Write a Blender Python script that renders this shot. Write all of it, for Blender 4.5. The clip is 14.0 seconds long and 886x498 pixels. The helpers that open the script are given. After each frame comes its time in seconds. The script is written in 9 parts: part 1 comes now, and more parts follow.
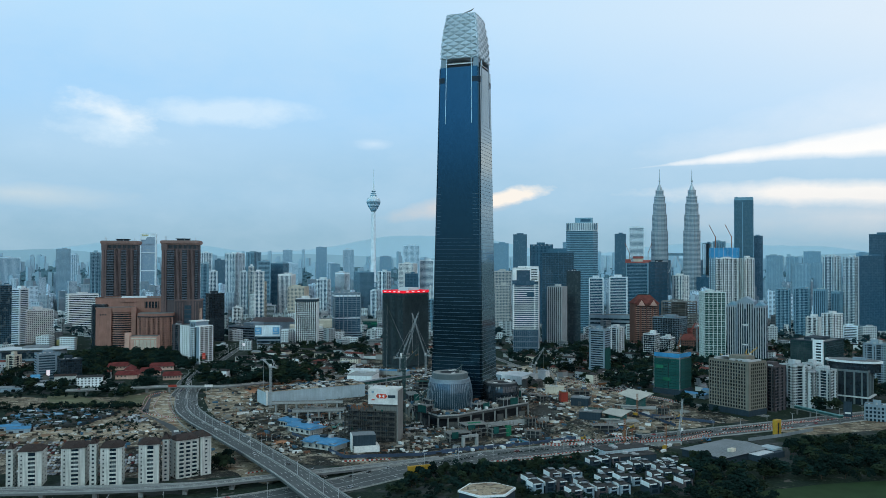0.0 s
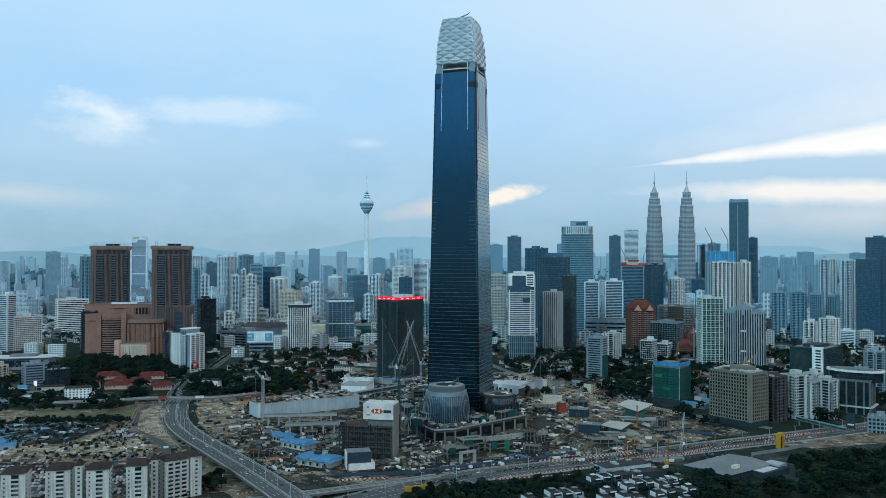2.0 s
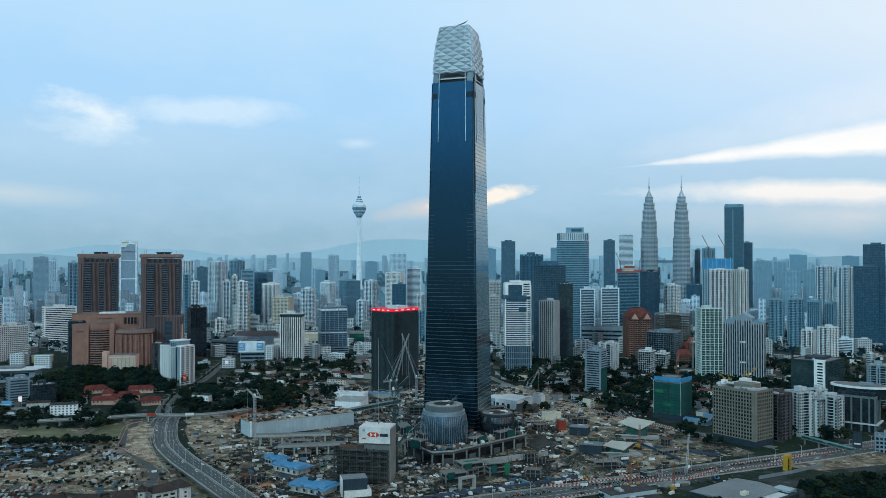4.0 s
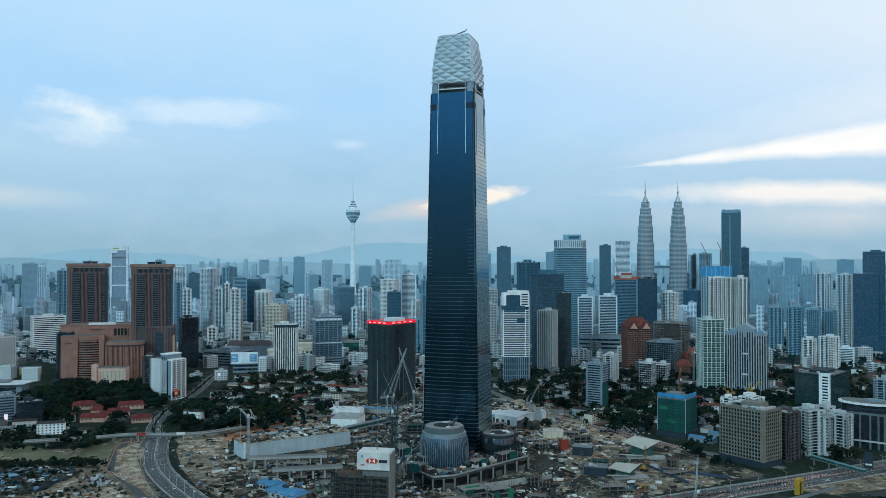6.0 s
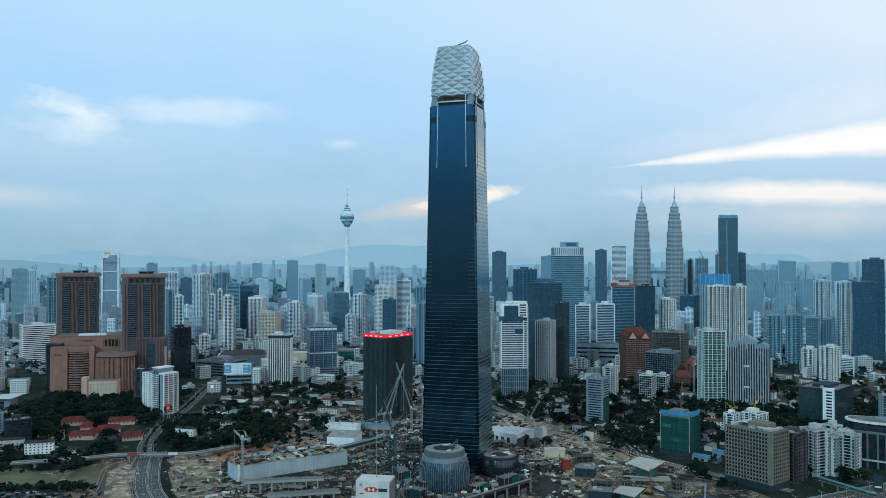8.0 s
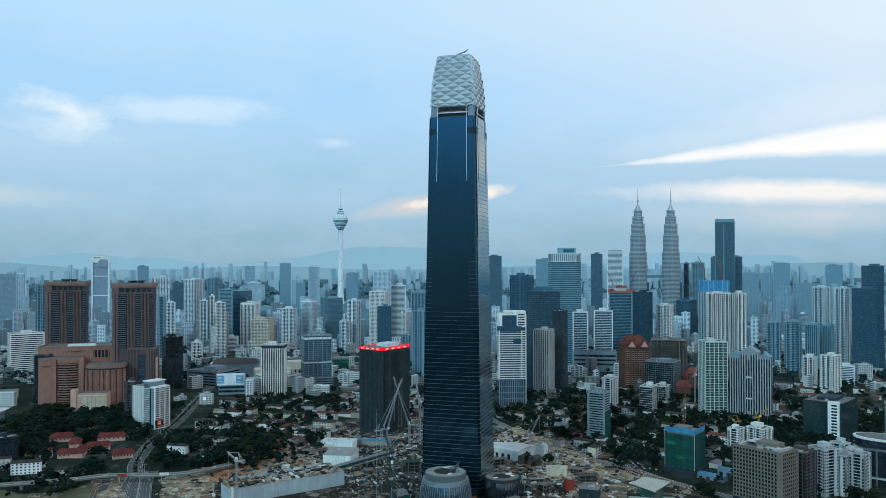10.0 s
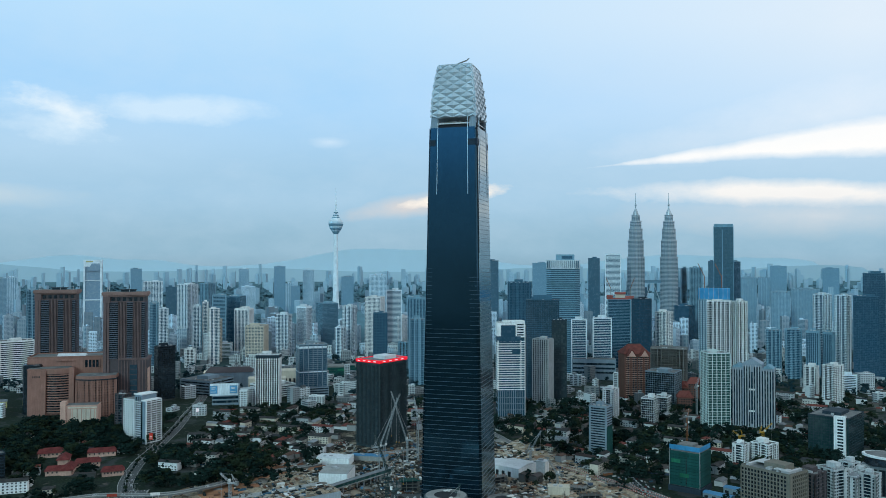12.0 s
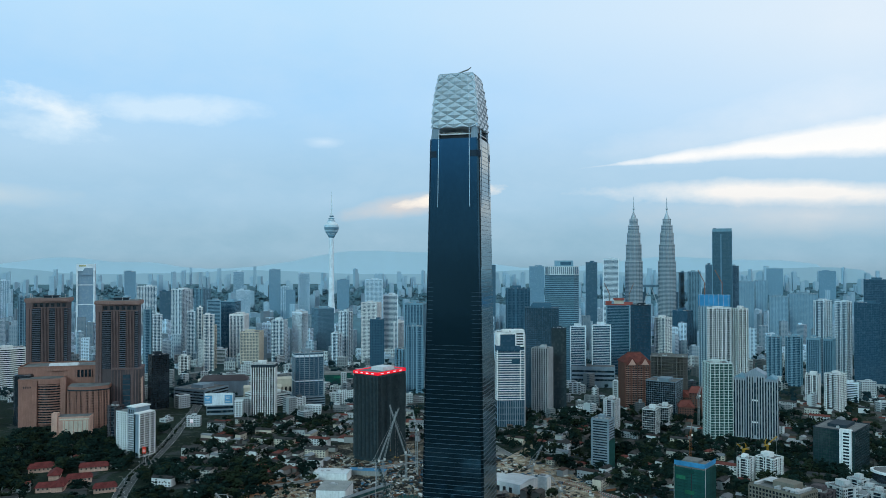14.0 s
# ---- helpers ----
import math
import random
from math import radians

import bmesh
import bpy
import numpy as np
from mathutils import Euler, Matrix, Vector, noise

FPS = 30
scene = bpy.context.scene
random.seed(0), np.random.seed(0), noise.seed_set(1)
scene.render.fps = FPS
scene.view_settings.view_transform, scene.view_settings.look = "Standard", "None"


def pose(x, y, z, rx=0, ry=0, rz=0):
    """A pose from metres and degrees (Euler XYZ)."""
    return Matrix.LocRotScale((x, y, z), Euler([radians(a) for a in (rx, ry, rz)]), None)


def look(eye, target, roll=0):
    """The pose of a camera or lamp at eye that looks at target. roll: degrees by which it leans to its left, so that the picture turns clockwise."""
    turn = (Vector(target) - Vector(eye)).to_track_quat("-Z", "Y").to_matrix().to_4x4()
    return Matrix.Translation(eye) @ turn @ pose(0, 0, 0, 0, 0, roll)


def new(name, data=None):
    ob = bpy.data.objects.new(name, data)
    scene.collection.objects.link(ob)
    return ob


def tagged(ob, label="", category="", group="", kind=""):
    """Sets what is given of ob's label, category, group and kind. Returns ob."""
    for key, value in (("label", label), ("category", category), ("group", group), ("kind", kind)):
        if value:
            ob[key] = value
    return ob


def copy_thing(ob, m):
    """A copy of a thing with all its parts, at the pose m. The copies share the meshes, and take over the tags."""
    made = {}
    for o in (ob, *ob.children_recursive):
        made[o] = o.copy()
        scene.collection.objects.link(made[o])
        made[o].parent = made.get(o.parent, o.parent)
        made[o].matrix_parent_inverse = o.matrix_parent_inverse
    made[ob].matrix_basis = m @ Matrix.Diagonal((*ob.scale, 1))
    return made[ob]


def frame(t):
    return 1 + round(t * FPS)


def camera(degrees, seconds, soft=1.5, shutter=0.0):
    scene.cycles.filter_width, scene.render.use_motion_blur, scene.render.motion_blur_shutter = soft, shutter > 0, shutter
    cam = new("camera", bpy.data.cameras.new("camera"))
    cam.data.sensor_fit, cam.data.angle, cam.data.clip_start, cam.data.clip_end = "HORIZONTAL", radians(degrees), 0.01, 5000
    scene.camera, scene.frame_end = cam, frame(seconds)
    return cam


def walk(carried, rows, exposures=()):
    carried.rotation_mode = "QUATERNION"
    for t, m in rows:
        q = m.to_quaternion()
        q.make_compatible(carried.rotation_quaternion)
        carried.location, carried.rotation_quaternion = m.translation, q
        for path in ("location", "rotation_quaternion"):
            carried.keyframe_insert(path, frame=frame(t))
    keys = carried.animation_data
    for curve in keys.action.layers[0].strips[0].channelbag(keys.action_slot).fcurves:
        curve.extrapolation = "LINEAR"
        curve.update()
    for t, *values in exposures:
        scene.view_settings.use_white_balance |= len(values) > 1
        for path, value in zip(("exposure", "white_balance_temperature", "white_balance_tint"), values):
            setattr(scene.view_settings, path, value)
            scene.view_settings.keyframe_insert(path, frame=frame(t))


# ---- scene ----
cam = camera(58.6, 14.0, soft=0.65)
PATH = [
    (0, (-25.978, -899.321, 163.279), (-25.957, -897.321, 163.312), 0.2),
    (0.5, (-26.458, -895.911, 166.044), (-26.433, -893.912, 166.076), 0.1),
    (1, (-27.395, -891.963, 168.27), (-27.366, -889.964, 168.302), 0.2),
    (1.5, (-28.594, -887.366, 171.01), (-28.558, -885.366, 171.042), 0.1),
    (2, (-29.119, -882.284, 174.263), (-29.08, -880.285, 174.294), 0.1),
    (2.5, (-30.616, -877.405, 178.175), (-30.572, -875.406, 178.207), 0.1),
    (3, (-32.313, -871.102, 182.268), (-32.262, -869.103, 182.299), 0.1),
    (3.5, (-33.404, -865.5, 186.195), (-33.348, -863.501, 186.226), 0.1),
    (6, (-40.964, -835.295, 205.102), (-40.885, -833.296, 205.136), 0.0),
    (6.5, (-42.401, -830.163, 209.545), (-42.317, -828.165, 209.578), 0.0),
    (7, (-44.108, -823.622, 213.573), (-44.019, -821.624, 213.607), -0.0),
    (7.5, (-45.099, -819.412, 218.477), (-45.007, -817.414, 218.51), -0.0),
    (8, (-47.109, -814.444, 222.926), (-47.012, -812.446, 222.959), -0.0),
    (10.5, (-54.473, -785.264, 243.26), (-54.354, -783.268, 243.29), -0.1),
    (11, (-55.144, -779.667, 246.757), (-55.023, -777.671, 246.787), -0.1),
    (11.5, (-56.318, -774.13, 250.8), (-56.193, -772.135, 250.83), -0.0),
    (12, (-57.59, -767.976, 254.487), (-57.46, -765.98, 254.517), -0.0),
    (12.5, (-58.757, -762.945, 257.88), (-58.623, -760.95, 257.909), -0.0),
    (13, (-60.122, -757.193, 262.375), (-59.984, -755.198, 262.404), -0.0),
    (13.5, (-61.214, -753.256, 264.956), (-61.073, -751.261, 264.986), 0.0),
    (14, (-62.227, -748.78, 267.872), (-62.084, -746.786, 267.902), 0.0),
]
walk(cam, [(t, look(eye, target, roll)) for t, eye, target, roll in PATH])

# ---------------------------------------------------------------- world and sun
SUN_ELEV, SUN_TURN = radians(25), radians(212)
world = bpy.data.worlds.new("evening_sky")
scene.world = world
world.use_nodes = True
wn, wl = world.node_tree.nodes, world.node_tree.links
wn.clear()


def wmath(op, a, b=None, c=None, clamp=False):
    n = wn.new("ShaderNodeMath")
    n.operation, n.use_clamp = op, clamp
    for k, v in enumerate((a, b, c)):
        if v is None:
            continue
        if isinstance(v, (int, float)):
            n.inputs[k].default_value = v
        else:
            wl.new(v, n.inputs[k])
    return n.outputs[0]


def wmix(fac, a, b):
    n = wn.new("ShaderNodeMix")
    n.data_type, n.clamp_factor = "RGBA", True
    for k, v in ((0, fac), (6, a), (7, b)):
        if isinstance(v, (int, float)):
            n.inputs[k].default_value = v
        elif isinstance(v, tuple):
            n.inputs[k].default_value = (*v, 1)
        else:
            wl.new(v, n.inputs[k])
    return n.outputs[2]


def wramp(fac, stops):
    n = wn.new("ShaderNodeValToRGB")
    n.color_ramp.interpolation = "EASE"
    while len(n.color_ramp.elements) < len(stops):
        n.color_ramp.elements.new(0.5)
    for e, (p, c) in zip(n.color_ramp.elements, stops):
        e.position, e.color = p, (*c, 1)
    wl.new(fac, n.inputs[0])
    return n.outputs[0]


sky = wn.new("ShaderNodeTexSky")
sky.sky_type, sky.sun_disc, sky.sun_elevation, sky.sun_rotation = "NISHITA", False, SUN_ELEV, SUN_TURN
sky.air_density, sky.dust_density = 1.2, 2.0
coord = wn.new("ShaderNodeTexCoord").outputs["Generated"]
split = wn.new("ShaderNodeSeparateXYZ")
wl.new(coord, split.inputs[0])
sx, sy, sz = split.outputs
ahead = wmath("MAXIMUM", sy, 0.05)
cu, cv = wmath("DIVIDE", sx, ahead), wmath("DIVIDE", sz, ahead)
noise_w = wn.new("ShaderNodeTexNoise")
noise_w.inputs["Scale"].default_value, noise_w.inputs["Detail"].default_value, noise_w.inputs["Roughness"].default_value = 11.0, 9.0, 0.62
stretch = wn.new("ShaderNodeMapping")
stretch.inputs["Scale"].default_value = (1.0, 1.0, 2.0)
wl.new(coord, stretch.inputs[0])
wl.new(stretch.outputs[0], noise_w.inputs["Vector"])
puff = wmath("SUBTRACT", noise_w.outputs["Fac"], 0.5)


def cloud(u, v, su, sv, slope=0.0, edge=0.9, rough=2.2, grow=0.0):
    """A soft-edged cloud round the direction (u, v), its half sizes su, sv, its edge torn by noise."""
    du = wmath("SUBTRACT", cu, u)
    dv = wmath("SUBTRACT", wmath("SUBTRACT", cv, v), wmath("MULTIPLY", du, slope))
    half = wmath("MAXIMUM", wmath("MULTIPLY_ADD", du, grow, sv), 0.003)
    r = wmath("ADD", wmath("POWER", wmath("DIVIDE", du, su), 2.0), wmath("POWER", wmath("DIVIDE", dv, half), 2.0))
    r = wmath("MULTIPLY_ADD", puff, rough, wmath("SQRT", r))
    m = wmath("DIVIDE", wmath("SUBTRACT", 1.0, r), edge, clamp=True)
    return wmath("MULTIPLY", m, wmath("GREATER_THAN", sy, 0.1))


up = wmath("MULTIPLY_ADD", sz, 0.5, 0.5, clamp=True)
veil = wramp(up, [(0.0, (0.08, 0.13, 0.16)), (0.49, (0.22, 0.38, 0.49)), (0.508, (0.30, 0.505, 0.65)), (0.545, (0.375, 0.61, 0.81)),
                  (0.60, (0.41, 0.70, 1.0)), (0.66, (0.515, 0.785, 1.03)), (0.74, (0.20, 0.42, 0.55)), (0.85, (0.08, 0.20, 0.27)), (1.0, (0.06, 0.16, 0.22))])
rear = wramp(up, [(0.0, (0.05, 0.07, 0.08)), (0.5, (0.07, 0.13, 0.155)), (0.55, (0.14, 0.34, 0.50)), (0.62, (0.30, 0.98, 1.75)), (0.72, (0.20, 0.42, 0.55)), (0.85, (0.08, 0.20, 0.27)), (1.0, (0.06, 0.16, 0.22))])
veil = wmix(wmath("MULTIPLY_ADD", sy, -2.5, 0.3, clamp=True), veil, rear)
bright = wmath("MULTIPLY", wmath("MULTIPLY_ADD", cu, 1.5, 0.1, clamp=True), wmath("MULTIPLY_ADD", cv, 4.0, -0.25, clamp=True))
patch = wmath("MULTIPLY_ADD", puff, 2.0, 0.35, clamp=True)
tone = wmix(wmath("MULTIPLY", bright, 0.92), veil, (0.80, 0.90, 1.0))
tone = wmix(wmath("MULTIPLY", patch, 0.25), tone, (0.66, 0.82, 0.96))
sky_tone = wn.new("ShaderNodeVectorMath")
sky_tone.operation = "SCALE"
sky_tone.inputs["Scale"].default_value = 0.05
wl.new(sky.outputs[0], sky_tone.inputs[0])
tone = wmix(0.96, sky_tone.outputs[0], tone)
WHITE, ROSE = (0.93, 0.97, 1.0), (0.95, 0.83, 0.72)
for u, v, su, sv, slope, edge, rough, grow, col, amount in (
        (-0.40, 0.150, 0.28, 0.050, 0.0, 1.6, 2.6, 0.0, (0.60, 0.79, 0.95), 0.55),
        (-0.412, 0.172, 0.085, 0.030, -0.15, 0.9, 2.8, -0.1, (0.72, 0.88, 1.0), 0.65),
        (-0.400, 0.186, 0.062, 0.022, -0.2, 0.8, 2.6, 0.0, (0.84, 0.94, 1.0), 0.85),
        (-0.26, 0.190, 0.15, 0.020, 0.0, 0.8, 2.4, 0.0, (0.66, 0.84, 0.99), 0.8),
        (-0.078, 0.150, 0.034, 0.010, 0.0, 1.0, 2.0, 0.0, (0.68, 0.84, 0.98), 0.8),
        (-0.52, 0.086, 0.17, 0.018, -0.08, 1.3, 1.9, 0.0, (0.72, 0.78, 0.78), 0.65),
        (0.03, 0.070, 0.10, 0.016, 0.14, 1.0, 1.8, 0.0, (0.82, 0.72, 0.66), 0.7),
        (0.085, 0.081, 0.066, 0.011, 0.16, 0.5, 2.6, 0.06, (1.0, 0.93, 0.84), 0.95),
        (0.53, 0.090, 0.30, 0.020, 0.0, 0.7, 1.3, 0.0, (0.97, 0.95, 0.92), 0.95),
        (0.55, 0.060, 0.28, 0.034, 0.0, 1.4, 1.6, 0.0, (0.80, 0.80, 0.81), 0.7),
        (0.59, 0.160, 0.36, 0.026, 0.12, 0.5, 0.9, 0.075, (1.0, 1.0, 0.99), 1.0),
        (0.56, 0.190, 0.32, 0.050, 0.2, 1.6, 1.8, 0.06, (0.86, 0.92, 0.98), 0.7)):
    tone = wmix(wmath("MULTIPLY", cloud(u, v, su, sv, slope, edge, rough, grow), amount), tone, col)
back = wn.new("ShaderNodeBackground")
wl.new(tone, back.inputs["Color"])
back.inputs["Strength"].default_value = 1.0
wl.new(back.outputs[0], wn.new("ShaderNodeOutputWorld").inputs[0])

sun = new("sun", bpy.data.lights.new("sun", "SUN"))
sun.data.energy, sun.data.angle, sun.data.color = 1.1, radians(12), (0.66, 0.96, 1.0)
sun.matrix_world = look((-550, -880, 480), (0, 0, 0))

# ---------------------------------------------------------------- materials
MATS = {}


def material(key, colour, rough=0.7, metal=0.0, grain=0.5, vary=0.25, bump=0.15, streak=0.0, glow=0.0, spec=0.12, each=0.12):
    """A painted or raw surface: colour broken at two scales, rain streaks, tone by object, fine relief."""
    if key in MATS:
        return MATS[key]
    m = MATS[key] = bpy.data.materials.new(key)
    m.use_nodes = True
    nt = m.node_tree
    n, l = nt.nodes, nt.links
    b = n["Principled BSDF"]
    b.inputs["Roughness"].default_value, b.inputs["Metallic"].default_value = rough, metal
    b.inputs["Specular IOR Level"].default_value = spec
    tc = n.new("ShaderNodeTexCoord").outputs["Object"]

    def tex(scale, vec=tc, detail=4.0):
        t = n.new("ShaderNodeTexNoise")
        t.inputs["Scale"].default_value, t.inputs["Detail"].default_value = scale, detail
        l.new(vec, t.inputs["Vector"])
        return t.outputs["Fac"]

    def mult(a, b2):
        t = n.new("ShaderNodeMath")
        t.operation = "MULTIPLY"
        for k, v in enumerate((a, b2)):
            if isinstance(v, float):
                t.inputs[k].default_value = v
            else:
                l.new(v, t.inputs[k])
        return t.outputs[0]

    def span(f, lo, hi):
        t = n.new("ShaderNodeMapRange")
        t.inputs["From Min"].default_value, t.inputs["From Max"].default_value = 0.25, 0.75
        t.inputs["To Min"].default_value, t.inputs["To Max"].default_value = lo, hi
        l.new(f, t.inputs[0])
        return t.outputs[0]

    k = mult(span(tex(grain), 1 - vary * 0.6, 1 + vary * 0.6), span(tex(grain * 0.13, detail=3.0), 1 - vary, 1 + vary))
    if streak:
        mp = n.new("ShaderNodeMapping")
        mp.inputs["Scale"].default_value = (1.2, 1.2, 0.05)
        l.new(tc, mp.inputs[0])
        k = mult(k, span(tex(1.0, mp.outputs[0]), 1 - streak, 1 + streak * 0.4))
    if each:
        oi = n.new("ShaderNodeObjectInfo").outputs["Random"]
        t = n.new("ShaderNodeMapRange")
        t.inputs["To Min"].default_value, t.inputs["To Max"].default_value = 1 - each, 1 + each
        l.new(oi, t.inputs[0])
        k = mult(k, t.outputs[0])
    sc = n.new("ShaderNodeVectorMath")
    sc.operation = "SCALE"
    sc.inputs[0].default_value = colour
    l.new(k, sc.inputs["Scale"])
    l.new(sc.outputs[0], b.inputs["Base Color"])
    if bump:
        bp = n.new("ShaderNodeBump")
        bp.inputs["Strength"].default_value, bp.inputs["Distance"].default_value = bump, 0.3
        l.new(tex(grain * 3), bp.inputs["Height"])
        l.new(bp.outputs[0], b.inputs["Normal"])
    if glow:
        b.inputs["Emission Color"].default_value = (*colour, 1)
        b.inputs["Emission Strength"].default_value = glow
    return m


def glazing(key, dark, light, cell=(3.2, 3.2, 3.6), share=0.3, rough=0.12, metal=0.0, spec=0.8, wave=0.02):
    """Window glass: each pane its own tone, some with pale blinds, slightly wavy."""
    if key in MATS:
        return MATS[key]
    m = MATS[key] = bpy.data.materials.new(key)
    m.use_nodes = True
    n, l = m.node_tree.nodes, m.node_tree.links
    b = n["Principled BSDF"]
    b.inputs["Metallic"].default_value, b.inputs["Specular IOR Level"].default_value = metal, spec
    tc = n.new("ShaderNodeTexCoord").outputs["Object"]
    snap = n.new("ShaderNodeVectorMath")
    snap.operation = "SNAP"
    snap.inputs[1].default_value = cell
    l.new(tc, snap.inputs[0])
    wn_ = n.new("ShaderNodeTexWhiteNoise")
    l.new(snap.outputs[0], wn_.inputs["Vector"])
    ramp = n.new("ShaderNodeValToRGB")
    ramp.color_ramp.elements[0].position, ramp.color_ramp.elements[0].color = 1 - share, (*dark, 1)
    ramp.color_ramp.elements[1].position, ramp.color_ramp.elements[1].color = 1.0, (*light, 1)
    l.new(wn_.outputs["Value"], ramp.inputs[0])
    l.new(ramp.outputs[0], b.inputs["Base Color"])
    b.inputs["Roughness"].default_value = rough
    t = n.new("ShaderNodeTexNoise")
    t.inputs["Scale"].default_value = 0.25
    l.new(tc, t.inputs["Vector"])
    bp = n.new("ShaderNodeBump")
    bp.inputs["Strength"].default_value, bp.inputs["Distance"].default_value = wave, 0.6
    l.new(t.outputs["Fac"], bp.inputs["Height"])
    l.new(bp.outputs[0], b.inputs["Normal"])
    return m


def wall_paint(key, colour, **kw):
    return material(key, colour, **{**dict(rough=0.75, streak=0.22, vary=0.14, grain=0.6, bump=0.1), **kw})


WHITE_W = wall_paint("white_paint", (0.80, 0.84, 0.84))
CREAM_W = wall_paint("cream_paint", (0.62, 0.57, 0.47))
GREY_W = wall_paint("grey_render", (0.245, 0.33, 0.385))
STONE_W = wall_paint("buff_stone", (0.205, 0.192, 0.158))
CONC_W = wall_paint("raw_concrete", (0.21, 0.215, 0.205), streak=0.35)
TERRA_W = wall_paint("terracotta_cladding", (0.165, 0.118, 0.115))
ROSE_W = wall_paint("pale_rose_render", (0.56, 0.36, 0.29))
BROWN_W = wall_paint("dark_brown_cladding", (0.098, 0.085, 0.09))
DARK_W = wall_paint("charcoal_cladding", (0.030, 0.050, 0.066))
BLUE_W = wall_paint("blue_grey_cladding", (0.22, 0.30, 0.36))
BRICK_W = wall_paint("red_brick_render", (0.17, 0.085, 0.065))
YELLOW_W = wall_paint("faded_yellow_paint", (0.46, 0.45, 0.20))
# Mid and far palettes: aerial haze is painted into the base colours.
MID_WHITE = wall_paint("hazed_white_paint", (0.72, 0.83, 0.88))
MID_CREAM = wall_paint("hazed_cream_paint", (0.52, 0.54, 0.52))
MID_GREY = wall_paint("hazed_grey_render", (0.20, 0.37, 0.47))
MID_DARK = wall_paint("hazed_dark_cladding", (0.055, 0.142, 0.21))
FAR_WHITE = wall_paint("far_hazed_white_paint", (0.55, 0.73, 0.83))
FAR_GREY = wall_paint("far_hazed_grey_render", (0.27, 0.43, 0.53))
FAR_DARK = wall_paint("far_hazed_dark_cladding", (0.17, 0.315, 0.42))
GLASS = glazing("dark_teal_glass", (0.010, 0.024, 0.036), (0.10, 0.13, 0.14))
GLASS_BLUE = glazing("blue_glass", (0.04, 0.085, 0.12), (0.075, 0.13, 0.17), share=0.4, metal=0.3)
GLASS_GREEN = glazing("green_glass", (0.03, 0.10, 0.095), (0.09, 0.18, 0.175), share=0.5, metal=0.2)
GLASS_BLACK = glazing("black_glass", (0.012, 0.022, 0.03), (0.022, 0.034, 0.042), share=0.5)
# Mid and far panes are lifted towards blue, distance haze put into the tint.
MID_GLASS = glazing("hazed_glass", (0.065, 0.14, 0.195), (0.11, 0.20, 0.26))
FAR_GLASS = glazing("far_hazed_glass", (0.18, 0.33, 0.43), (0.23, 0.39, 0.49))
PALE_FLAT = wall_paint("grey_white_render", (0.50, 0.54, 0.55), streak=0.3)
GLASS_DEEP = glazing("deep_green_glass", (0.015, 0.045, 0.048), (0.03, 0.07, 0.07), share=0.5)
PALE_GREEN_W = wall_paint("pale_green_white_paint", (0.60, 0.71, 0.70))
# Dark glass lifted by the same painted haze.
HAZE_GLASS = glazing("hazed_dark_glass", (0.026, 0.080, 0.128), (0.048, 0.115, 0.168), share=0.5)
STEEL = material("painted_steel", (0.45, 0.47, 0.48), rough=0.45, metal=0.3)
RUST = material("rusty_steel", (0.24, 0.10, 0.05), rough=0.8)
ROOF_GREY = material("grey_roof_sheet", (0.20, 0.225, 0.24), rough=0.5, vary=0.25, streak=0.2)
ROOF_WHITE = material("white_roof_sheet", (0.62, 0.66, 0.68), rough=0.5, vary=0.15, streak=0.2)
ROOF_RED = material("red_clay_tile", (0.17, 0.055, 0.045), rough=0.8, vary=0.3, grain=1.0)
ROOF_DARK = material("dark_weathered_tile", (0.05, 0.05, 0.05), rough=0.85, vary=0.4, grain=1.0)
ROOF_BLUE = material("blue_roof_sheet", (0.07, 0.24, 0.42), rough=0.5, vary=0.2)
ROOF_PALE = material("pale_ribbed_roof", (0.22, 0.25, 0.265), rough=0.5, vary=0.15, streak=0.2)
ROOF_BRIGHT = material("bright_red_tile", (0.145, 0.036, 0.034), rough=0.8, vary=0.4, grain=1.0)
NET_BRIGHT = material("bright_green_net", (0.02, 0.15, 0.085), rough=0.8, vary=0.3, grain=0.5)
HOARD = material("navy_hoarding", (0.05, 0.075, 0.12), rough=0.6, vary=0.2)
GRAVEL = material("roof_gravel", (0.17, 0.18, 0.18), rough=0.9, vary=0.35)
NET = material("green_scaffold_net", (0.012, 0.07, 0.064), rough=0.8, vary=0.35, grain=0.3)
NET_BLUE = material("blue_scaffold_net", (0.05, 0.27, 0.50), rough=0.7)
ASPHALT = material("asphalt", (0.085, 0.092, 0.095), rough=0.85, vary=0.25, grain=0.2, each=0)
ASPHALT_P = material("worn_grey_asphalt", (0.098, 0.108, 0.11), rough=0.85, vary=0.2, grain=0.15, each=0)
PALE_ROAD = material("worn_concrete_road", (0.16, 0.17, 0.17), rough=0.9, vary=0.25, grain=0.15, each=0)
PAINT = material("road_paint", (0.65, 0.66, 0.63), rough=0.7, each=0)
SOIL = material("churned_soil", (0.25, 0.215, 0.165), rough=0.95, vary=0.55, grain=0.12, bump=0.4, each=0)
LATERITE = material("red_laterite", (0.33, 0.165, 0.095), rough=0.95, vary=0.4, grain=0.15, each=0.2)
RUBBLE = material("grey_rubble", (0.17, 0.17, 0.155), rough=0.95, vary=0.5, grain=0.5)
GRASS = material("mown_grass", (0.026, 0.054, 0.022), rough=0.9, vary=0.3, grain=0.08, each=0)
LEAF = material("leaves", (0.008, 0.020, 0.017), rough=0.75, vary=0.45, grain=0.4, each=0.35, spec=0.02)
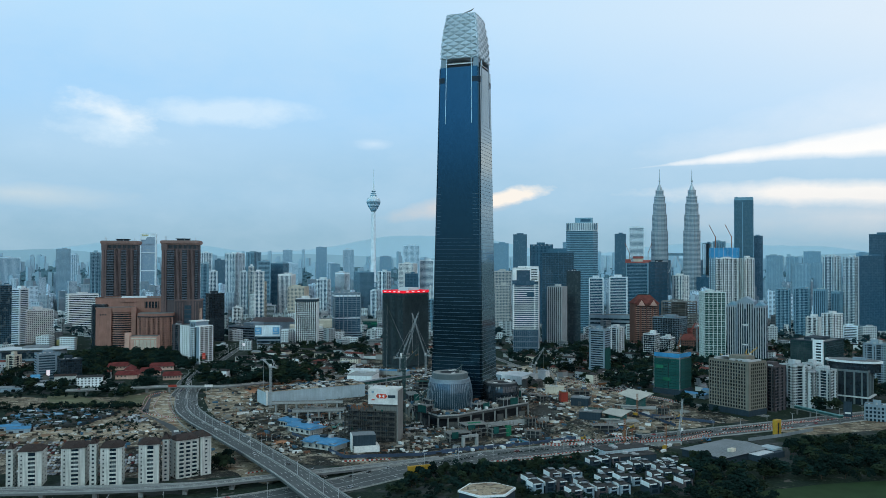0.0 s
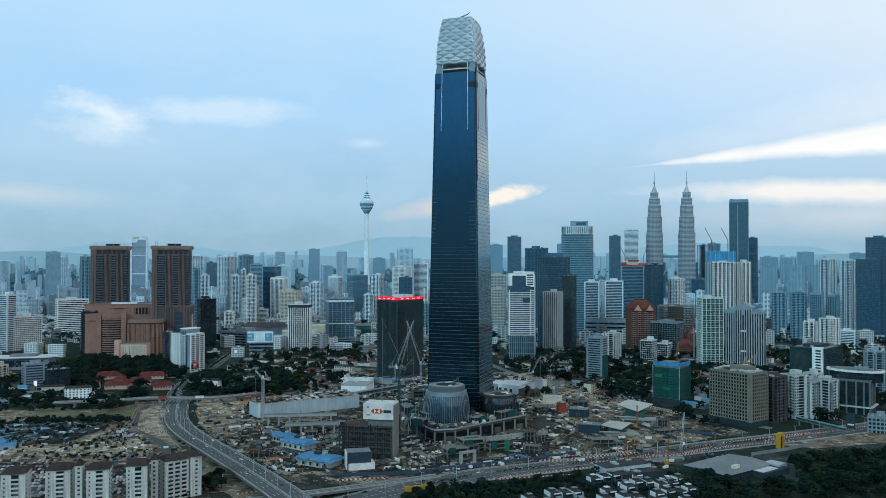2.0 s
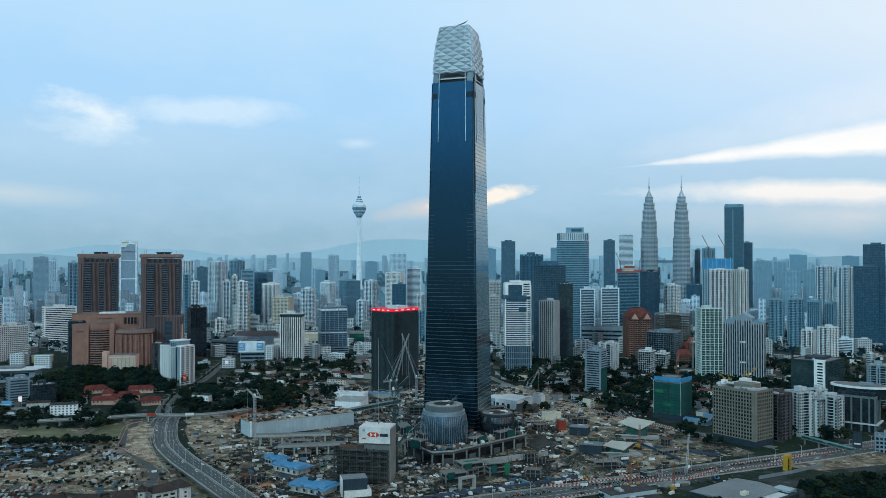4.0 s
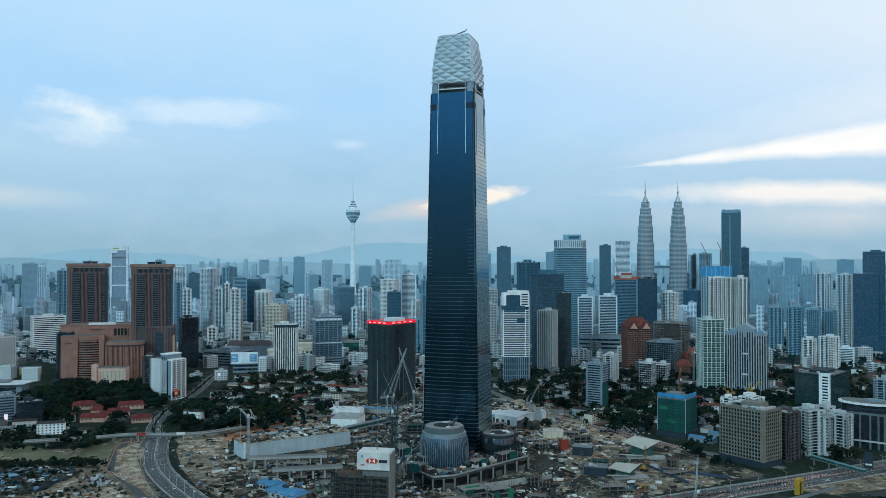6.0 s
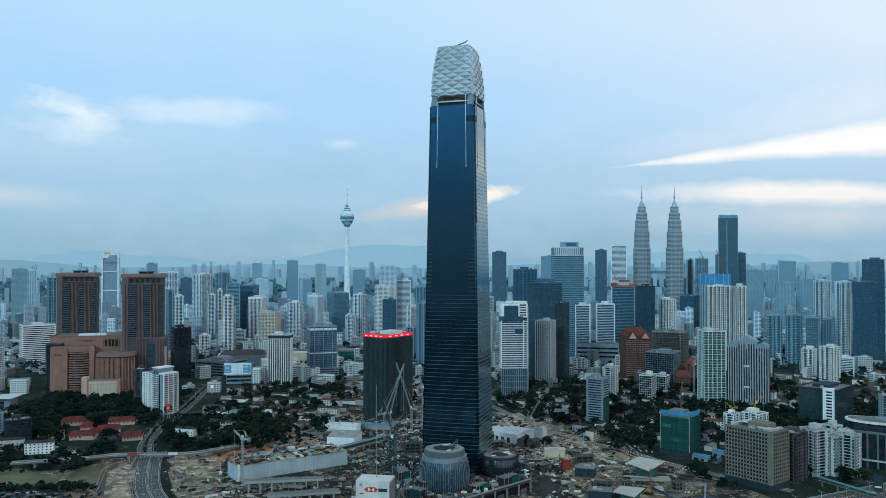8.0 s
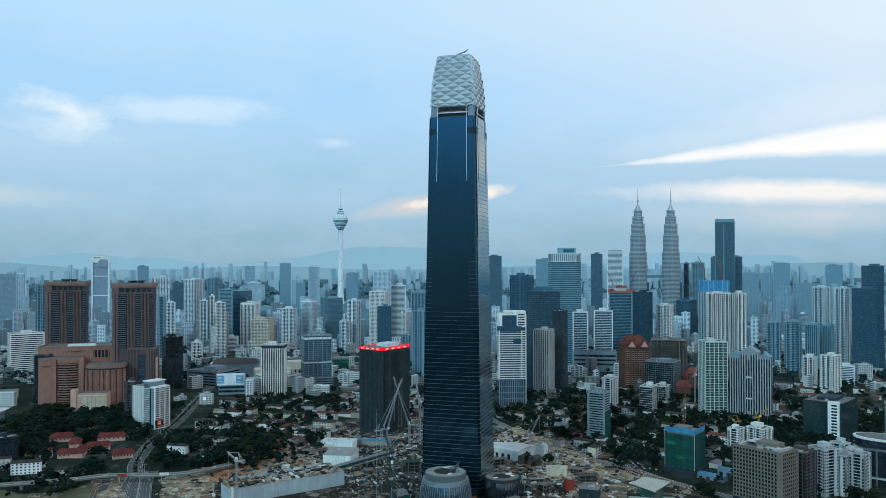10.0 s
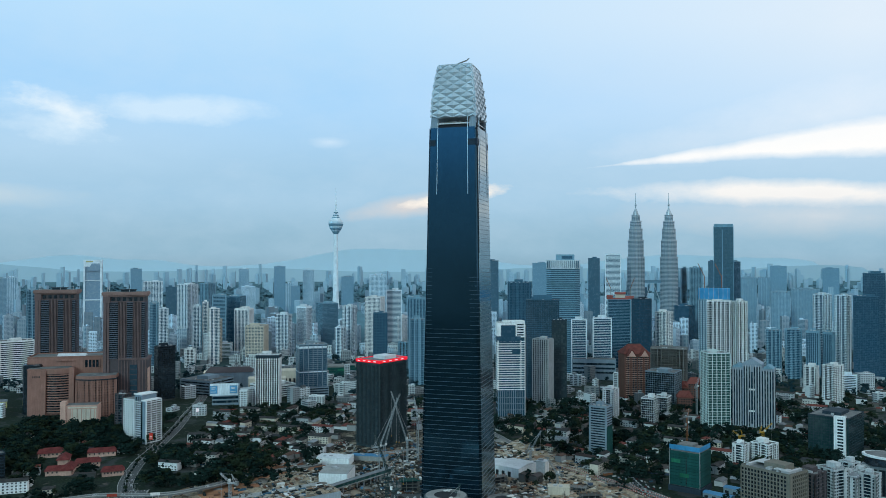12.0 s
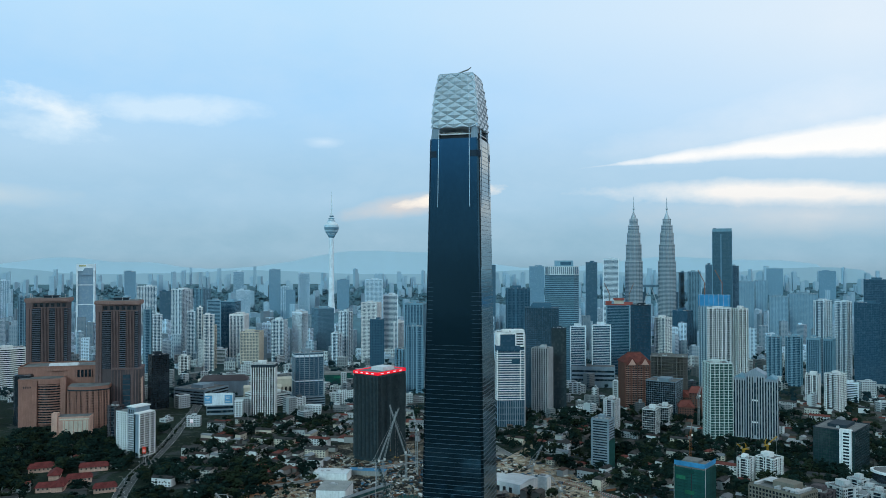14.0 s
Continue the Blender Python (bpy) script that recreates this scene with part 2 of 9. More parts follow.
# Leaf tones for the further rows, haze mixed into the green.
LEAF_MID = material("hazed_leaves", (0.018, 0.044, 0.053), rough=0.8, vary=0.4, grain=0.2, each=0, spec=0.02)
LEAF_FAR = material("far_hazed_leaves", (0.082, 0.155, 0.18), rough=0.85, vary=0.35, grain=0.1, each=0, spec=0.02)
LEAF_B = material("olive_leaves", (0.021, 0.034, 0.020), rough=0.75, vary=0.45, grain=0.4, each=0.35, spec=0.02)
BARK = material("bark", (0.08, 0.06, 0.045), rough=0.95)
RED_P = material("red_plastic", (0.55, 0.06, 0.03), rough=0.5)
WHITE_P = material("white_plastic", (0.75, 0.75, 0.72), rough=0.5)
YELLOW_P = material("yellow_machine_paint", (0.44, 0.26, 0.035), rough=0.5)
GREEN_P = material("green_crane_paint", (0.06, 0.19, 0.16), rough=0.5)
RED_LED = material("red_led_screen", (0.85, 0.012, 0.03), rough=0.4, glow=0.62, each=0, vary=0.05)
WHITE_LED = material("white_led", (0.9, 0.75, 0.78), rough=0.4, glow=0.5, each=0, vary=0.0)
ORANGE_LED = material("orange_led", (0.5, 0.05, 0.03), rough=0.4, glow=0.2, each=0)
SCREEN_BLUE = material("blue_screen", (0.10, 0.33, 0.55), rough=0.4, glow=0.12, each=0)
TYRE = material("tyre_rubber", (0.02, 0.02, 0.02), rough=0.9)

FORM_RED = material("red_formwork", (0.34, 0.10, 0.085), rough=0.7, vary=0.3)

# ---------------------------------------------------------------- mesh helpers
rnd = random.Random(7)


class Solid:
    """Gathers boxes, prisms and rings for one mesh."""

    def __init__(self):
        self.v, self.f = [], []

    def prism(self, foot, z0, z1, top=None):
        """A closed prism over the foot's corners; top: other corners for its upper end."""
        top = top or foot
        k, n = len(self.v), len(foot)
        self.v += [(x, y, z0) for x, y in foot] + [(x, y, z1) for x, y in top]
        self.f += [tuple(range(k + n - 1, k - 1, -1)), tuple(range(k + n, k + 2 * n))]
        self.f += [(k + i, k + (i + 1) % n, k + n + (i + 1) % n, k + n + i) for i in range(n)]
        return self

    def box(self, x, y, z0, z1, w, d, turn=0.0):
        c, s = math.cos(radians(turn)), math.sin(radians(turn))
        return self.prism([(x + c * a - s * b, y + s * a + c * b) for a, b in ((-w / 2, -d / 2), (w / 2, -d / 2), (w / 2, d / 2), (-w / 2, d / 2))], z0, z1)

    def beam(self, a, b, r):
        """A square bar from a to b."""
        a, b = Vector(a), Vector(b)
        way = (b - a).normalized()
        side = way.cross(Vector((0, 0, 1)) if abs(way.z) < 0.9 else Vector((1, 0, 0))).normalized() * r
        up_ = way.cross(side).normalized() * r
        k = len(self.v)
        for p in (a, b):
            self.v += [tuple(p + side + up_), tuple(p - side + up_), tuple(p - side - up_), tuple(p + side - up_)]
        self.f += [(k + i, k + (i + 1) % 4, k + 4 + (i + 1) % 4, k + 4 + i) for i in range(4)] + [(k + 3, k + 2, k + 1, k), (k + 4, k + 5, k + 6, k + 7)]
        return self

    def lathe(self, rows, n=24, x=0, y=0):
        """A closed turned body through (radius, height) rows."""
        k = len(self.v)
        for r, z in rows:
            self.v += [(x + r * math.cos(2 * math.pi * i / n), y + r * math.sin(2 * math.pi * i / n), z) for i in range(n)]
        for j in range(len(rows) - 1):
            self.f += [(k + j * n + i, k + j * n + (i + 1) % n, k + (j + 1) * n + (i + 1) % n, k + (j + 1) * n + i) for i in range(n)]
        self.f += [tuple(range(k + n - 1, k - 1, -1)), tuple(range(k + (len(rows) - 1) * n, k + len(rows) * n))]
        return self

    def gable(self, x, y, z, w, d, rise, over=0.5, turn=0.0, hip=0.0):
        """A gabled or hipped roof whose ridge runs along its width."""
        c, s = math.cos(radians(turn)), math.sin(radians(turn))
        w2, d2 = w / 2 + over, d / 2 + over
        k = len(self.v)
        for a, b, h in ((-w2, -d2, 0), (w2, -d2, 0), (w2, d2, 0), (-w2, d2, 0), (-w2 + hip, 0, rise), (w2 - hip, 0, rise)):
            self.v.append((x + c * a - s * b, y + s * a + c * b, z + h))
        self.f += [(k, k + 1, k + 5, k + 4), (k + 2, k + 3, k + 4, k + 5), (k + 1, k + 2, k + 5), (k + 3, k, k + 4), (k + 3, k + 2, k + 1, k)]
        return self

    def mesh(self, name, mat):
        me = bpy.data.meshes.new(name)
        me.from_pydata(self.v, [], self.f)
        me.materials.append(mat)
        me.update()
        return me


def thing(name, label, category, x, y, z=0.0, turn=0.0, group="", kind=""):
    ob = new(name)
    ob.matrix_basis = pose(x, y, z, 0, 0, turn)
    ob.empty_display_size = 0.5
    return tagged(ob, label, category, group, kind)


def part(name, shape, mat, parent, label="", at=None, kind=""):
    """One mesh object under a thing or part; shape: a Solid or a mesh already made."""
    me = shape.mesh(name, mat) if isinstance(shape, Solid) else shape
    ob = new(name, me)
    ob.parent = parent
    if at:
        ob.location = at
    return tagged(ob, label=label, kind=kind)


def whole(name, shape, mat, label, category, kind="", group=""):
    """A thing that is one mesh."""
    ob = new(name, shape.mesh(name, mat))
    return tagged(ob, label, category, group, kind)


FOOTPRINTS = []


def claim(x, y, w, d):
    FOOTPRINTS.append((x, y, 0.5 * math.hypot(w, d)))


def is_free(x, y, r):
    return all((x - a) ** 2 + (y - b) ** 2 > (r + q) ** 2 for a, b, q in FOOTPRINTS)


def ring_piers(w, d, step, size, deep, z0, z1):
    """Piers along each of the four faces, a Solid a face."""
    sides = []
    for face in range(4):
        s = Solid()
        run, off = (w, d / 2) if face % 2 == 0 else (d, w / 2)
        n = max(2, round(run / step))
        for i in range(n + 1):
            u = -run / 2 + run * i / n
            if face == 0:
                s.box(u, -off, z0, z1, size, deep)
            elif face == 2:
                s.box(u, off, z0, z1, size, deep)
            elif face == 1:
                s.box(off, u, z0, z1, deep, size)
            else:
                s.box(-off, u, z0, z1, deep, size)
        sides.append(s)
    return sides


def rooftop(body, w, d, h, wall, seed, kind="plant"):
    """Parapet, plant rooms, tanks and a mast on a flat roof."""
    r = random.Random(seed)
    rim = Solid()
    for x, y, a, b in ((0, -d / 2 + 0.2, w, 0.4), (0, d / 2 - 0.2, w, 0.4), (-w / 2 + 0.2, 0, 0.4, d - 0.8), (w / 2 - 0.2, 0, 0.4, d - 0.8)):
        rim.box(x, y, h, h + 1.3, a, b)
    part("parapet", rim, wall, body)
    part("roof", Solid().box(0, 0, h - 0.1, h + 0.25, w - 0.8, d - 0.8), GRAVEL, body)
    if kind == "plant":
        a, b = w * r.uniform(0.3, 0.5), d * r.uniform(0.35, 0.55)
        cx = r.uniform(-0.12, 0.12) * w
        part("plant_room", Solid().box(cx, r.uniform(-0.05, 0.1) * d, h + 0.2, h + r.uniform(4, 6.5), a, b), wall, body)
        small = Solid()
        for _ in range(4):
            small.box(r.uniform(-0.38, 0.38) * w, r.uniform(-0.36, -0.2) * d, h + 0.2, h + r.uniform(1.5, 3), r.uniform(1.5, 4), r.uniform(1.5, 3))
        part("roof_clutter", small, STEEL, body, kind="stuff")


def building(name, label, x, y, w, d, h, turn, style, wall, glass, floor=3.6, near=False, category="building", top="plant", podium=0.0, z=0.0, group="", band=0.38, bay=3.6, pier=1.3):
    """A city building: a glazed or walled core with its storeys, piers, balconies and roof."""
    body = thing(name, label, category, x, y, z, turn, group)
    claim(x, y, w, d)
    n = max(2, round(h / floor))
    fh = h / n
    z0 = podium

    def bands(tall, out, low=0.0, bw=None, bd=None):
        levels = [k * fh for k in range(int(z0 / fh) + 1, n + 1)]
        if near:
            me = Solid().box(0, 0, -tall + low, low, (bw or w) + out, (bd or d) + out).mesh("floor_band", wall)
            for zz in levels:
                part("floor_band", me, wall, body, at=(0, 0, zz))
        else:
            s = Solid()
            for zz in levels:
                s.box(0, 0, zz - tall + low, zz + low, (bw or w) + out, (bd or d) + out)
            part("floor_banding", s, wall, body, kind="stuff")

    if style in ("slab", "grid", "fins", "glass", "frame"):
        if style == "frame":
            part("core", Solid().box(0, 0, 0, h - 0.3, w * 0.45, d * 0.45), CONC_W, body)
        else:
            part("glazing", Solid().box(0, 0, 0, h - 0.2, w - 1.0, d - 1.0), glass, body)
    if style == "slab":
        bands(fh * (band + 0.08), 0.0)
        part("corner_pier", Solid().box(-w / 2 + 1, -d / 2 + 1, 0, h, 2.4, 2.4), wall, body)
        part("corner_pier", Solid().box(w / 2 - 1, -d / 2 + 1, 0, h, 2.4, 2.4), wall, body)
    elif style == "grid":
        bands(fh * band, 0.0)
        for s in ring_piers(w, d, bay, pier, 0.7, 0, h):
            part("pier_screen", s, wall, body, kind="stuff")
    elif style == "fins":
        for s in ring_piers(w, d, 3.9, 1.15, 1.2, z0, h):
            part("fin_screen", s, wall, body, kind="stuff")
        bands(fh * 0.12, -0.9)
        part("crown_band", Solid().box(0, 0, h - (5.0 if glass is GLASS_BLACK else 3.5), h, w + 1.6, d + 1.6), DARK_W if glass is GLASS_BLACK else wall, body)
    elif style == "glass":
        bands(0.35, -0.7)
        for s in ring_piers(w - 1, d - 1, 3.2, 0.22, 0.35, 0, h):
            part("mullion_screen", s, wall, body, kind="stuff")
    elif style == "frame":
        bands(0.5, 0.0)
        for s in ring_piers(w, d, 7.0, 0.9, 0.9, 0, h):
            part("colonnade", s, wall, body, kind="stuff")
    elif style == "flats":
        # a dark core with projecting masonry bays, balconies in the gaps, bays of uneven height
        q = random.Random(int(abs(x) * 5 + abs(y) * 3))
        part("core", Solid().box(0, 0, 0, h - 1.2, w - 2.4, d - 2.4), glass, body)
        for face in range(4):
            run, off = (w, d / 2) if face % 2 == 0 else (d, w / 2)
            mods = max(2, round(run / 8.5))
            wide = run / mods
            win, bal = Solid(), Solid()

            def put(s, u, zz0, zz1, size, y0, y1):
                """A box on this face from depth y0 to y1 behind its outer plane."""
                mid, deep = off - (y0 + y1) / 2, y1 - y0
                if face == 0:
                    s.box(u, -mid, zz0, zz1, size, deep)
                elif face == 2:
                    s.box(u, mid, zz0, zz1, size, deep)
                elif face == 1:
                    s.box(mid, u, zz0, zz1, deep, size)
                else:
                    s.box(-mid, u, zz0, zz1, deep, size)
            for i in range(mods):
                u = -run / 2 + wide * (i + 0.5)
                edge = i in (0, mods - 1)
                bw = wide * (0.52 if not edge else 0.6)
                bu = u + (0 if not edge else (-1 if i == 0 else 1) * (wide - bw) / 2)
                tall = h + (q.choice((0, 0, 1.5, 3.0)) if not edge else 0)
                put_bay = Solid()
                put(put_bay, bu, 0, tall, bw, 0.0, 2.0)
                part("bay", put_bay, wall, body)
                look_ = q.random()
                if look_ < 0.42:
                    put(win, bu, fh, tall - 2.2, bw * 0.30, -0.06, 0.1)
                    for k in range(2, n):
                        put(bal, bu, k * fh - 0.3, k * fh + 0.35, bw * 0.34, -0.3, 0.05)
                else:
                    for k in range(1, n):
                        for c in ((-0.24, 0.24) if look_ < 0.8 else (0.1,)):
                            put(win, bu + c * bw, k * fh + 0.9, k * fh + fh - 0.8, bw * 0.26, -0.06, 0.1)
            for k in range(1, n):
                put(bal, 0, k * fh - 0.25, k * fh + 0.4, run - 1.0, 0.6, 2.0)
            part("fenestration", win, glass, body, kind="stuff")
            part("balcony_frontage", bal, wall, body, kind="stuff")
    rooftop(body, w, d, h, wall, int(abs(x) * 3 + abs(y)), top)
    return body


def mixed_scrap(key, tones):
    """Loose things of many colours, one tone a piece."""
    m = MATS[key] = bpy.data.materials.new(key)
    m.use_nodes = True
    n, l = m.node_tree.nodes, m.node_tree.links
    r = n.new("ShaderNodeValToRGB")
    r.color_ramp.interpolation = "CONSTANT"
    while len(r.color_ramp.elements) < len(tones):
        r.color_ramp.elements.new(0.5)
    for k, (e, c) in enumerate(zip(r.color_ramp.elements, tones)):
        e.position, e.color = k / len(tones), (*c, 1)
    l.new(n.new("ShaderNodeNewGeometry").outputs["Random Per Island"], r.inputs[0])
    l.new(r.outputs[0], n["Principled BSDF"].inputs["Base Color"])
    n["Principled BSDF"].inputs["Roughness"].default_value = 0.8
    n["Principled BSDF"].inputs["Specular IOR Level"].default_value = 0.1
    return m


DEBRIS = mixed_scrap("site_scrap", ((0.025, 0.027, 0.026), (0.22, 0.205, 0.175), (0.06, 0.052, 0.042), (0.70, 0.72, 0.71), (0.03, 0.03, 0.028), (0.17, 0.085, 0.055), (0.02, 0.028, 0.028), (0.36, 0.34, 0.29), (0.05, 0.12, 0.18), (0.035, 0.036, 0.034), (0.42, 0.43, 0.42), (0.14, 0.13, 0.11)))

# Forest colour with distance haze painted in.
MIST_WOOD = material("far_hazed_forest", (0.10, 0.20, 0.245), rough=0.9, vary=0.3, grain=0.02, each=0)
MALL_W = wall_paint("rose_terracotta_panels", (0.31, 0.17, 0.135))
LED_GLASS = glazing("slate_green_glass", (0.03, 0.05, 0.058), (0.055, 0.078, 0.085), share=0.5)
# Dark concrete tone with mottling and streaks.
DECK = material("dark_streaked_concrete", (0.10, 0.105, 0.10), rough=0.85, vary=0.45, grain=0.15, streak=0.2)
# Near-black mottled tone, mainly for pits painted as flat sheets.
PIT = material("dark_mottled_cover", (0.028, 0.028, 0.025), rough=0.8, vary=0.5, grain=0.1, each=0.2)

# ---------------------------------------------------------------- the ground and the distance
def rise(y):
    """Lifts the far ground so its edge fits the horizon in the camera's view."""
    return 0.0 if y < 2300 else 128.0 * ((y - 2300) / 1720.0) ** 1.3


def grid_sheet(xs, ys, height):
    s = Solid()
    s.v = [(x, y, height(x, y)) for y in ys for x in xs]
    n = len(xs)
    s.f = [(j * n + i, j * n + i + 1, (j + 1) * n + i + 1, (j + 1) * n + i) for j in range(len(ys) - 1) for i in range(n - 1)]
    return s


def patchwork(key, tones, scale, far=None):
    """Ground of a city seen from afar: patches of foliage, roofs, roads and soil; far: haze tint."""
    m = MATS[key] = bpy.data.materials.new(key)
    m.use_nodes = True
    n, l = m.node_tree.nodes, m.node_tree.links
    b = n["Principled BSDF"]
    b.inputs["Roughness"].default_value, b.inputs["Specular IOR Level"].default_value = 0.9, 0.05
    tc = n.new("ShaderNodeTexCoord").outputs["Object"]
    last = None
    for k, (c, s, lo, hi) in enumerate(tones):
        t = n.new("ShaderNodeTexNoise")
        t.inputs["Scale"].default_value, t.inputs["Detail"].default_value = s * scale, 5.0
        l.new(tc, t.inputs["Vector"])
        r = n.new("ShaderNodeMapRange")
        r.inputs["From Min"].default_value, r.inputs["From Max"].default_value = lo, hi
        l.new(t.outputs["Fac"], r.inputs[0])
        mx = n.new("ShaderNodeMix")
        mx.data_type = "RGBA"
        mx.inputs[7].default_value = (*c, 1)
        l.new(r.outputs[0], mx.inputs[0])
        if last is None:
            mx.inputs[6].default_value = (*c, 1)
        else:
            l.new(last, mx.inputs[6])
        last = mx.outputs[2]
    # Distance haze painted in: base colour fades to the far tint along Y.
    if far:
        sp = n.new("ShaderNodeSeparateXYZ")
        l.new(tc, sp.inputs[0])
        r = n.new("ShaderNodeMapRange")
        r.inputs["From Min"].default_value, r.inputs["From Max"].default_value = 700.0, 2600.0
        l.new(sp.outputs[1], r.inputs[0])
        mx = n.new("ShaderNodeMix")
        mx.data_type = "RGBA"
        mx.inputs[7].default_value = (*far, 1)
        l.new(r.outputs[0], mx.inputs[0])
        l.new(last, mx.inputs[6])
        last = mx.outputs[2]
    l.new(last, b.inputs["Base Color"])
    bp = n.new("ShaderNodeBump")
    bp.inputs["Strength"].default_value, bp.inputs["Distance"].default_value = 0.5, 2.0
    l.new(t.outputs["Fac"], bp.inputs["Height"])
    l.new(bp.outputs[0], b.inputs["Normal"])
    return m


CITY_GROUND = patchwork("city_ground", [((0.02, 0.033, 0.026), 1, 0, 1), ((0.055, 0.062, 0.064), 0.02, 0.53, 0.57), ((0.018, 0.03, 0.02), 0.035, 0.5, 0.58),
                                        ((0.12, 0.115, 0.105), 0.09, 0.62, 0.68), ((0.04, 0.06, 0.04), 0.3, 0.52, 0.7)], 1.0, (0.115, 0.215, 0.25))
SITE_SOIL = patchwork("building_site_soil", [((0.16, 0.138, 0.105), 1, 0, 1), ((0.036, 0.037, 0.033), 0.03, 0.45, 0.52), ((0.38, 0.33, 0.255), 0.05, 0.535, 0.59),
                                             ((0.03, 0.036, 0.03), 0.07, 0.54, 0.61), ((0.36, 0.36, 0.33), 0.15, 0.62, 0.65), ((0.02, 0.021, 0.02), 0.4, 0.51, 0.60), ((0.20, 0.18, 0.145), 0.9, 0.60, 0.66)], 1.0)
SAND = patchwork("pale_sandy_soil", [((0.265, 0.218, 0.158), 1, 0, 1), ((0.12, 0.10, 0.075), 0.06, 0.49, 0.56), ((0.46, 0.40, 0.31), 0.11, 0.56, 0.62), ((0.08, 0.072, 0.06), 0.28, 0.56, 0.64), ((0.19, 0.135, 0.09), 0.05, 0.60, 0.66), ((0.05, 0.048, 0.042), 0.9, 0.58, 0.68)], 1.0)
PALE_SAND = patchwork("bright_sandy_soil", [((0.41, 0.335, 0.24), 1, 0, 1), ((0.20, 0.155, 0.11), 0.06, 0.49, 0.56), ((0.55, 0.51, 0.43), 0.11, 0.54, 0.60), ((0.10, 0.09, 0.075), 0.28, 0.58, 0.64), ((0.27, 0.16, 0.10), 0.05, 0.58, 0.64), ((0.07, 0.065, 0.055), 0.9, 0.60, 0.68)], 1.0)
xs = [-5000, -3500, -2500, -1500, -800, -400, 0, 400, 800, 1500, 2500, 3500, 5000]
ys = [-4500, -2000, -1000, -500, 0, 500, 1000, 2000, 2300, 2500, 2700, 2900, 3100, 3300, 3500, 3700, 3900, 4030]
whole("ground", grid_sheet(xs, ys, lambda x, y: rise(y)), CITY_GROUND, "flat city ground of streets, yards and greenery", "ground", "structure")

# Haze colour and a self-glow are painted onto these backdrop hills.
HILL = material("hazed_glowing_hillside", (0.195, 0.315, 0.38), rough=1.0, vary=0.08, grain=0.01, each=0, bump=0, glow=0.5)
HILL_FAR = material("far_hazed_glowing_hillside", (0.25, 0.395, 0.475), rough=1.0, vary=0.05, grain=0.01, each=0, bump=0, glow=0.5)


def ridge(name, y, base, height, seed, mat, label, humps):
    s = Solid()
    n = 160
    for i in range(n + 1):
        x = -4700 + 9400 * i / n
        z = base + height * (0.35 + sum(a * math.exp(-((x - m) / w) ** 2) for m, w, a in humps) + 0.10 * noise.noise((x * 0.003, seed, 3)) + 0.04 * noise.noise((x * 0.015, seed, 5)))
        s.v += [(x, y, 60), (x, y + 20, max(z, 90))]
    s.f = [(2 * i, 2 * i + 2, 2 * i + 3, 2 * i + 1) for i in range(n)]
    return whole(name, s, mat, label, "hills", "structure")


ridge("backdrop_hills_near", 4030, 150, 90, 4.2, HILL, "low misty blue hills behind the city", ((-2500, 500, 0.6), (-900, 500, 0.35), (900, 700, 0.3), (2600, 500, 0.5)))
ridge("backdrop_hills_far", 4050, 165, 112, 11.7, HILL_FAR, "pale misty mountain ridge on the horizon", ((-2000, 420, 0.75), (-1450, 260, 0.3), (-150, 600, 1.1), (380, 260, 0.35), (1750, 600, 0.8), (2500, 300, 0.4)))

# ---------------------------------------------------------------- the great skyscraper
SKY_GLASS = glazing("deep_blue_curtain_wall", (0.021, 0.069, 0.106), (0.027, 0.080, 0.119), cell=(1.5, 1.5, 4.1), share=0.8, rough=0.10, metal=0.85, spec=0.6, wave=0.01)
# Paler tint for one side: the bright sky it mirrors is painted in.
SKY_SIDE = glazing("sky_brightened_curtain_wall", (0.13, 0.23, 0.275), (0.22, 0.32, 0.35), cell=(1.5, 1.5, 4.1), share=0.7, rough=0.12, metal=0.88, spec=0.6)
FIN = material("anodised_floor_fin", (0.11, 0.155, 0.19), rough=0.35, metal=0.6, vary=0.1, each=0.2)
PANEL = material("silver_crown_panel", (0.53, 0.63, 0.69), rough=0.4, metal=0.35, vary=0.12, grain=0.3, each=0.10)
STRIP = material("pale_metal_strip", (0.45, 0.56, 0.64), rough=0.4, metal=0.3)
BELT = material("dark_louvre_belt", (0.012, 0.03, 0.05), rough=0.5, each=0)
# Shade inside recesses and openings is painted with this near-black; also dark trim.
DARK_VOID = material("void_shade_and_dark_trim", (0.03, 0.035, 0.04), rough=0.8)
TW_X, TW_Y, TW_TURN = 8.5, 4.0, -20.0


def tower_half(z):
    return 0.5 * (60.8 - 0.0352 * z)


def square(h, cut):
    """A square plan with its corners notched."""
    c = h - cut
    return [(-c, -h), (c, -h), (c, -c), (h, -c), (h, c), (c, c), (c, h), (-c, h), (-c, c), (-h, c), (-h, -c), (-c, -c)]


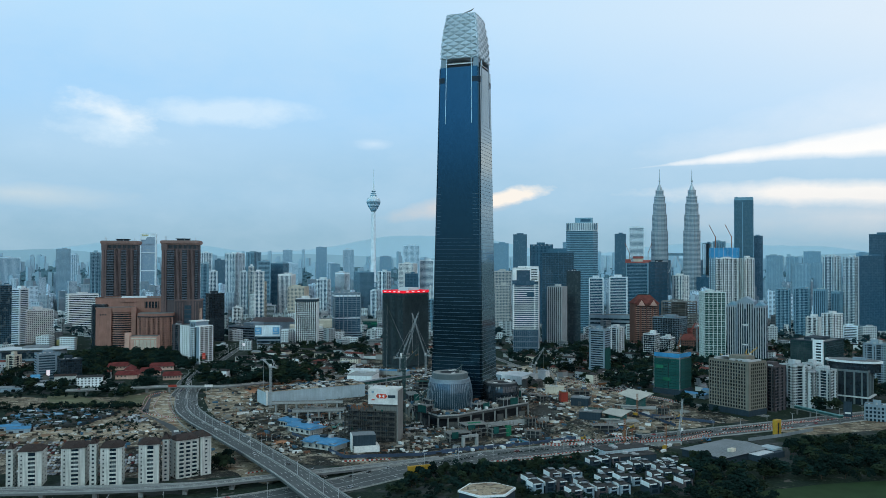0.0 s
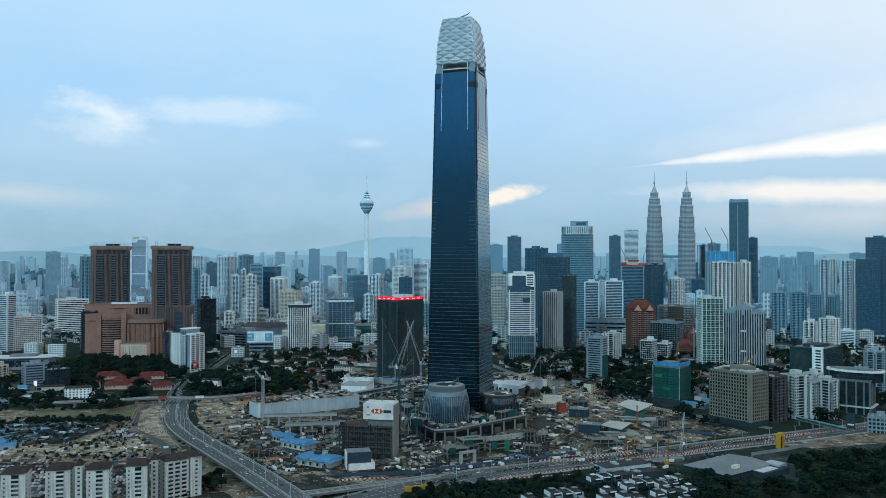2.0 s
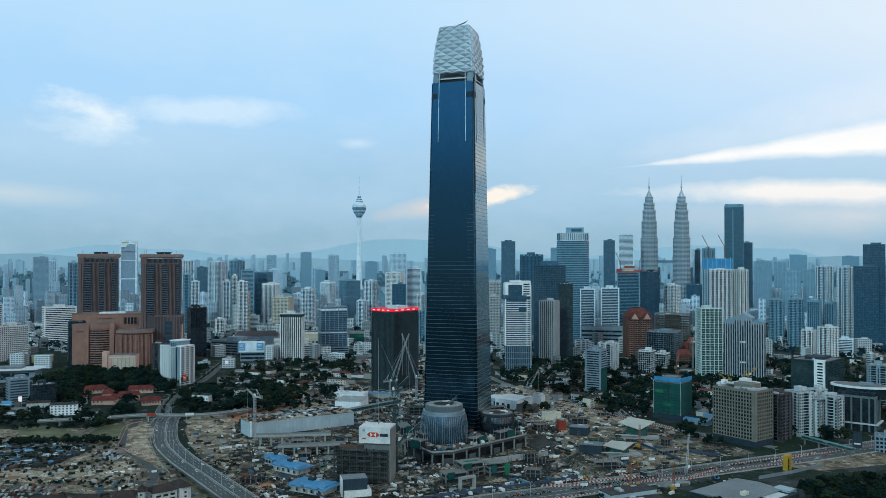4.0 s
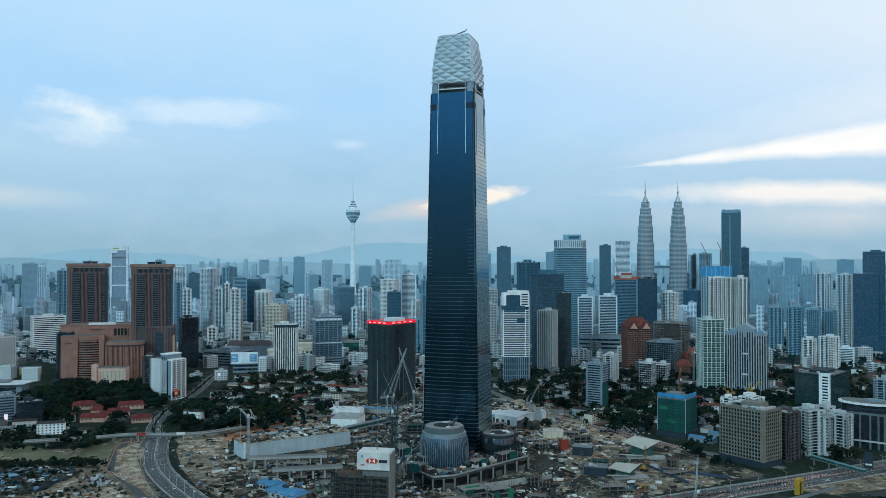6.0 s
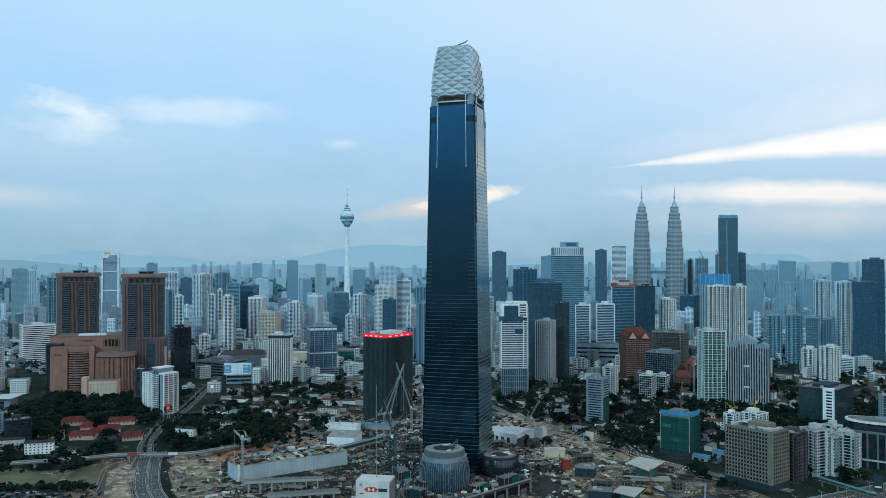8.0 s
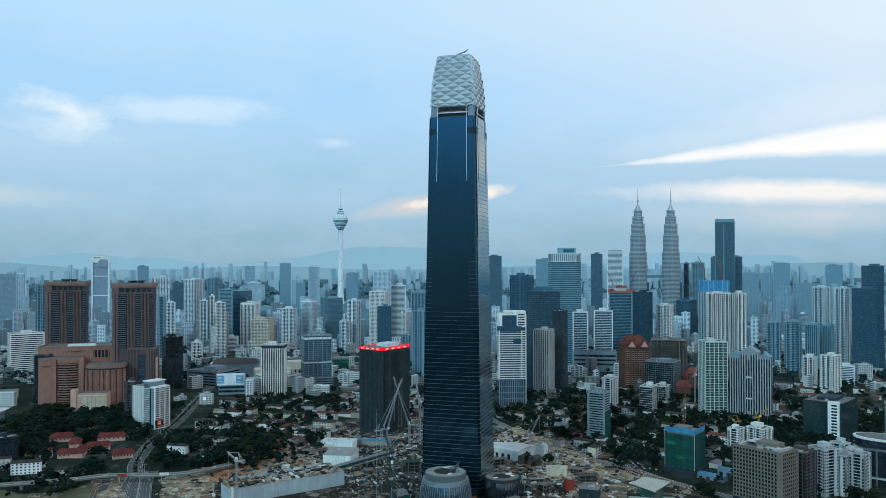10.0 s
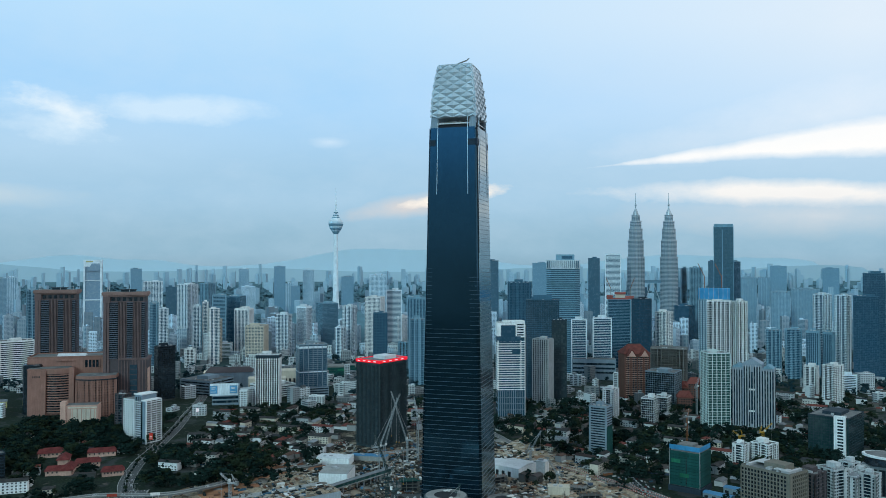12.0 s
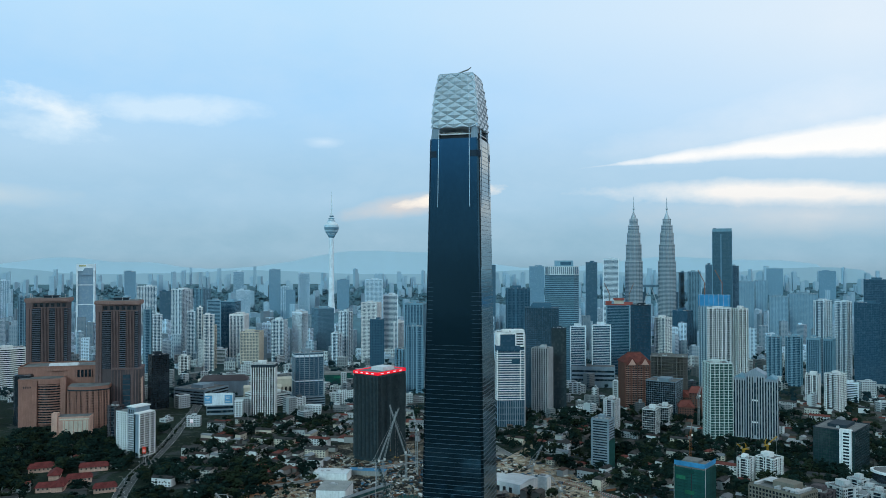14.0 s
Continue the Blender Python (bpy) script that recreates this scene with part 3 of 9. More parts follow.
def great_tower():
    body = thing("skyscraper", "very tall tapering blue-glass skyscraper with a faceted silver crown", "skyscraper", TW_X, TW_Y, 0, TW_TURN)
    claim(TW_X, TW_Y, 64, 64)
    a, b = tower_half(0), tower_half(382)
    for name, f in (("front_glazing", 0), ("side_glazing", 1), ("rear_glazing", 2), ("side_glazing", 3)):
        s = Solid()

        def turned(x, y):
            for _ in range(f):
                x, y = -y, x
            return (x, y)
        ca, cb = 2.4, 2.0
        foot = [turned(-a + ca, -a), turned(a - ca, -a), turned(a - ca - 3, -a + 6), turned(-a + ca + 3, -a + 6)]
        head = [turned(-b + cb, -b), turned(b - cb, -b), turned(b - cb - 3, -b + 6), turned(-b + cb + 3, -b + 6)]
        s.prism(foot, 0, 382, head)
        # Only the right side gets the glass brightened in colour.
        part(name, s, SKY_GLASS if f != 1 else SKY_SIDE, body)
        # the chamfered corner bays
        cor = Solid()
        foot = [turned(a - ca - 1, -a + 1.2), turned(a - ca, -a + 0.9), turned(a - 0.9, -a + ca), turned(a - 1.2, -a + ca + 1), turned(a - ca - 4, -a + ca + 4)]
        head = [turned(b - cb - 1, -b + 1.2), turned(b - cb, -b + 0.9), turned(b - 0.9, -b + cb), turned(b - 1.2, -b + cb + 1), turned(b - cb - 4, -b + cb + 4)]
        cor.prism(foot, 0, 380, head)
        part("corner_bay", cor, SKY_GLASS, body)
    core = Solid().prism(square(a - 3, 3), 0, 386, square(b - 3, 3))
    part("core", core, DARK_VOID, body)
    # a fin at every floor, full width low down, at the corners only higher up
    for k in range(2, 92):
        z = 4.12 * k
        h = tower_half(z)
        cut = 2.3 - 0.001 * z
        t = 0.32 if z < 130 else 0.22
        full = z < 190
        left, right = (4.5 if z < 250 else 0.2), (7.0 if z < 240 else 0.3)
        plan = []
        for f in range(4):
            edge = [(-h + cut, -h - 0.22), (h - cut, -h - 0.22)]
            if f in (0, 2) and not full:
                edge = [(-h + cut, -h - 0.1), (-h + cut + left, -h - 0.1), (-h + cut + left, -h + 0.6), (h - cut - right, -h + 0.6), (h - cut - right, -h - 0.1), (h - cut, -h - 0.1)]
            edge += [(h - cut, -h + 0.6), (h - 0.6, -h + cut)] if z < 240 else [(h - cut - 0.5, -h + 1.6), (h - 1.6, -h + cut + 0.5)]
            for _ in range(f):
                edge = [(-y, x) for x, y in edge]
            plan += edge
        part("floor_fin", Solid().prism(plan, z, z + t), FIN, body)
    # bright upright strips near the top of each face
    for f in range(4):
        for side in (-1, 1):
            s = Solid()
            z0, z1 = 318, 392
            for zz0, zz1 in ((z0, z1),):
                h0, h1 = tower_half(zz0), tower_half(zz1)
                x0, x1 = side * (h0 - 9.4), side * (h1 - 9.0)
                foot = [(x0 - 0.25, -h0 - 0.35), (x0 + 0.25, -h0 - 0.35), (x0 + 0.25, -h0 + 0.5), (x0 - 0.25, -h0 + 0.5)]
                head = [(x1 - 0.25, -h1 - 0.35), (x1 + 0.25, -h1 - 0.35), (x1 + 0.25, -h1 + 0.5), (x1 - 0.25, -h1 + 0.5)]
                for _ in range(f):
                    foot, head = [(-y, x) for x, y in foot], [(-y, x) for x, y in head]
                s.prism(foot, zz0, zz1, head)
            part("light_strip", s, STRIP, body, "pale upright metal strip")
    # The slot's depth is painted: a dark strip laid on the glass.
    for f in (0, 2):
        s = Solid()
        foot, head = [], []
        for lst, zz, cc in ((foot, 262, 1.7), (head, 386, 1.5)):
            hh = tower_half(zz)
            q = [(hh + 0.12, -hh + cc + 0.6), (hh + 0.12, -hh + cc + 2.0), (hh - 1.0, -hh + cc + 2.0), (hh - 1.0, -hh + cc + 0.6)]
            for _ in range(f):
                q = [(-y, x) for x, y in q]
            lst += q
        part("dark_slot", s.prism(foot, 262, 386, head), DARK_VOID, body)
    # a dark louvred belt round each corner bay below the crown
    for f in range(4):
        s = Solid()
        foot, head = [], []
        for lst, zz in ((foot, 364.5), (head, 370.5)):
            hh = tower_half(zz)
            q = [(hh - 9.0, -hh - 0.14), (hh - 2.1, -hh - 0.14), (hh + 0.14, -hh + 2.1), (hh + 0.14, -hh + 7.2), (hh - 3, -hh + 7.2), (hh - 9.0, -hh + 1.0)]
            for _ in range(f):
                q = [(-y, x) for x, y in q]
            lst += q
        part("louvre_belt", s.prism(foot, 364.5, 370.5, head), BELT, body)
    # the recessed plant floor under the crown, with corner shoulders
    for sx_, sy_ in ((-1, -1), (1, -1), (1, 1), (-1, 1)):
        h = tower_half(384)
        s = Solid().prism([(sx_ * (h - 1), sy_ * (h - 1)), (sx_ * (h - 8), sy_ * (h - 1)), (sx_ * (h - 8), sy_ * (h - 8)), (sx_ * (h - 1), sy_ * (h - 8))][::sx_ * sy_], 381, 395,
                          [(sx_ * (h - 2.2), sy_ * (h - 2.2)), (sx_ * (h - 7), sy_ * (h - 2.2)), (sx_ * (h - 7), sy_ * (h - 7)), (sx_ * (h - 2.2), sy_ * (h - 7))][::sx_ * sy_])
        part("corner_shoulder", s, BLUE_W, body)
    slab = Solid()
    h = tower_half(386)
    slab.prism(square(h - 1.5, 3), 385.5, 386.6).prism(square(h - 2.0, 3), 391.8, 392.6)
    part("plant_floor", slab, STEEL, body)
    units = Solid()
    for k in range(14):
        units.box(rnd.uniform(-15, 15), rnd.choice((-1, 1)) * rnd.uniform(15, 17), 386.6, 386.6 + rnd.uniform(1, 3), rnd.uniform(1.5, 4), 2)
    part("plant_clutter", units, CONC_W, body, kind="stuff")
    # the crown: rows of folded diamond panels on a tapering, slightly bellied square
    rows_n, cols_n, zb, zt = 13, 3, 392.0, 444.5

    def half(z):
        t = (z - zb) / (zt - zb)
        return 22.6 - 4.2 * t - 1.6 * t * t + 1.0 * math.sin(math.pi * t)
    part("crown_core", Solid().prism(square(half(zb) - 1.6, 2.0), zb, zt - 6, square(half(zt) - 1.6, 2.0)), PANEL, body)
    step = (zt - zb) / rows_n
    for f in range(4):
        def at(u, z, out):
            hh = half(z)
            cut = 0.955
            x, y = u * hh * cut, -hh - out
            if abs(u) > 0.999:
                y += 0.7
            for _ in range(f):
                x, y = -y, x
            return (x, y, z)
        for j in range(-1, rows_n):
            for i in range(cols_n + (j % 2)):
                uc = -1 + 2 * (i + 0.5 - 0.5 * (j % 2)) / cols_n
                du = 1.0 / cols_n
                zl, zm, zh = zb + j * step, zb + (j + 1) * step, zb + (j + 2) * step
                zl, zh = max(zl, zb), min(zh, zt)
                left, right = max(uc - du, -1), min(uc + du, 1)
                # each diamond folds outward along its waist
                s = Solid()
                corners = [at(uc, zl, -0.3), at(right, zm, -0.15), at(uc, zh, -0.3), at(left, zm, -0.15)]
                mid = at(max(min(uc, 0.93), -0.93), (zl + zh) / 2 - step * 0.15, 1.15)
                s.v = corners + [mid]
                s.f = [(0, 1, 4), (1, 2, 4), (2, 3, 4), (3, 0, 4)]
                part("crown_panel", s, PANEL, body)
        # folded corner strip between two faces
        s = Solid()
        for j in range(rows_n * 2 + 1):
            z = zb + j * step / 2
            hh = half(z)
            for (x, y) in ((hh * 0.955, -hh + 0.7), (hh * 0.985 + (0.5 if j % 2 else -0.3), -hh * 0.985 - (0.5 if j % 2 else -0.3)), (hh - 0.7, -hh * 0.955)):
                for _ in range(f):
                    x, y = -y, x
                s.v.append((x, y, z))
        s.f = [(3 * j + c, 3 * j + c + 1, 3 * j + c + 4, 3 * j + c + 3) for j in range(rows_n * 2) for c in range(2)]
        part("crown_corner", s, PANEL, body)
    # a maintenance crane and loose framing on the crown's top
    fr = Solid()
    for k in range(9):
        x = -15 + 3.6 * k
        fr.beam((x, -15 + rnd.uniform(-2, 2), zt - 5), (x + rnd.uniform(-3, 3), -12, zt + rnd.uniform(-3, 1.0)), 0.25)
    fr.beam((-14, -14, zt - 1.5), (14, -14, zt + 0.5), 0.3).beam((-14, -14, zt - 4), (14, -14, zt - 1.5), 0.3)
    part("crown_framing", fr, STEEL, body)
    part("roof_crane_arm", Solid().beam((-2, -14, zt - 1), (12, -14, zt + 3.2), 0.5).beam((11, -14, zt + 2.8), (14, -14, zt + 5.0), 0.35), CONC_W, body)


great_tower()


# ---------------------------------------------------------------- landmarks behind
def lattice_mast(s, x, y, z0, z1, r0, r1):
    s.prism([(x - r0, y - r0), (x + r0, y - r0), (x + r0, y + r0), (x - r0, y + r0)], z0, z1, [(x - r1, y - r1), (x + r1, y - r1), (x + r1, y + r1), (x - r1, y + r1)])


def telecom_tower():
    body = thing("telecom_tower", "slender white concrete telecom tower with a round pod", "tower", -252, 2007, 0)
    claim(-252, 2007, 90, 90)
    part("hill", Solid().lathe([(330, 0), (240, 35), (150, 70), (60, 86), (20, 88)], 40), MIST_WOOD, body, "wooded hill under the tower")
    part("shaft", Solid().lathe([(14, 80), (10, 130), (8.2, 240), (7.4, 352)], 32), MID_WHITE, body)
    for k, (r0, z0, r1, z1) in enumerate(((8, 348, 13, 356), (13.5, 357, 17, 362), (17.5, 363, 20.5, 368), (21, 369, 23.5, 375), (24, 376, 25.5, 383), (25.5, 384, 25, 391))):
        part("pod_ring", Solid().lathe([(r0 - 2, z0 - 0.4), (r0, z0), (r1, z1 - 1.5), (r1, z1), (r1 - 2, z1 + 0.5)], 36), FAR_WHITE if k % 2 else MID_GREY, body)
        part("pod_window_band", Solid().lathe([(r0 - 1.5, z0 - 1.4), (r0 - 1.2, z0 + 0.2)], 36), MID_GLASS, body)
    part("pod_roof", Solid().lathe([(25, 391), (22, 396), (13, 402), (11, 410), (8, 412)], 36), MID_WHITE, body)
    for z, r in ((404, 13), (412, 10.5), (421, 8)):
        part("dish_deck", Solid().lathe([(r - 1, z), (r, z + 0.6), (r, z + 3), (r - 1.5, z + 3.5)], 24), MID_GREY, body)
    s = Solid()
    lattice_mast(s, 0, 0, 410, 440, 4.2, 2.6)
    lattice_mast(s, 0, 0, 440, 470, 2.4, 1.5)
    lattice_mast(s, 0, 0, 470, 509, 1.4, 0.4)
    part("antenna_mast", s, MID_WHITE, body)


telecom_tower()


def spire_tower(x, y, turn):
    """One of the stepped, star-planned twin towers."""
    body = thing("twin_spire_tower", "silver-grey stepped steel and glass tower with a pointed spire", "skyscraper", x, y, 0, turn, "twin towers")
    claim(x, y, 56, 56)
    tiers = ((0, 266, 26.6), (266, 318, 23.6), (318, 354, 20.4), (354, 377, 17.0), (377, 397, 12.6))
    for z0, z1, r in tiers:
        # sixteen-lobed plan
        foot = []
        for i in range(32):
            a = 2 * math.pi * i / 32
            foot.append(((r if i % 2 else r * 0.92) * math.cos(a), (r if i % 2 else r * 0.92) * math.sin(a)))
        part("tier_glazing", Solid().prism(foot, z0, z1), TWIN_GLASS, body)
        n = max(2, int((z1 - z0) / 4.0))
        s = Solid()
        for k in range(n):
            zz = z0 + (z1 - z0) * (k + 0.5) / n
            s.prism([(p * 1.025, q * 1.025) for p, q in foot], zz, zz + 1.7)
        part("sunshading", s, TWIN_STEEL, body, kind="stuff")
        part("tier_rim", Solid().prism([(p * 1.05, q * 1.05) for p, q in foot], z1 - 2, z1 + 0.6), TWIN_STEEL, body)
    part("dome", Solid().lathe([(9.4, 397), (8.4, 402), (7.6, 404), (6.0, 409), (4.8, 411), (2.8, 416)], 24), TWIN_STEEL, body)
    part("spire_ball", Solid().lathe([(1.2, 424), (2.6, 426), (3.0, 428), (2.6, 430), (1.2, 432)], 20), TWIN_STEEL, body)
    part("spire", Solid().lathe([(2.2, 414), (1.6, 428), (1.1, 444), (0.7, 456), (0.4, 466)], 12), TWIN_STEEL, body)
    # the lower round annexe
    part("annexe_glazing", Solid().lathe([(13, 0), (13, 172)], 24, 22, 16), MID_GLASS, body)
    return body


# Twin towers' glass is paler and bluer by haze mixed into its colour.
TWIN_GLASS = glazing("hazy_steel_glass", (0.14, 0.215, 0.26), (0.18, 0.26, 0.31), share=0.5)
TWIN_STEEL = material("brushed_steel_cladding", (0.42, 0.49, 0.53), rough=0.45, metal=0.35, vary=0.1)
spire_tower(701, 1645, -15)
spire_tower(802.5, 1635, -15)
bridge = thing("skybridge", "two-storey steel bridge between the twin towers", "bridge", 752, 1640, 186, -6)
part("deck", Solid().box(0, 0, 0, 8.5, 58, 6), MID_GREY, bridge)
part("brace", Solid().beam((-2, 0, 0), (-23, 0, -56), 0.9), TWIN_STEEL, bridge)
part("brace", Solid().beam((2, 0, 0), (23, 0, -56), 0.9), TWIN_STEEL, bridge)
part("window_band", Solid().box(0, 0, 2, 4, 58.3, 6.2).box(0, 0, 5.4, 7.4, 58.3, 6.2), MID_GLASS, bridge)


def slab_tower():
    """The tall dark glass tower beside the twin towers."""
    body = thing("glass_skyscraper", "tall dark blue glass slab skyscraper with a flat top", "skyscraper", 906, 1470, 0, -24)
    claim(906, 1470, 56, 36)
    part("glazing", Solid().box(0, 0, 0, 352, 54, 30), MID_GLASS_D, body)
    part("front_recess", Solid().box(-3, -15.2, 60, 345, 3, 0.8), FAR_DARK, body)
    part("side_fin", Solid().box(-26.8, -15.1, 0, 356, 1.2, 1.2), MID_GREY, body)
    part("side_fin", Solid().box(26.8, -15.1, 0, 356, 1.2, 1.2), MID_GREY, body)
    s = Solid()
    for k in range(1, 88):
        s.box(0, 0, k * 4.0, k * 4.0 + 0.5, 54.4, 30.4)
    part("floor_banding", s, MID_DARK, body, kind="stuff")
    part("crown_screen", Solid().box(0, -14.4, 352, 361, 52, 0.8).box(0, 14.4, 352, 361, 52, 0.8), MID_GREY, body)
    part("crown_pier", Solid().box(-20, 0, 352, 362, 8, 26), MID_DARK, body)
    part("crown_pier", Solid().box(12, 0, 352, 360, 18, 26), MID_DARK, body)


MID_GLASS_D = glazing("steel_blue_glass", (0.06, 0.15, 0.205), (0.095, 0.20, 0.255), share=0.5, metal=0.3)
slab_tower()


def frame_tower():
    """The pale framed tower that stands behind the brown twins."""
    body = thing("bank_tower", "white-framed blue glass tower with a slanting top", "skyscraper", -1018, 1847, 0, 16)
    body.scale = (1.14, 1.14, 1.0)
    claim(-1018, 1847, 66, 66)
    part("glazing", Solid().box(0, 0, 20, 240, 40, 34), FRAME_GLASS, body)
    for sx_ in (-1, 1):
        for sy_ in (-1, 1):
            part("edge_frame", Solid().beam((sx_ * 27, sy_ * 22, 0), (sx_ * 21.5, sy_ * 18, 62), 2.2).beam((sx_ * 21.5, sy_ * 18, 62), (sx_ * 21.5, sy_ * 18, 236), 2.2), MID_WHITE, body)
    for z in (60, 128, 190):
        part("belt", Solid().box(0, 0, z, z + 3.2, 44, 38), MID_WHITE, body)
    # the crown steps up to one side over a slanting glazed cut
    part("crown", Solid().box(0, 0, 236, 258, 47, 40), MID_WHITE, body)
    cut = Solid()
    cut.v = [(-14, -20.4, 222), (19, -20.4, 222), (19, -20.4, 246), (-2, -20.4, 246), (-14, -17, 222), (19, -17, 222), (19, -17, 246), (-2, -17, 246)]
    cut.f = [(0, 1, 2, 3), (7, 6, 5, 4), (0, 4, 5, 1), (1, 5, 6, 2), (2, 6, 7, 3), (3, 7, 4, 0)]
    part("slanting_glazing", cut, FRAME_GLASS, body)
    part("roof_sign", Solid().box(-8, -20.3, 250, 254, 18, 0.6), YELLOW_W, body)


# Distance haze is part of this glass colour.
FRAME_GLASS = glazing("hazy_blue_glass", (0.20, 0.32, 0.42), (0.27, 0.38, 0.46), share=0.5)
frame_tower()


def brown_complex():
    """Twin terracotta towers on a stepped mall."""
    pod = thing("terracotta_mall", "stepped terracotta shopping mall with curved striped fronts", "shopping mall", -563, 562, 0, 10)
    claim(-585, 615, 150, 150)
    n = 14
    part("upper_block", Solid().box(-28, 83, 0, 91, 133, 62), MALL_W, pod)
    part("upper_rim", Solid().box(-28, 52.4, 91, 93.2, 134, 1.6).box(-28, 113.6, 91, 93.2, 134, 1.6).box(-94.2, 83, 91, 93.2, 1.6, 59.6).box(38.2, 83, 91, 93.2, 1.6, 59.6), MALL_W, pod)
    part("roof", Solid().box(-28, 83, 91, 91.4, 130, 58), GRAVEL, pod)
    part("skylight", Solid().gable(-30, 78, 91.4, 44, 18, 4), ROOF_WHITE, pod)
    part("roof_hood", Solid().prism([(-52 + 34 * i / n, 52 - 3.5 * math.sin(math.pi * i / n)) for i in range(n + 1)] + [(-18, 54), (-52, 54)], 85.5, 88.5), MALL_W, pod)
    part("corner_pylon", Solid().box(32, 56, 0, 95, 15, 14), MALL_W, pod)
    # Loggia depth is painted: a black plate on the wall behind the piers.
    part("loggia_recess", Solid().box(6, 51.7, 74, 86, 26, 1.0), GLASS_BLACK, pod)
    for k in range(5):
        part("loggia_pier", Solid().box(-5.5 + 5.8 * k, 51.2, 73, 87, 1.7, 1.4), MALL_W, pod)
    part("left_block", Solid().box(-55, 45, 0, 74, 64, 44), MALL_W, pod)
    part("left_roof_rim", Solid().box(-55, 45, 74, 76.5, 65.4, 45.4), MALL_W, pod)
    part("left_roof", Solid().box(-55, 45, 76.5, 76.8, 61, 41), GRAVEL, pod)
    part("dark_glass_corner", Solid().lathe([(15, 0), (15, 80), (13, 82)], 24, -86, 52), GLASS_BLACK, pod)
    for k in range(4):
        part("small_opening", Solid().box(-79 + 3.2 * k, 22.9, 62, 65, 1.6, 0.5), DARK_VOID, pod)
    # the bowed front of shadowed ribbon windows between two plain piers
    pts = [(-58 + 34 * i / n, 21 - 5.0 * math.sin(math.pi * i / n)) for i in range(n + 1)]
    part("bow_glazing", Solid().prism([(x, y + 1.2) for x, y in pts] + [(-24, 24), (-58, 24)], 4, 68), GLASS_BLACK, pod)
    for k in range(16):
        part("bow_band", Solid().prism(pts + [(-24, 24), (-58, 24)], 4 + 4.1 * k, 5.9 + 4.1 * k), MALL_W, pod)
    part("bow_head", Solid().prism([(x, y - 1.0) for x, y in pts] + [(-23, 24), (-59, 24)], 68.5, 76), MALL_W, pod)
    part("bow_pier", Solid().box(-62, 21, 0, 75, 7, 6), MALL_W, pod)
    part("bow_pier", Solid().box(-19.5, 21, 0, 78, 8, 7), MALL_W, pod)
    # the curved wing of ribs and dark bands
    pts = [(-8 + 61 * i / n, -4 - 11 * math.sin(math.pi * i / n)) for i in range(n + 1)]
    part("drum_glazing", Solid().prism([(x, y + 1.4) for x, y in pts] + [(53, 26), (-8, 26)], 0, 62), GLASS_BLACK, pod)
    for k in range(14):
        part("drum_band", Solid().prism(pts + [(53, 6), (-8, 6)], 3 + 4.2 * k, 4.7 + 4.2 * k), TERRA_W, pod)
    for i in range(0, 29):
        x = -8 + 61 * i / 28
        part("drum_rib", Solid().box(x, -4.4 - 11 * math.sin(math.pi * i / 28), 0, 60, 1.1 if i % 4 else 2.4, 1.4), MALL_W, pod)
    part("drum_rim", Solid().prism([(x, y - 1.4) for x, y in pts] + [(54, 27), (-9, 27)], 62, 67), MALL_W, pod)
    part("drum_roof", Solid().prism(pts + [(52, 25), (-7, 25)], 67, 67.4), GRAVEL, pod)
    part("drum_roof_lip", Solid().prism([(x, y - 2.0) for x, y in pts] + [(54.5, 0), (-9.5, 0)], 60.4, 62), DARK_W, pod)
    # the darker wing under the second tower
    part("wing_block", Solid().box(77, 40, 0, 88, 46, 44), BROWN_W, pod)
    part("wing_top", Solid().box(77, 40, 88, 91, 48, 46), TERRA_W, pod)
    for u in (58, 63, 68, 86, 91, 96):
        part("wing_rib", Solid().box(u, 17.6, 0, 87, 1.5, 1.4), TERRA_W, pod)
    part("wing_glazing", Solid().box(77, 17.7, 12, 80, 12, 1.0), GLASS_BLUE, pod)
    for k in range(7):
        part("wing_transom", Solid().box(77, 17.2, 18 + 9 * k, 19.2 + 9 * k, 12.4, 0.8), BROWN_W, pod)
    part("wing_bow", Solid().box(99.5, 26, 30, 74, 3, 16), ROSE_W, pod)
    for x, y, h, turn in ((-653, 687, 203.0, 10.0), (-508, 610, 202.0, 8.0)):
        t = thing("terracotta_tower", "terracotta brown tower with columns of dark balconies", "apartment tower", x, y, 0, turn, "terracotta twins")
        claim(x, y, 76, 46)
        w, d = 67.0, 36.0
        part("wall", Solid().box(0, 0, 0, h - 8, w - 3, d), BROWN_W, t)
        part("cornice", Solid().box(0, 0, h - 7.5, h - 5.5, w + 1, d + 4).box(0, 0, h - 5.5, h - 1.2, w + 4, d + 7).box(0, 0, h - 1.2, h, w + 2.4, d + 5.4), CORNICE, t)
        part("roof", Solid().box(0, 0, h, h + 0.3, w, d + 3), GRAVEL, t)
        part("roof_house", Solid().box(3, 0, h, h + 3.2, 22, 14), DARK_W, t)
        part("roof_house_cap", Solid().box(3, 0, h + 3.2, h + 4.2, 26, 17), DARK_W, t)
        for mx in (-29, -26, 6, 27):
            part("roof_mast", Solid().box(mx, -8, h, h + rnd.uniform(5, 9), 0.8, 0.8), STEEL, t)
        # the frieze of openings under the cornice
        part("frieze", Solid().box(0, -d / 2 - 0.4, h - 17, h - 15.4, w - 1, 1.6), TERRA_W, t)
        for u in range(-27, 31, 9):
            part("frieze_opening", Solid().box(u, -d / 2 - 0.05, h - 15, h - 9, 5.0, 0.5), GLASS_BLACK, t)
        part("frieze_bay", Solid().box(-28, -d / 2 - 1.0, h - 18, h - 7.5, 11, 2.4), TERRA_W, t)
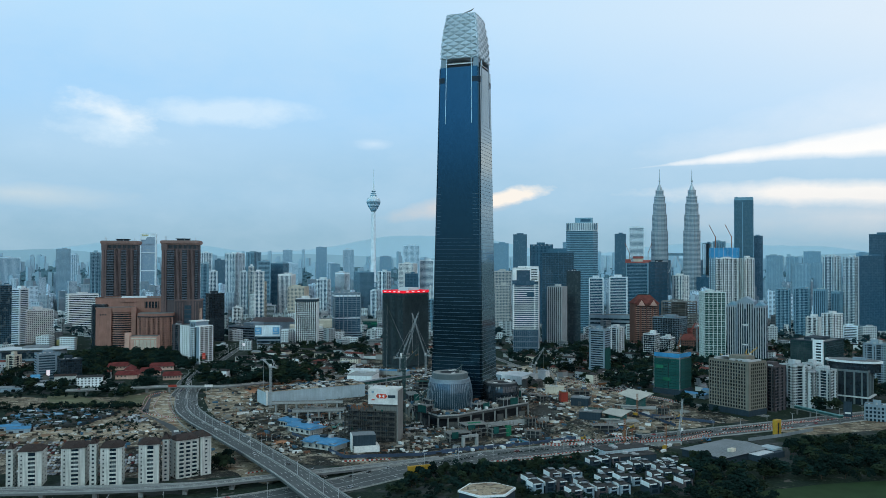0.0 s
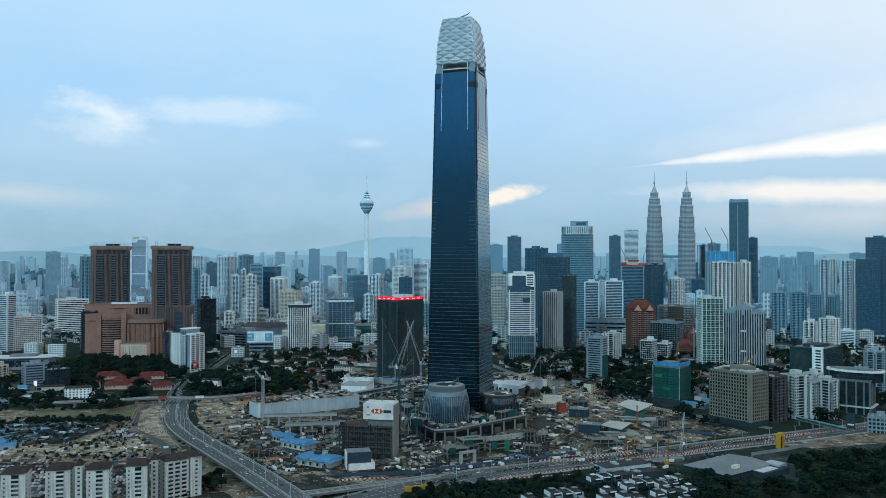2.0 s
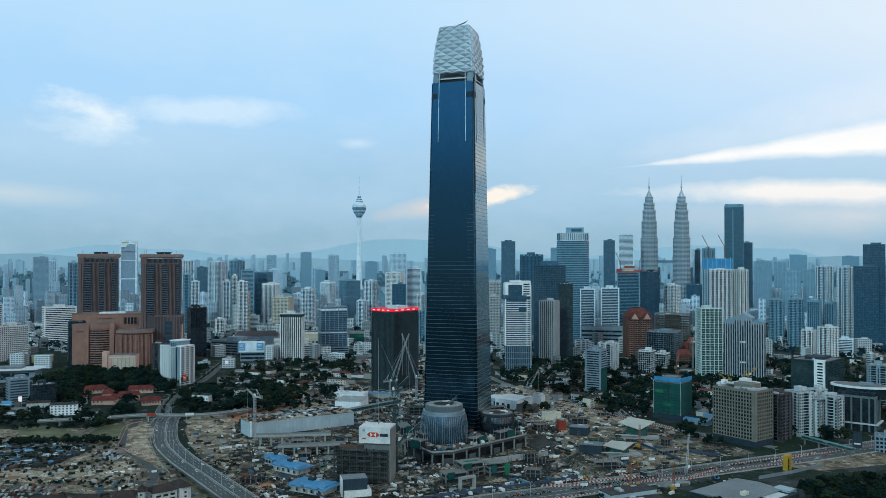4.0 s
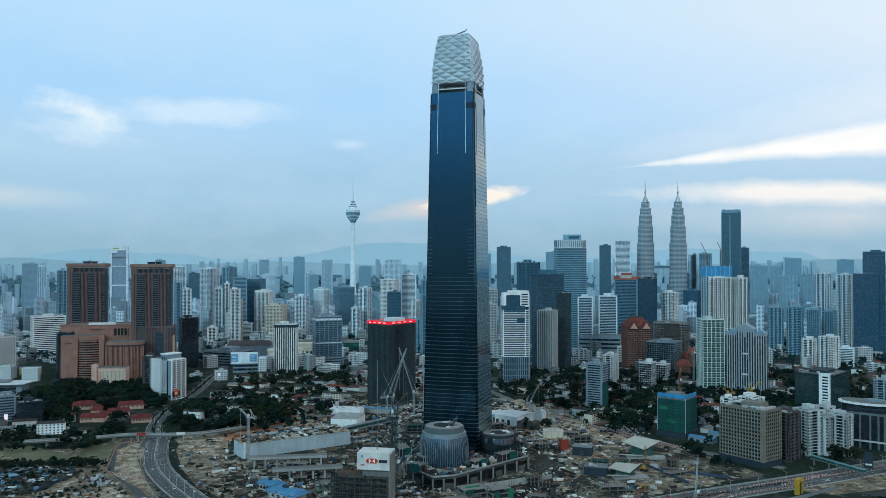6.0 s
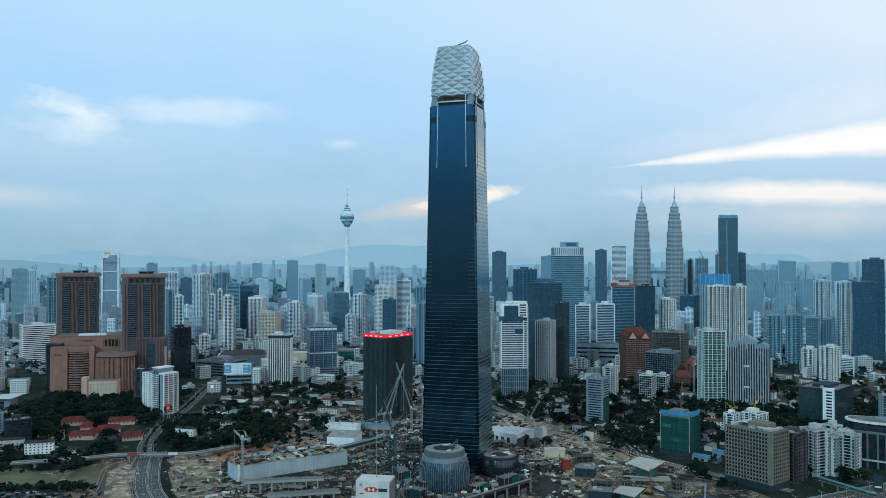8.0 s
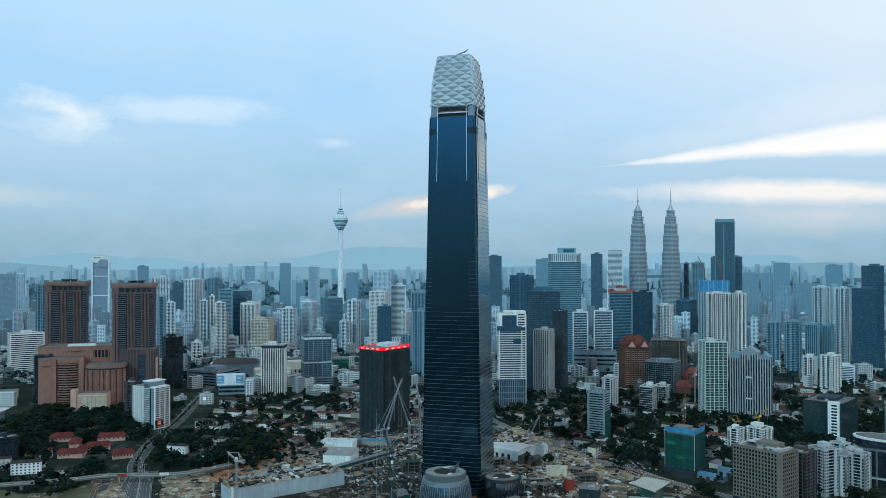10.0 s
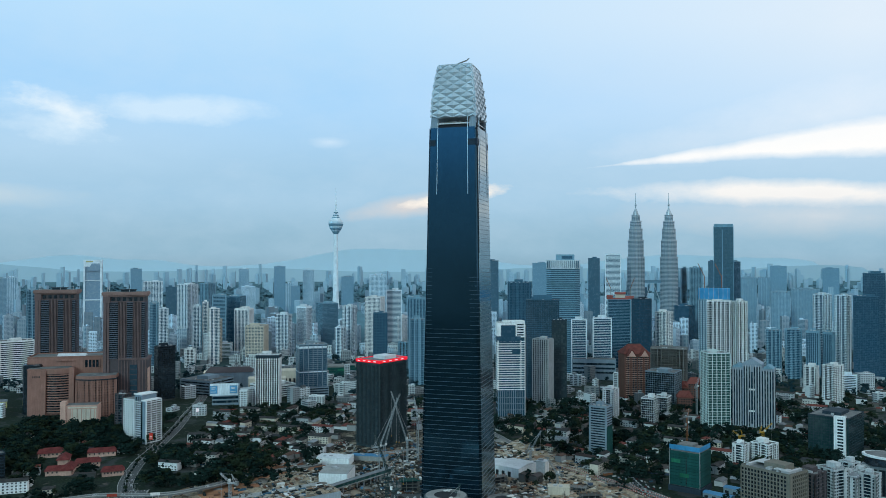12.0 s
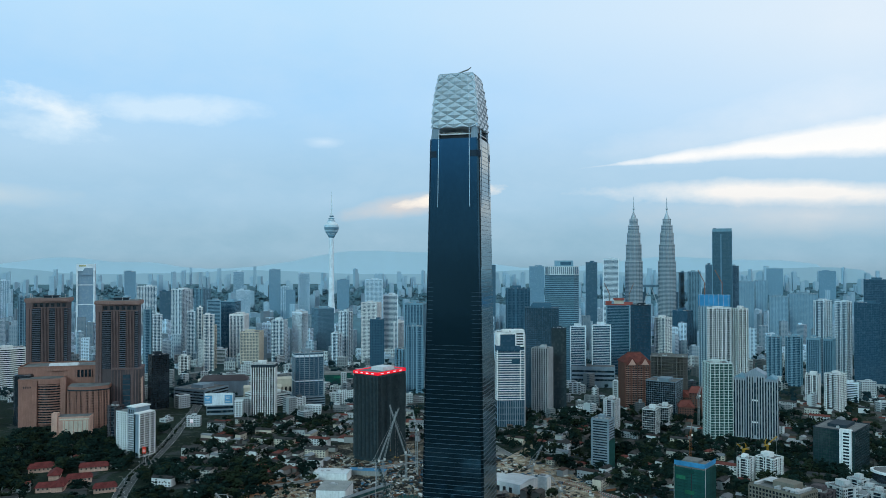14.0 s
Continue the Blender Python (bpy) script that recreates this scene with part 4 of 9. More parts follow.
        # plain end piers, bundles of ribs, and balcony stacks between them
        for u, pw in ((-30.5, 5.0), (-25.5, 3.0)):
            part("end_pier", Solid().box(u, -d / 2 - 0.7, 0, h - 17, pw, 2.0), TERRA_W, t)
        for u0 in (-8.5, 14.0):
            for k in range(6):
                part("rib", Solid().box(u0 + 2.3 * k, -d / 2 - 0.6, 0, h - 17, 1.15, 1.8), TERRA_W, t)
        for cx, cw in ((-16.8, 13.5), (8.6, 10.0), (30.0, 5.5)):
            # Recess shade behind the balconies is a dark plate on the wall.
            part("balcony_recess", Solid().box(cx, -d / 2 - 0.1, 90, h - 17.5, cw, 0.4), GLASS_BLACK, t)
            me = Solid().box(cx, -d / 2 - 1.0, 0, 1.25, cw - 0.6, 1.9).mesh("balcony", BALCONY)
            for k in range(29):
                part("balcony", me, None, t, at=(0, 0, 91 + 3.3 * k))
        for sx_ in (-1, 1):
            me = Solid().box(sx_ * (w / 2 - 1.2), 0, 0, 1.25, 2.2, 24).mesh("side_balcony", BALCONY)
            for k in range(29):
                part("side_balcony", me, None, t, at=(0, 0, 91 + 3.3 * k))


CORNICE = wall_paint("pale_terracotta_cornice", (0.25, 0.165, 0.145))
BALCONY = wall_paint("slate_balcony_front", (0.115, 0.135, 0.17))

brown_complex()

# ---------------------------------------------------------------- city buildings
building("office_block", "wide white office block with dark ribbon windows", -860.2, 980.6, 66.4, 39.9, 84.2, 32.9, "slab", WHITE_W, GLASS, floor=4.2)
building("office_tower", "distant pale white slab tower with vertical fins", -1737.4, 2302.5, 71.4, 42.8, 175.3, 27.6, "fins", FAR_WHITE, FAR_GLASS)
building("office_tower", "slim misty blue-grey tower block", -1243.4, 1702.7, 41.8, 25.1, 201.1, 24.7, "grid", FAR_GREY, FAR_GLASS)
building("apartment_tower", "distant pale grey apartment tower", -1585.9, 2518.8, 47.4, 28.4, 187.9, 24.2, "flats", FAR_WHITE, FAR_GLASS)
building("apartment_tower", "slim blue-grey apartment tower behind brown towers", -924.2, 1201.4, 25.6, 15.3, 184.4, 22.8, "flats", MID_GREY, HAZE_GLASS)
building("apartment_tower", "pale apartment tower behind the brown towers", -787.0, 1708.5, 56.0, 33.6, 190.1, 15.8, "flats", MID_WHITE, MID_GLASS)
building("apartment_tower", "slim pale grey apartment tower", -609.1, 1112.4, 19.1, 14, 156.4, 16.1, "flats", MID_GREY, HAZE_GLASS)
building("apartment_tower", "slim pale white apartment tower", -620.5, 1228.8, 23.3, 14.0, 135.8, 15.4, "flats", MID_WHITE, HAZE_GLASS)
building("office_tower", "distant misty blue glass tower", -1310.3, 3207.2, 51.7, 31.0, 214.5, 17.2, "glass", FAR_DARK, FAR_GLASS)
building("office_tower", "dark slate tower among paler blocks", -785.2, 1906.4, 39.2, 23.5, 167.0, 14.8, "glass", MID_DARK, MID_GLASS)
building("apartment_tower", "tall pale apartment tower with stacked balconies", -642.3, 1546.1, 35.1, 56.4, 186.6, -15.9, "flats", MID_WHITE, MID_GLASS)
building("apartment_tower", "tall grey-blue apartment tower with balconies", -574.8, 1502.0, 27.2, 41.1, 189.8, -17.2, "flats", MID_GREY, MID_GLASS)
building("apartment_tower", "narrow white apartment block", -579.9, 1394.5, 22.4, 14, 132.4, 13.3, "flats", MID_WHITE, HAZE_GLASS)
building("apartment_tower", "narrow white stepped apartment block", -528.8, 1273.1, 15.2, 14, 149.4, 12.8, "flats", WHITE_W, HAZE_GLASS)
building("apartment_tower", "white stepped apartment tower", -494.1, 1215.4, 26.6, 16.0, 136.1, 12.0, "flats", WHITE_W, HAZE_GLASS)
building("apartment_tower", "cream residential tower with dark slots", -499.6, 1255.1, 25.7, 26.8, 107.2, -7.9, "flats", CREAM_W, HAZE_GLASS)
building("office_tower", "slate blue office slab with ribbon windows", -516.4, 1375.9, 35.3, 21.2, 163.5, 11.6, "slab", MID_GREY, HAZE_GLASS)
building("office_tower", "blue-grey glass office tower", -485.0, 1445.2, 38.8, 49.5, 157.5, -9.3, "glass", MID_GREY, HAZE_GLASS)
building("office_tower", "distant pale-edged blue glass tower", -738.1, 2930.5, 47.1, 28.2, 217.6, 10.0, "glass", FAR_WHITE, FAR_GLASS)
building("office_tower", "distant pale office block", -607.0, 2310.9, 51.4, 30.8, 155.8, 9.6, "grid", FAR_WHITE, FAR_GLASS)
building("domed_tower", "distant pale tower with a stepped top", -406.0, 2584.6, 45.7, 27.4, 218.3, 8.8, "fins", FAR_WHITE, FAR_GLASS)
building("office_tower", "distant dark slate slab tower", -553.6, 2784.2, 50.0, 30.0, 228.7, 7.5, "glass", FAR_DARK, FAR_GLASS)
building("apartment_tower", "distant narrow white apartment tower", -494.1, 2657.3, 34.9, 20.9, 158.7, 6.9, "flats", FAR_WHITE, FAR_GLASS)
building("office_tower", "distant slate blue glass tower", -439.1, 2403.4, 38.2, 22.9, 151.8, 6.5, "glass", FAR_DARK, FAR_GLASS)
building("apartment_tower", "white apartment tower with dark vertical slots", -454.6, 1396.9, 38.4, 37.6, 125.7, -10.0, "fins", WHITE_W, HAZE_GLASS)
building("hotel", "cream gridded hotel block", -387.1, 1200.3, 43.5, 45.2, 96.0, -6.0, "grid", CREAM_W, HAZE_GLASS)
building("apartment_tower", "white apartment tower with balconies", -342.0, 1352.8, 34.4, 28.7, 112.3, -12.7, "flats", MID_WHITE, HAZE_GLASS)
building("apartment_block", "small white apartment block", -537.9, 1159.2, 24.4, 15.4, 43.0, 3.7, "flats", WHITE_W, GLASS)
building("hotel", "white gridded mid-rise hotel", -504.9, 1234.6, 29.4, 24.5, 74.1, 42.8, "grid", WHITE_W, HAZE_GLASS)
building("office_block", "low pale teal and white block", -491.1, 1343.6, 30.3, 24.9, 38.7, 1.2, "slab", MID_WHITE, GLASS_GREEN)
building("shopping_mall", "low pale shopping mall with striped levels", -414.8, 795.6, 72.0, 70, 26.7, -27.2, "slab", GREY_W, GLASS, floor=5.0)
building("office_tower", "black glass office block beside mall", -476.4, 727.1, 33.1, 20.4, 96.6, 36.1, "glass", DARK_W, GLASS_BLACK)
building("office_tower", "office tower with white fins over dark glass", -271.8, 631.4, 39.5, 24.1, 91.1, -2.1, "fins", WHITE_W, GLASS_BLACK, near=True)
building("podium_block", "low podium with white horizontal bands", -280.6, 742.5, 63.7, 60.0, 22.8, 38.8, "slab", WHITE_W, GLASS)
building("apartment_block", "dark brown flats beside the white slab", -458.4, 445.5, 18.4, 14.6, 55.3, -21.7, "flats", BROWN_W, GLASS)
building("apartment_tower", "white tower with one dark glazed face", -294.9, 1406.5, 33.5, 23.1, 130.4, -34.1, "fins", MID_WHITE, HAZE_GLASS)
building("office_tower", "dark blue tower under a white frame top", -247.1, 1574.6, 48.6, 57.5, 130.1, 24.9, "glass", MID_GREY, MID_GLASS)
grid_block = building("apartment_tower", "blue-grey gridded glass residential block", -207.2, 728.1, 52.1, 32.4, 98.9, 16.3, "grid", GREY_W, HAZE_GLASS, near=True, band=0.16, bay=9.0, pier=1.0)
part("white_frame", Solid().box(0, 0, 0.93 * 99, 0.97 * 99, 52.4, 32.6).box(0, 0, 0.48 * 99, 0.5 * 99, 52.4, 32.6), MID_WHITE, grid_block)
part("podium_band", Solid().box(0, 0, 0, 20, 58, 38), BLUE_W, grid_block)
for k in range(4):
    part("podium_window", Solid().box(0, -19.1, 2.5 + 4.5 * k, 4.6 + 4.5 * k, 56, 0.4), GLASS, grid_block)
building("apartment_tower", "short white apartment tower with balconies", -189.1, 1281.0, 20.6, 21.4, 83.2, -26.5, "flats", MID_WHITE, HAZE_GLASS)
building("apartment_tower", "tall grey-white apartment tower with balconies", -167.6, 1320.9, 29.6, 24.3, 135.5, -27.2, "flats", MID_WHITE, HAZE_GLASS)
building("hotel", "white gridded slab hotel", -101.5, 1347.1, 42.8, 35.7, 157.9, -19.3, "grid", WHITE_W, HAZE_GLASS)
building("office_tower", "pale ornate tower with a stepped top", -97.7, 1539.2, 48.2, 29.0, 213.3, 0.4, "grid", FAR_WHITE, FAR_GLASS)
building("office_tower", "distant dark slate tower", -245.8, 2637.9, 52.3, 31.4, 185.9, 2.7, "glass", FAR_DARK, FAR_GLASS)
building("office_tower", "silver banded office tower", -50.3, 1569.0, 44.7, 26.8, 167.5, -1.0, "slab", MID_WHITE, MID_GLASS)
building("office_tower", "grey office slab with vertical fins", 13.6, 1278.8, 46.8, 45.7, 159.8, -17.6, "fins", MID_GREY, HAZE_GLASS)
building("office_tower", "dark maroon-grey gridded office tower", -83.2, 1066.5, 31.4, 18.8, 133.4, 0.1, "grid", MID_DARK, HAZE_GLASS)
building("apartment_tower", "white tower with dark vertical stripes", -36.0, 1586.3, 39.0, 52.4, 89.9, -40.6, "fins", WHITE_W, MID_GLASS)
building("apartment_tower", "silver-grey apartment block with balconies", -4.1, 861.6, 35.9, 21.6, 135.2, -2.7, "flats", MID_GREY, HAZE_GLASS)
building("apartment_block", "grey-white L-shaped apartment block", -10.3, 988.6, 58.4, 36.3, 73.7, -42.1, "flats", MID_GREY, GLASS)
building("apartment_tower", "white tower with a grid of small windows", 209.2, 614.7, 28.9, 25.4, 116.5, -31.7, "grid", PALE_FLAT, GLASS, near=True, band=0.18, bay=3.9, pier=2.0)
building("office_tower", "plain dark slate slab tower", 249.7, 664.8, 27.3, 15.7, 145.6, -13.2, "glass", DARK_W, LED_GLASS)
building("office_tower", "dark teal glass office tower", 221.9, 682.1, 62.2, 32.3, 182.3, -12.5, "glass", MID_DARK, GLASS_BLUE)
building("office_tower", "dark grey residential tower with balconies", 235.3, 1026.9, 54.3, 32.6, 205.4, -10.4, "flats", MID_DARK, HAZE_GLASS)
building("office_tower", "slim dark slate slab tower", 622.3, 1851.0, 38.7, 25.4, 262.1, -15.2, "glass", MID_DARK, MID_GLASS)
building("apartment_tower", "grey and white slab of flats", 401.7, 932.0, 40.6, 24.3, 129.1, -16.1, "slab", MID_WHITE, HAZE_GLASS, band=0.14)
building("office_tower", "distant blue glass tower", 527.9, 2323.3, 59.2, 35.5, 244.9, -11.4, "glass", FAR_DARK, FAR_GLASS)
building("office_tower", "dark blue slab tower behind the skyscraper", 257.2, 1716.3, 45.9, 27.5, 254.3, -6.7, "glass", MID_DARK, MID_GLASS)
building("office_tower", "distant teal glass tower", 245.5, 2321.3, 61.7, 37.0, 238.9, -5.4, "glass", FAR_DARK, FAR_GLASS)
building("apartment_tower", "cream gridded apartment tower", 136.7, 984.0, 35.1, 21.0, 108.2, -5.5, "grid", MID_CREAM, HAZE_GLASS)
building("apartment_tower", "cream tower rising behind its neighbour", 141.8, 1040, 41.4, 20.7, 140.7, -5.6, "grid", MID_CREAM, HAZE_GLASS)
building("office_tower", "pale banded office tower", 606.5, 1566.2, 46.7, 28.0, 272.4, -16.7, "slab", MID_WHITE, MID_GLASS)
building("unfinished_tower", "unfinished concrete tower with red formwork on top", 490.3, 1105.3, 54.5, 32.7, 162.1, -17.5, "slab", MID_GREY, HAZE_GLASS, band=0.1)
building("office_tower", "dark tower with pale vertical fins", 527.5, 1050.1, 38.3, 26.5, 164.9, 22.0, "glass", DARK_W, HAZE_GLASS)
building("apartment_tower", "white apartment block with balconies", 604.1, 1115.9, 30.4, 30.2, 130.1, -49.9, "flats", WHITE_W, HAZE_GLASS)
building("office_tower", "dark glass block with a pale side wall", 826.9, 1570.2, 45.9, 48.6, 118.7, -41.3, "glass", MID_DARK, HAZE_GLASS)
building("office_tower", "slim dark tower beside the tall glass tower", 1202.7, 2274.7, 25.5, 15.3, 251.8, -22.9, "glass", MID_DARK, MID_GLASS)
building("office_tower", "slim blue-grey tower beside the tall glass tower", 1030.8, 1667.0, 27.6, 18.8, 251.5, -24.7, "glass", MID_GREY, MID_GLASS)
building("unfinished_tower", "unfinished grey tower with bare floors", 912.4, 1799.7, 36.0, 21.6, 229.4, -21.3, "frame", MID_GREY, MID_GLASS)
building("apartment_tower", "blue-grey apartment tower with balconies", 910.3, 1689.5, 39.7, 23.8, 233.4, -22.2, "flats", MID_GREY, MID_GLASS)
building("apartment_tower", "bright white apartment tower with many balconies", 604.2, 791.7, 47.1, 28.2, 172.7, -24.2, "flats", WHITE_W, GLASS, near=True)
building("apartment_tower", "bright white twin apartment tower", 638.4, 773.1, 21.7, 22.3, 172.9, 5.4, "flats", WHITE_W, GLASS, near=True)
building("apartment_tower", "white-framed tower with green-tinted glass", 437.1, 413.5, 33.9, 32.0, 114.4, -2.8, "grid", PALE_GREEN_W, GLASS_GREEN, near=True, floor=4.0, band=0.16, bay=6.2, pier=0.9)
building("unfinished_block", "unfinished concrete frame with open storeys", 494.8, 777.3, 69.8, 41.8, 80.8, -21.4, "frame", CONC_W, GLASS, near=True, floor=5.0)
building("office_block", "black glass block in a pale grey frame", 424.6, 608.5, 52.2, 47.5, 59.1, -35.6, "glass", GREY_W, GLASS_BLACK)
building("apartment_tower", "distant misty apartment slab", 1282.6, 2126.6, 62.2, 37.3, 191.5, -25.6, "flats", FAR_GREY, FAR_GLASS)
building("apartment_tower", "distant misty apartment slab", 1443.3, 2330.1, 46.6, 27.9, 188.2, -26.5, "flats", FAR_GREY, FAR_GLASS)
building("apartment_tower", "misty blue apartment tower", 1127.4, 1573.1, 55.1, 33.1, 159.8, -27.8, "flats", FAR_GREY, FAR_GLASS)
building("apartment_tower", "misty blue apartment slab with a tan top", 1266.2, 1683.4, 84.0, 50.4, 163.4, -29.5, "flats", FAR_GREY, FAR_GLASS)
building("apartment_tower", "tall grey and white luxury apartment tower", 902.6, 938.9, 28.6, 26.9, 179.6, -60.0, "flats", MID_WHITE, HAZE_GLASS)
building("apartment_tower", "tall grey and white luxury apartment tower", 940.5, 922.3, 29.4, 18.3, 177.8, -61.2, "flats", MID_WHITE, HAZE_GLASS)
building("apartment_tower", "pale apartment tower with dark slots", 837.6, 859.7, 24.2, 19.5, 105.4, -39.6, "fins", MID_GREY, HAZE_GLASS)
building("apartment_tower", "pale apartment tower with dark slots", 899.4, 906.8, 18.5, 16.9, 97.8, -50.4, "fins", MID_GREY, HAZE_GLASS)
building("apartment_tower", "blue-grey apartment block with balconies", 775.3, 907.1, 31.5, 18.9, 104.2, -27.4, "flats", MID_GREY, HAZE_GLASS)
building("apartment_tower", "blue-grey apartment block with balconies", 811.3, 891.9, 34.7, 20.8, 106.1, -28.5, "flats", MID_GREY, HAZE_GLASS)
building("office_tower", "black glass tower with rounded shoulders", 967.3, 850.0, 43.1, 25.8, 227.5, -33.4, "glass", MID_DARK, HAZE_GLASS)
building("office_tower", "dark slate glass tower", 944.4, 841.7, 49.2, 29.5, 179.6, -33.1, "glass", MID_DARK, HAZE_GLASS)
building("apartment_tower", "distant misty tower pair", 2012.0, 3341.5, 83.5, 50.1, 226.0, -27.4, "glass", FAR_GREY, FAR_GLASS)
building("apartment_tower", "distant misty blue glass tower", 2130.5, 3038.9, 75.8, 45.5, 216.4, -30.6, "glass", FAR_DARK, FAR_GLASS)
building("apartment_block", "white stepped apartment block among trees", 736.8, 683.6, 23.7, 23.2, 54.4, -39.6, "flats", WHITE_W, GLASS, floor=3.2)
building("apartment_block", "white stepped apartment block among trees", 737.5, 610.7, 23.0, 32.8, 66.6, -60.6, "flats", WHITE_W, GLASS, floor=3.2)
building("apartment_block", "blue and white low apartment block", 818.9, 697.4, 27.5, 16.5, 35.8, -31.8, "slab", MID_WHITE, GLASS_BLUE, floor=3.2)
building("apartment_block", "small pale apartment block", 290.4, 470.6, 19.3, 24.1, 50.8, -36.4, "flats", WHITE_W, GLASS, floor=3.2, near=True)
building("apartment_tower", "grey apartment tower part wrapped in green net", 215.2, 250.9, 23.5, 21.2, 65.6, -35.9, "slab", GREY_W, GLASS, floor=3.2, near=True)
building("office_block", "small dark glass block in a white frame", 341.0, 432.9, 20.3, 26.9, 42.8, -34.2, "glass", WHITE_W, GLASS_BLACK)
building("office_block", "small dark glass block in a white frame", 396.8, 534.9, 22.8, 27.1, 26.9, -35.0, "glass", WHITE_W, GLASS_BLACK)
building("apartment_block", "small white apartment block", 375.7, 190.2, 15.8, 17.4, 27.4, -45.3, "flats", WHITE_W, GLASS, floor=3.2, near=True)
building("apartment_block", "small white apartment block with dark windows", 407.3, 192.9, 24.1, 23.3, 27.4, -56.8, "flats", WHITE_W, GLASS, floor=3.2, near=True)
building("office_block", "green-black glass block with a white stair wall", 531.4, 246.8, 50.1, 67.9, 52.3, -46.6, "glass", DARK_W, GLASS_DEEP)
building("apartment_block", "white apartment block with arched balconies", 384.0, 0.0, 20.0, 22, 47.0, 16.1, "flats", PALE_FLAT, GLASS, floor=3.2, near=True)
building("apartment_block", "white apartment block with arched balconies", 420.3, 31.2, 15.8, 14, 44.4, -65.8, "flats", PALE_FLAT, GLASS, floor=3.2, near=True)
building("apartment_block", "cream apartment block with curved balconies", 418.8, -6.5, 17.0, 15.7, 42.5, -51.7, "flats", PALE_FLAT, GLASS, floor=3.2, near=True)
building("civic_block", "low pale grey block with a colonnade", 435.2, -79.4, 22.0, 14, 16.0, -29.9, "grid", GREY_W, GLASS)
building("apartment_tower", "grey apartment tower with rounded bays", 558.1, 144.5, 27.0, 16.2, 56.4, -29.9, "flats", GREY_W, GLASS, floor=3.2, near=True)
building("hotel", "white hotel block with a grid of dark windows", -821.9, 681.1, 57.0, 45.7, 65.5, 42.5, "grid", WHITE_W, GLASS)
building("apartment_tower", "pale blue apartment tower", -833.6, 649.7, 21.3, 22.1, 107.7, 67.6, "slab", MID_WHITE, GLASS_BLUE)
building("office_tower", "dark slate glass tower block", -829.8, 591.3, 20.0, 14, 116.4, 28.0, "glass", MID_DARK, GLASS)
building("apartment_block", "cream apartment block with small windows", -628.7, 241.4, 14.6, 14, 27.1, -12.2, "flats", CREAM_W, GLASS, floor=3.2)
building("office_block", "blue-grey ribbon-window office block with a screen", -564.7, 203.1, 25.1, 20.2, 34.6, 36.6, "slab", BLUE_W, GLASS_BLUE)
building("office_block", "black glass showroom block", -526.6, 192.8, 28.4, 19.7, 28.1, 35.2, "glass", DARK_W, GLASS_BLACK)

# ---------------------------------------------------------------- particular buildings
def banded_office():
    """White frame: blue fins below, white ribbon bands between, a black glass box on top."""
    w, d, h = 45.8, 24.0, 152.0
    body = thing("office_tower", "white-framed office tower with dark glass bands", "office tower", 138.2, 529.4)
    claim(138, 529, w, d)
    part("glazing", Solid().box(0, 0, 0, h - 3, w - 2, d - 2), HAZE_GLASS, body)
    for i in range(13):
        part("base_fin", Solid().box(-w / 2 + 1.2 + i * (w - 2.4) / 12, -d / 2, 0, 43, 1.0, 1.4), BLUE_W, body)
    for z in (10, 20, 30):
        part("base_band", Solid().box(0, 0, z, z + 1.2, w - 1.2, d - 1.2), BLUE_W, body)
    me = Solid().box(0, 0, 0, 1.35, w, d).mesh("floor_band", WHITE_W)
    for k in range(22):
        part("floor_band", me, None, body, at=(0, 0, 43 + 3.75 * k))
    part("frame_pier", Solid().box(-w / 2 + 1, -d / 2 - 0.3, 43, 124, 1.6, 1.2), WHITE_W, body)
    part("frame_pier", Solid().box(w / 2 - 7, -d / 2 - 0.3, 43, 124, 1.4, 1.2), WHITE_W, body)
    part("terrace", Solid().box(-4, -2, 122, 131, w - 7, d - 3), HAZE_GLASS, body)
    part("terrace_planting", Solid().box(0, -d / 2 + 0.6, 127.5, 129.5, w - 4, 1.0), LEAF, body)
    part("crown_frame", Solid().box(-w / 2 + 3, 0, 129, h, 6, d).box(0.1, 0, h - 3, h - 0.1, w + 0.3, d + 0.5).box(w / 2 - 8, 0, 129, h + 4, 15, d + 0.9), WHITE_W, body)
    for k in range(5):
        part("crown_window", Solid().box(w / 2 - 8, -d / 2 - 0.45, 132 + 4.2 * k, 134.2 + 4.2 * k, 11, 0.4), GLASS, body)
    part("dark_notch", Solid().box(9, -d / 2 - 0.1, 103, 109, 15, 0.5), HAZE_GLASS, body)
    part("hoist", Solid().box(w / 2 + 1.6, -4, 0, h - 4, 2.0, 2.6), STEEL, body)
    for y in range(-9, 10, 6):
        part("side_pier", Solid().box(w / 2, y, 43, h, 0.8, 1.2), WHITE_W, body)
    rooftop(body, w - 2, d - 2, h + 0.2, WHITE_W, 77)


banded_office()


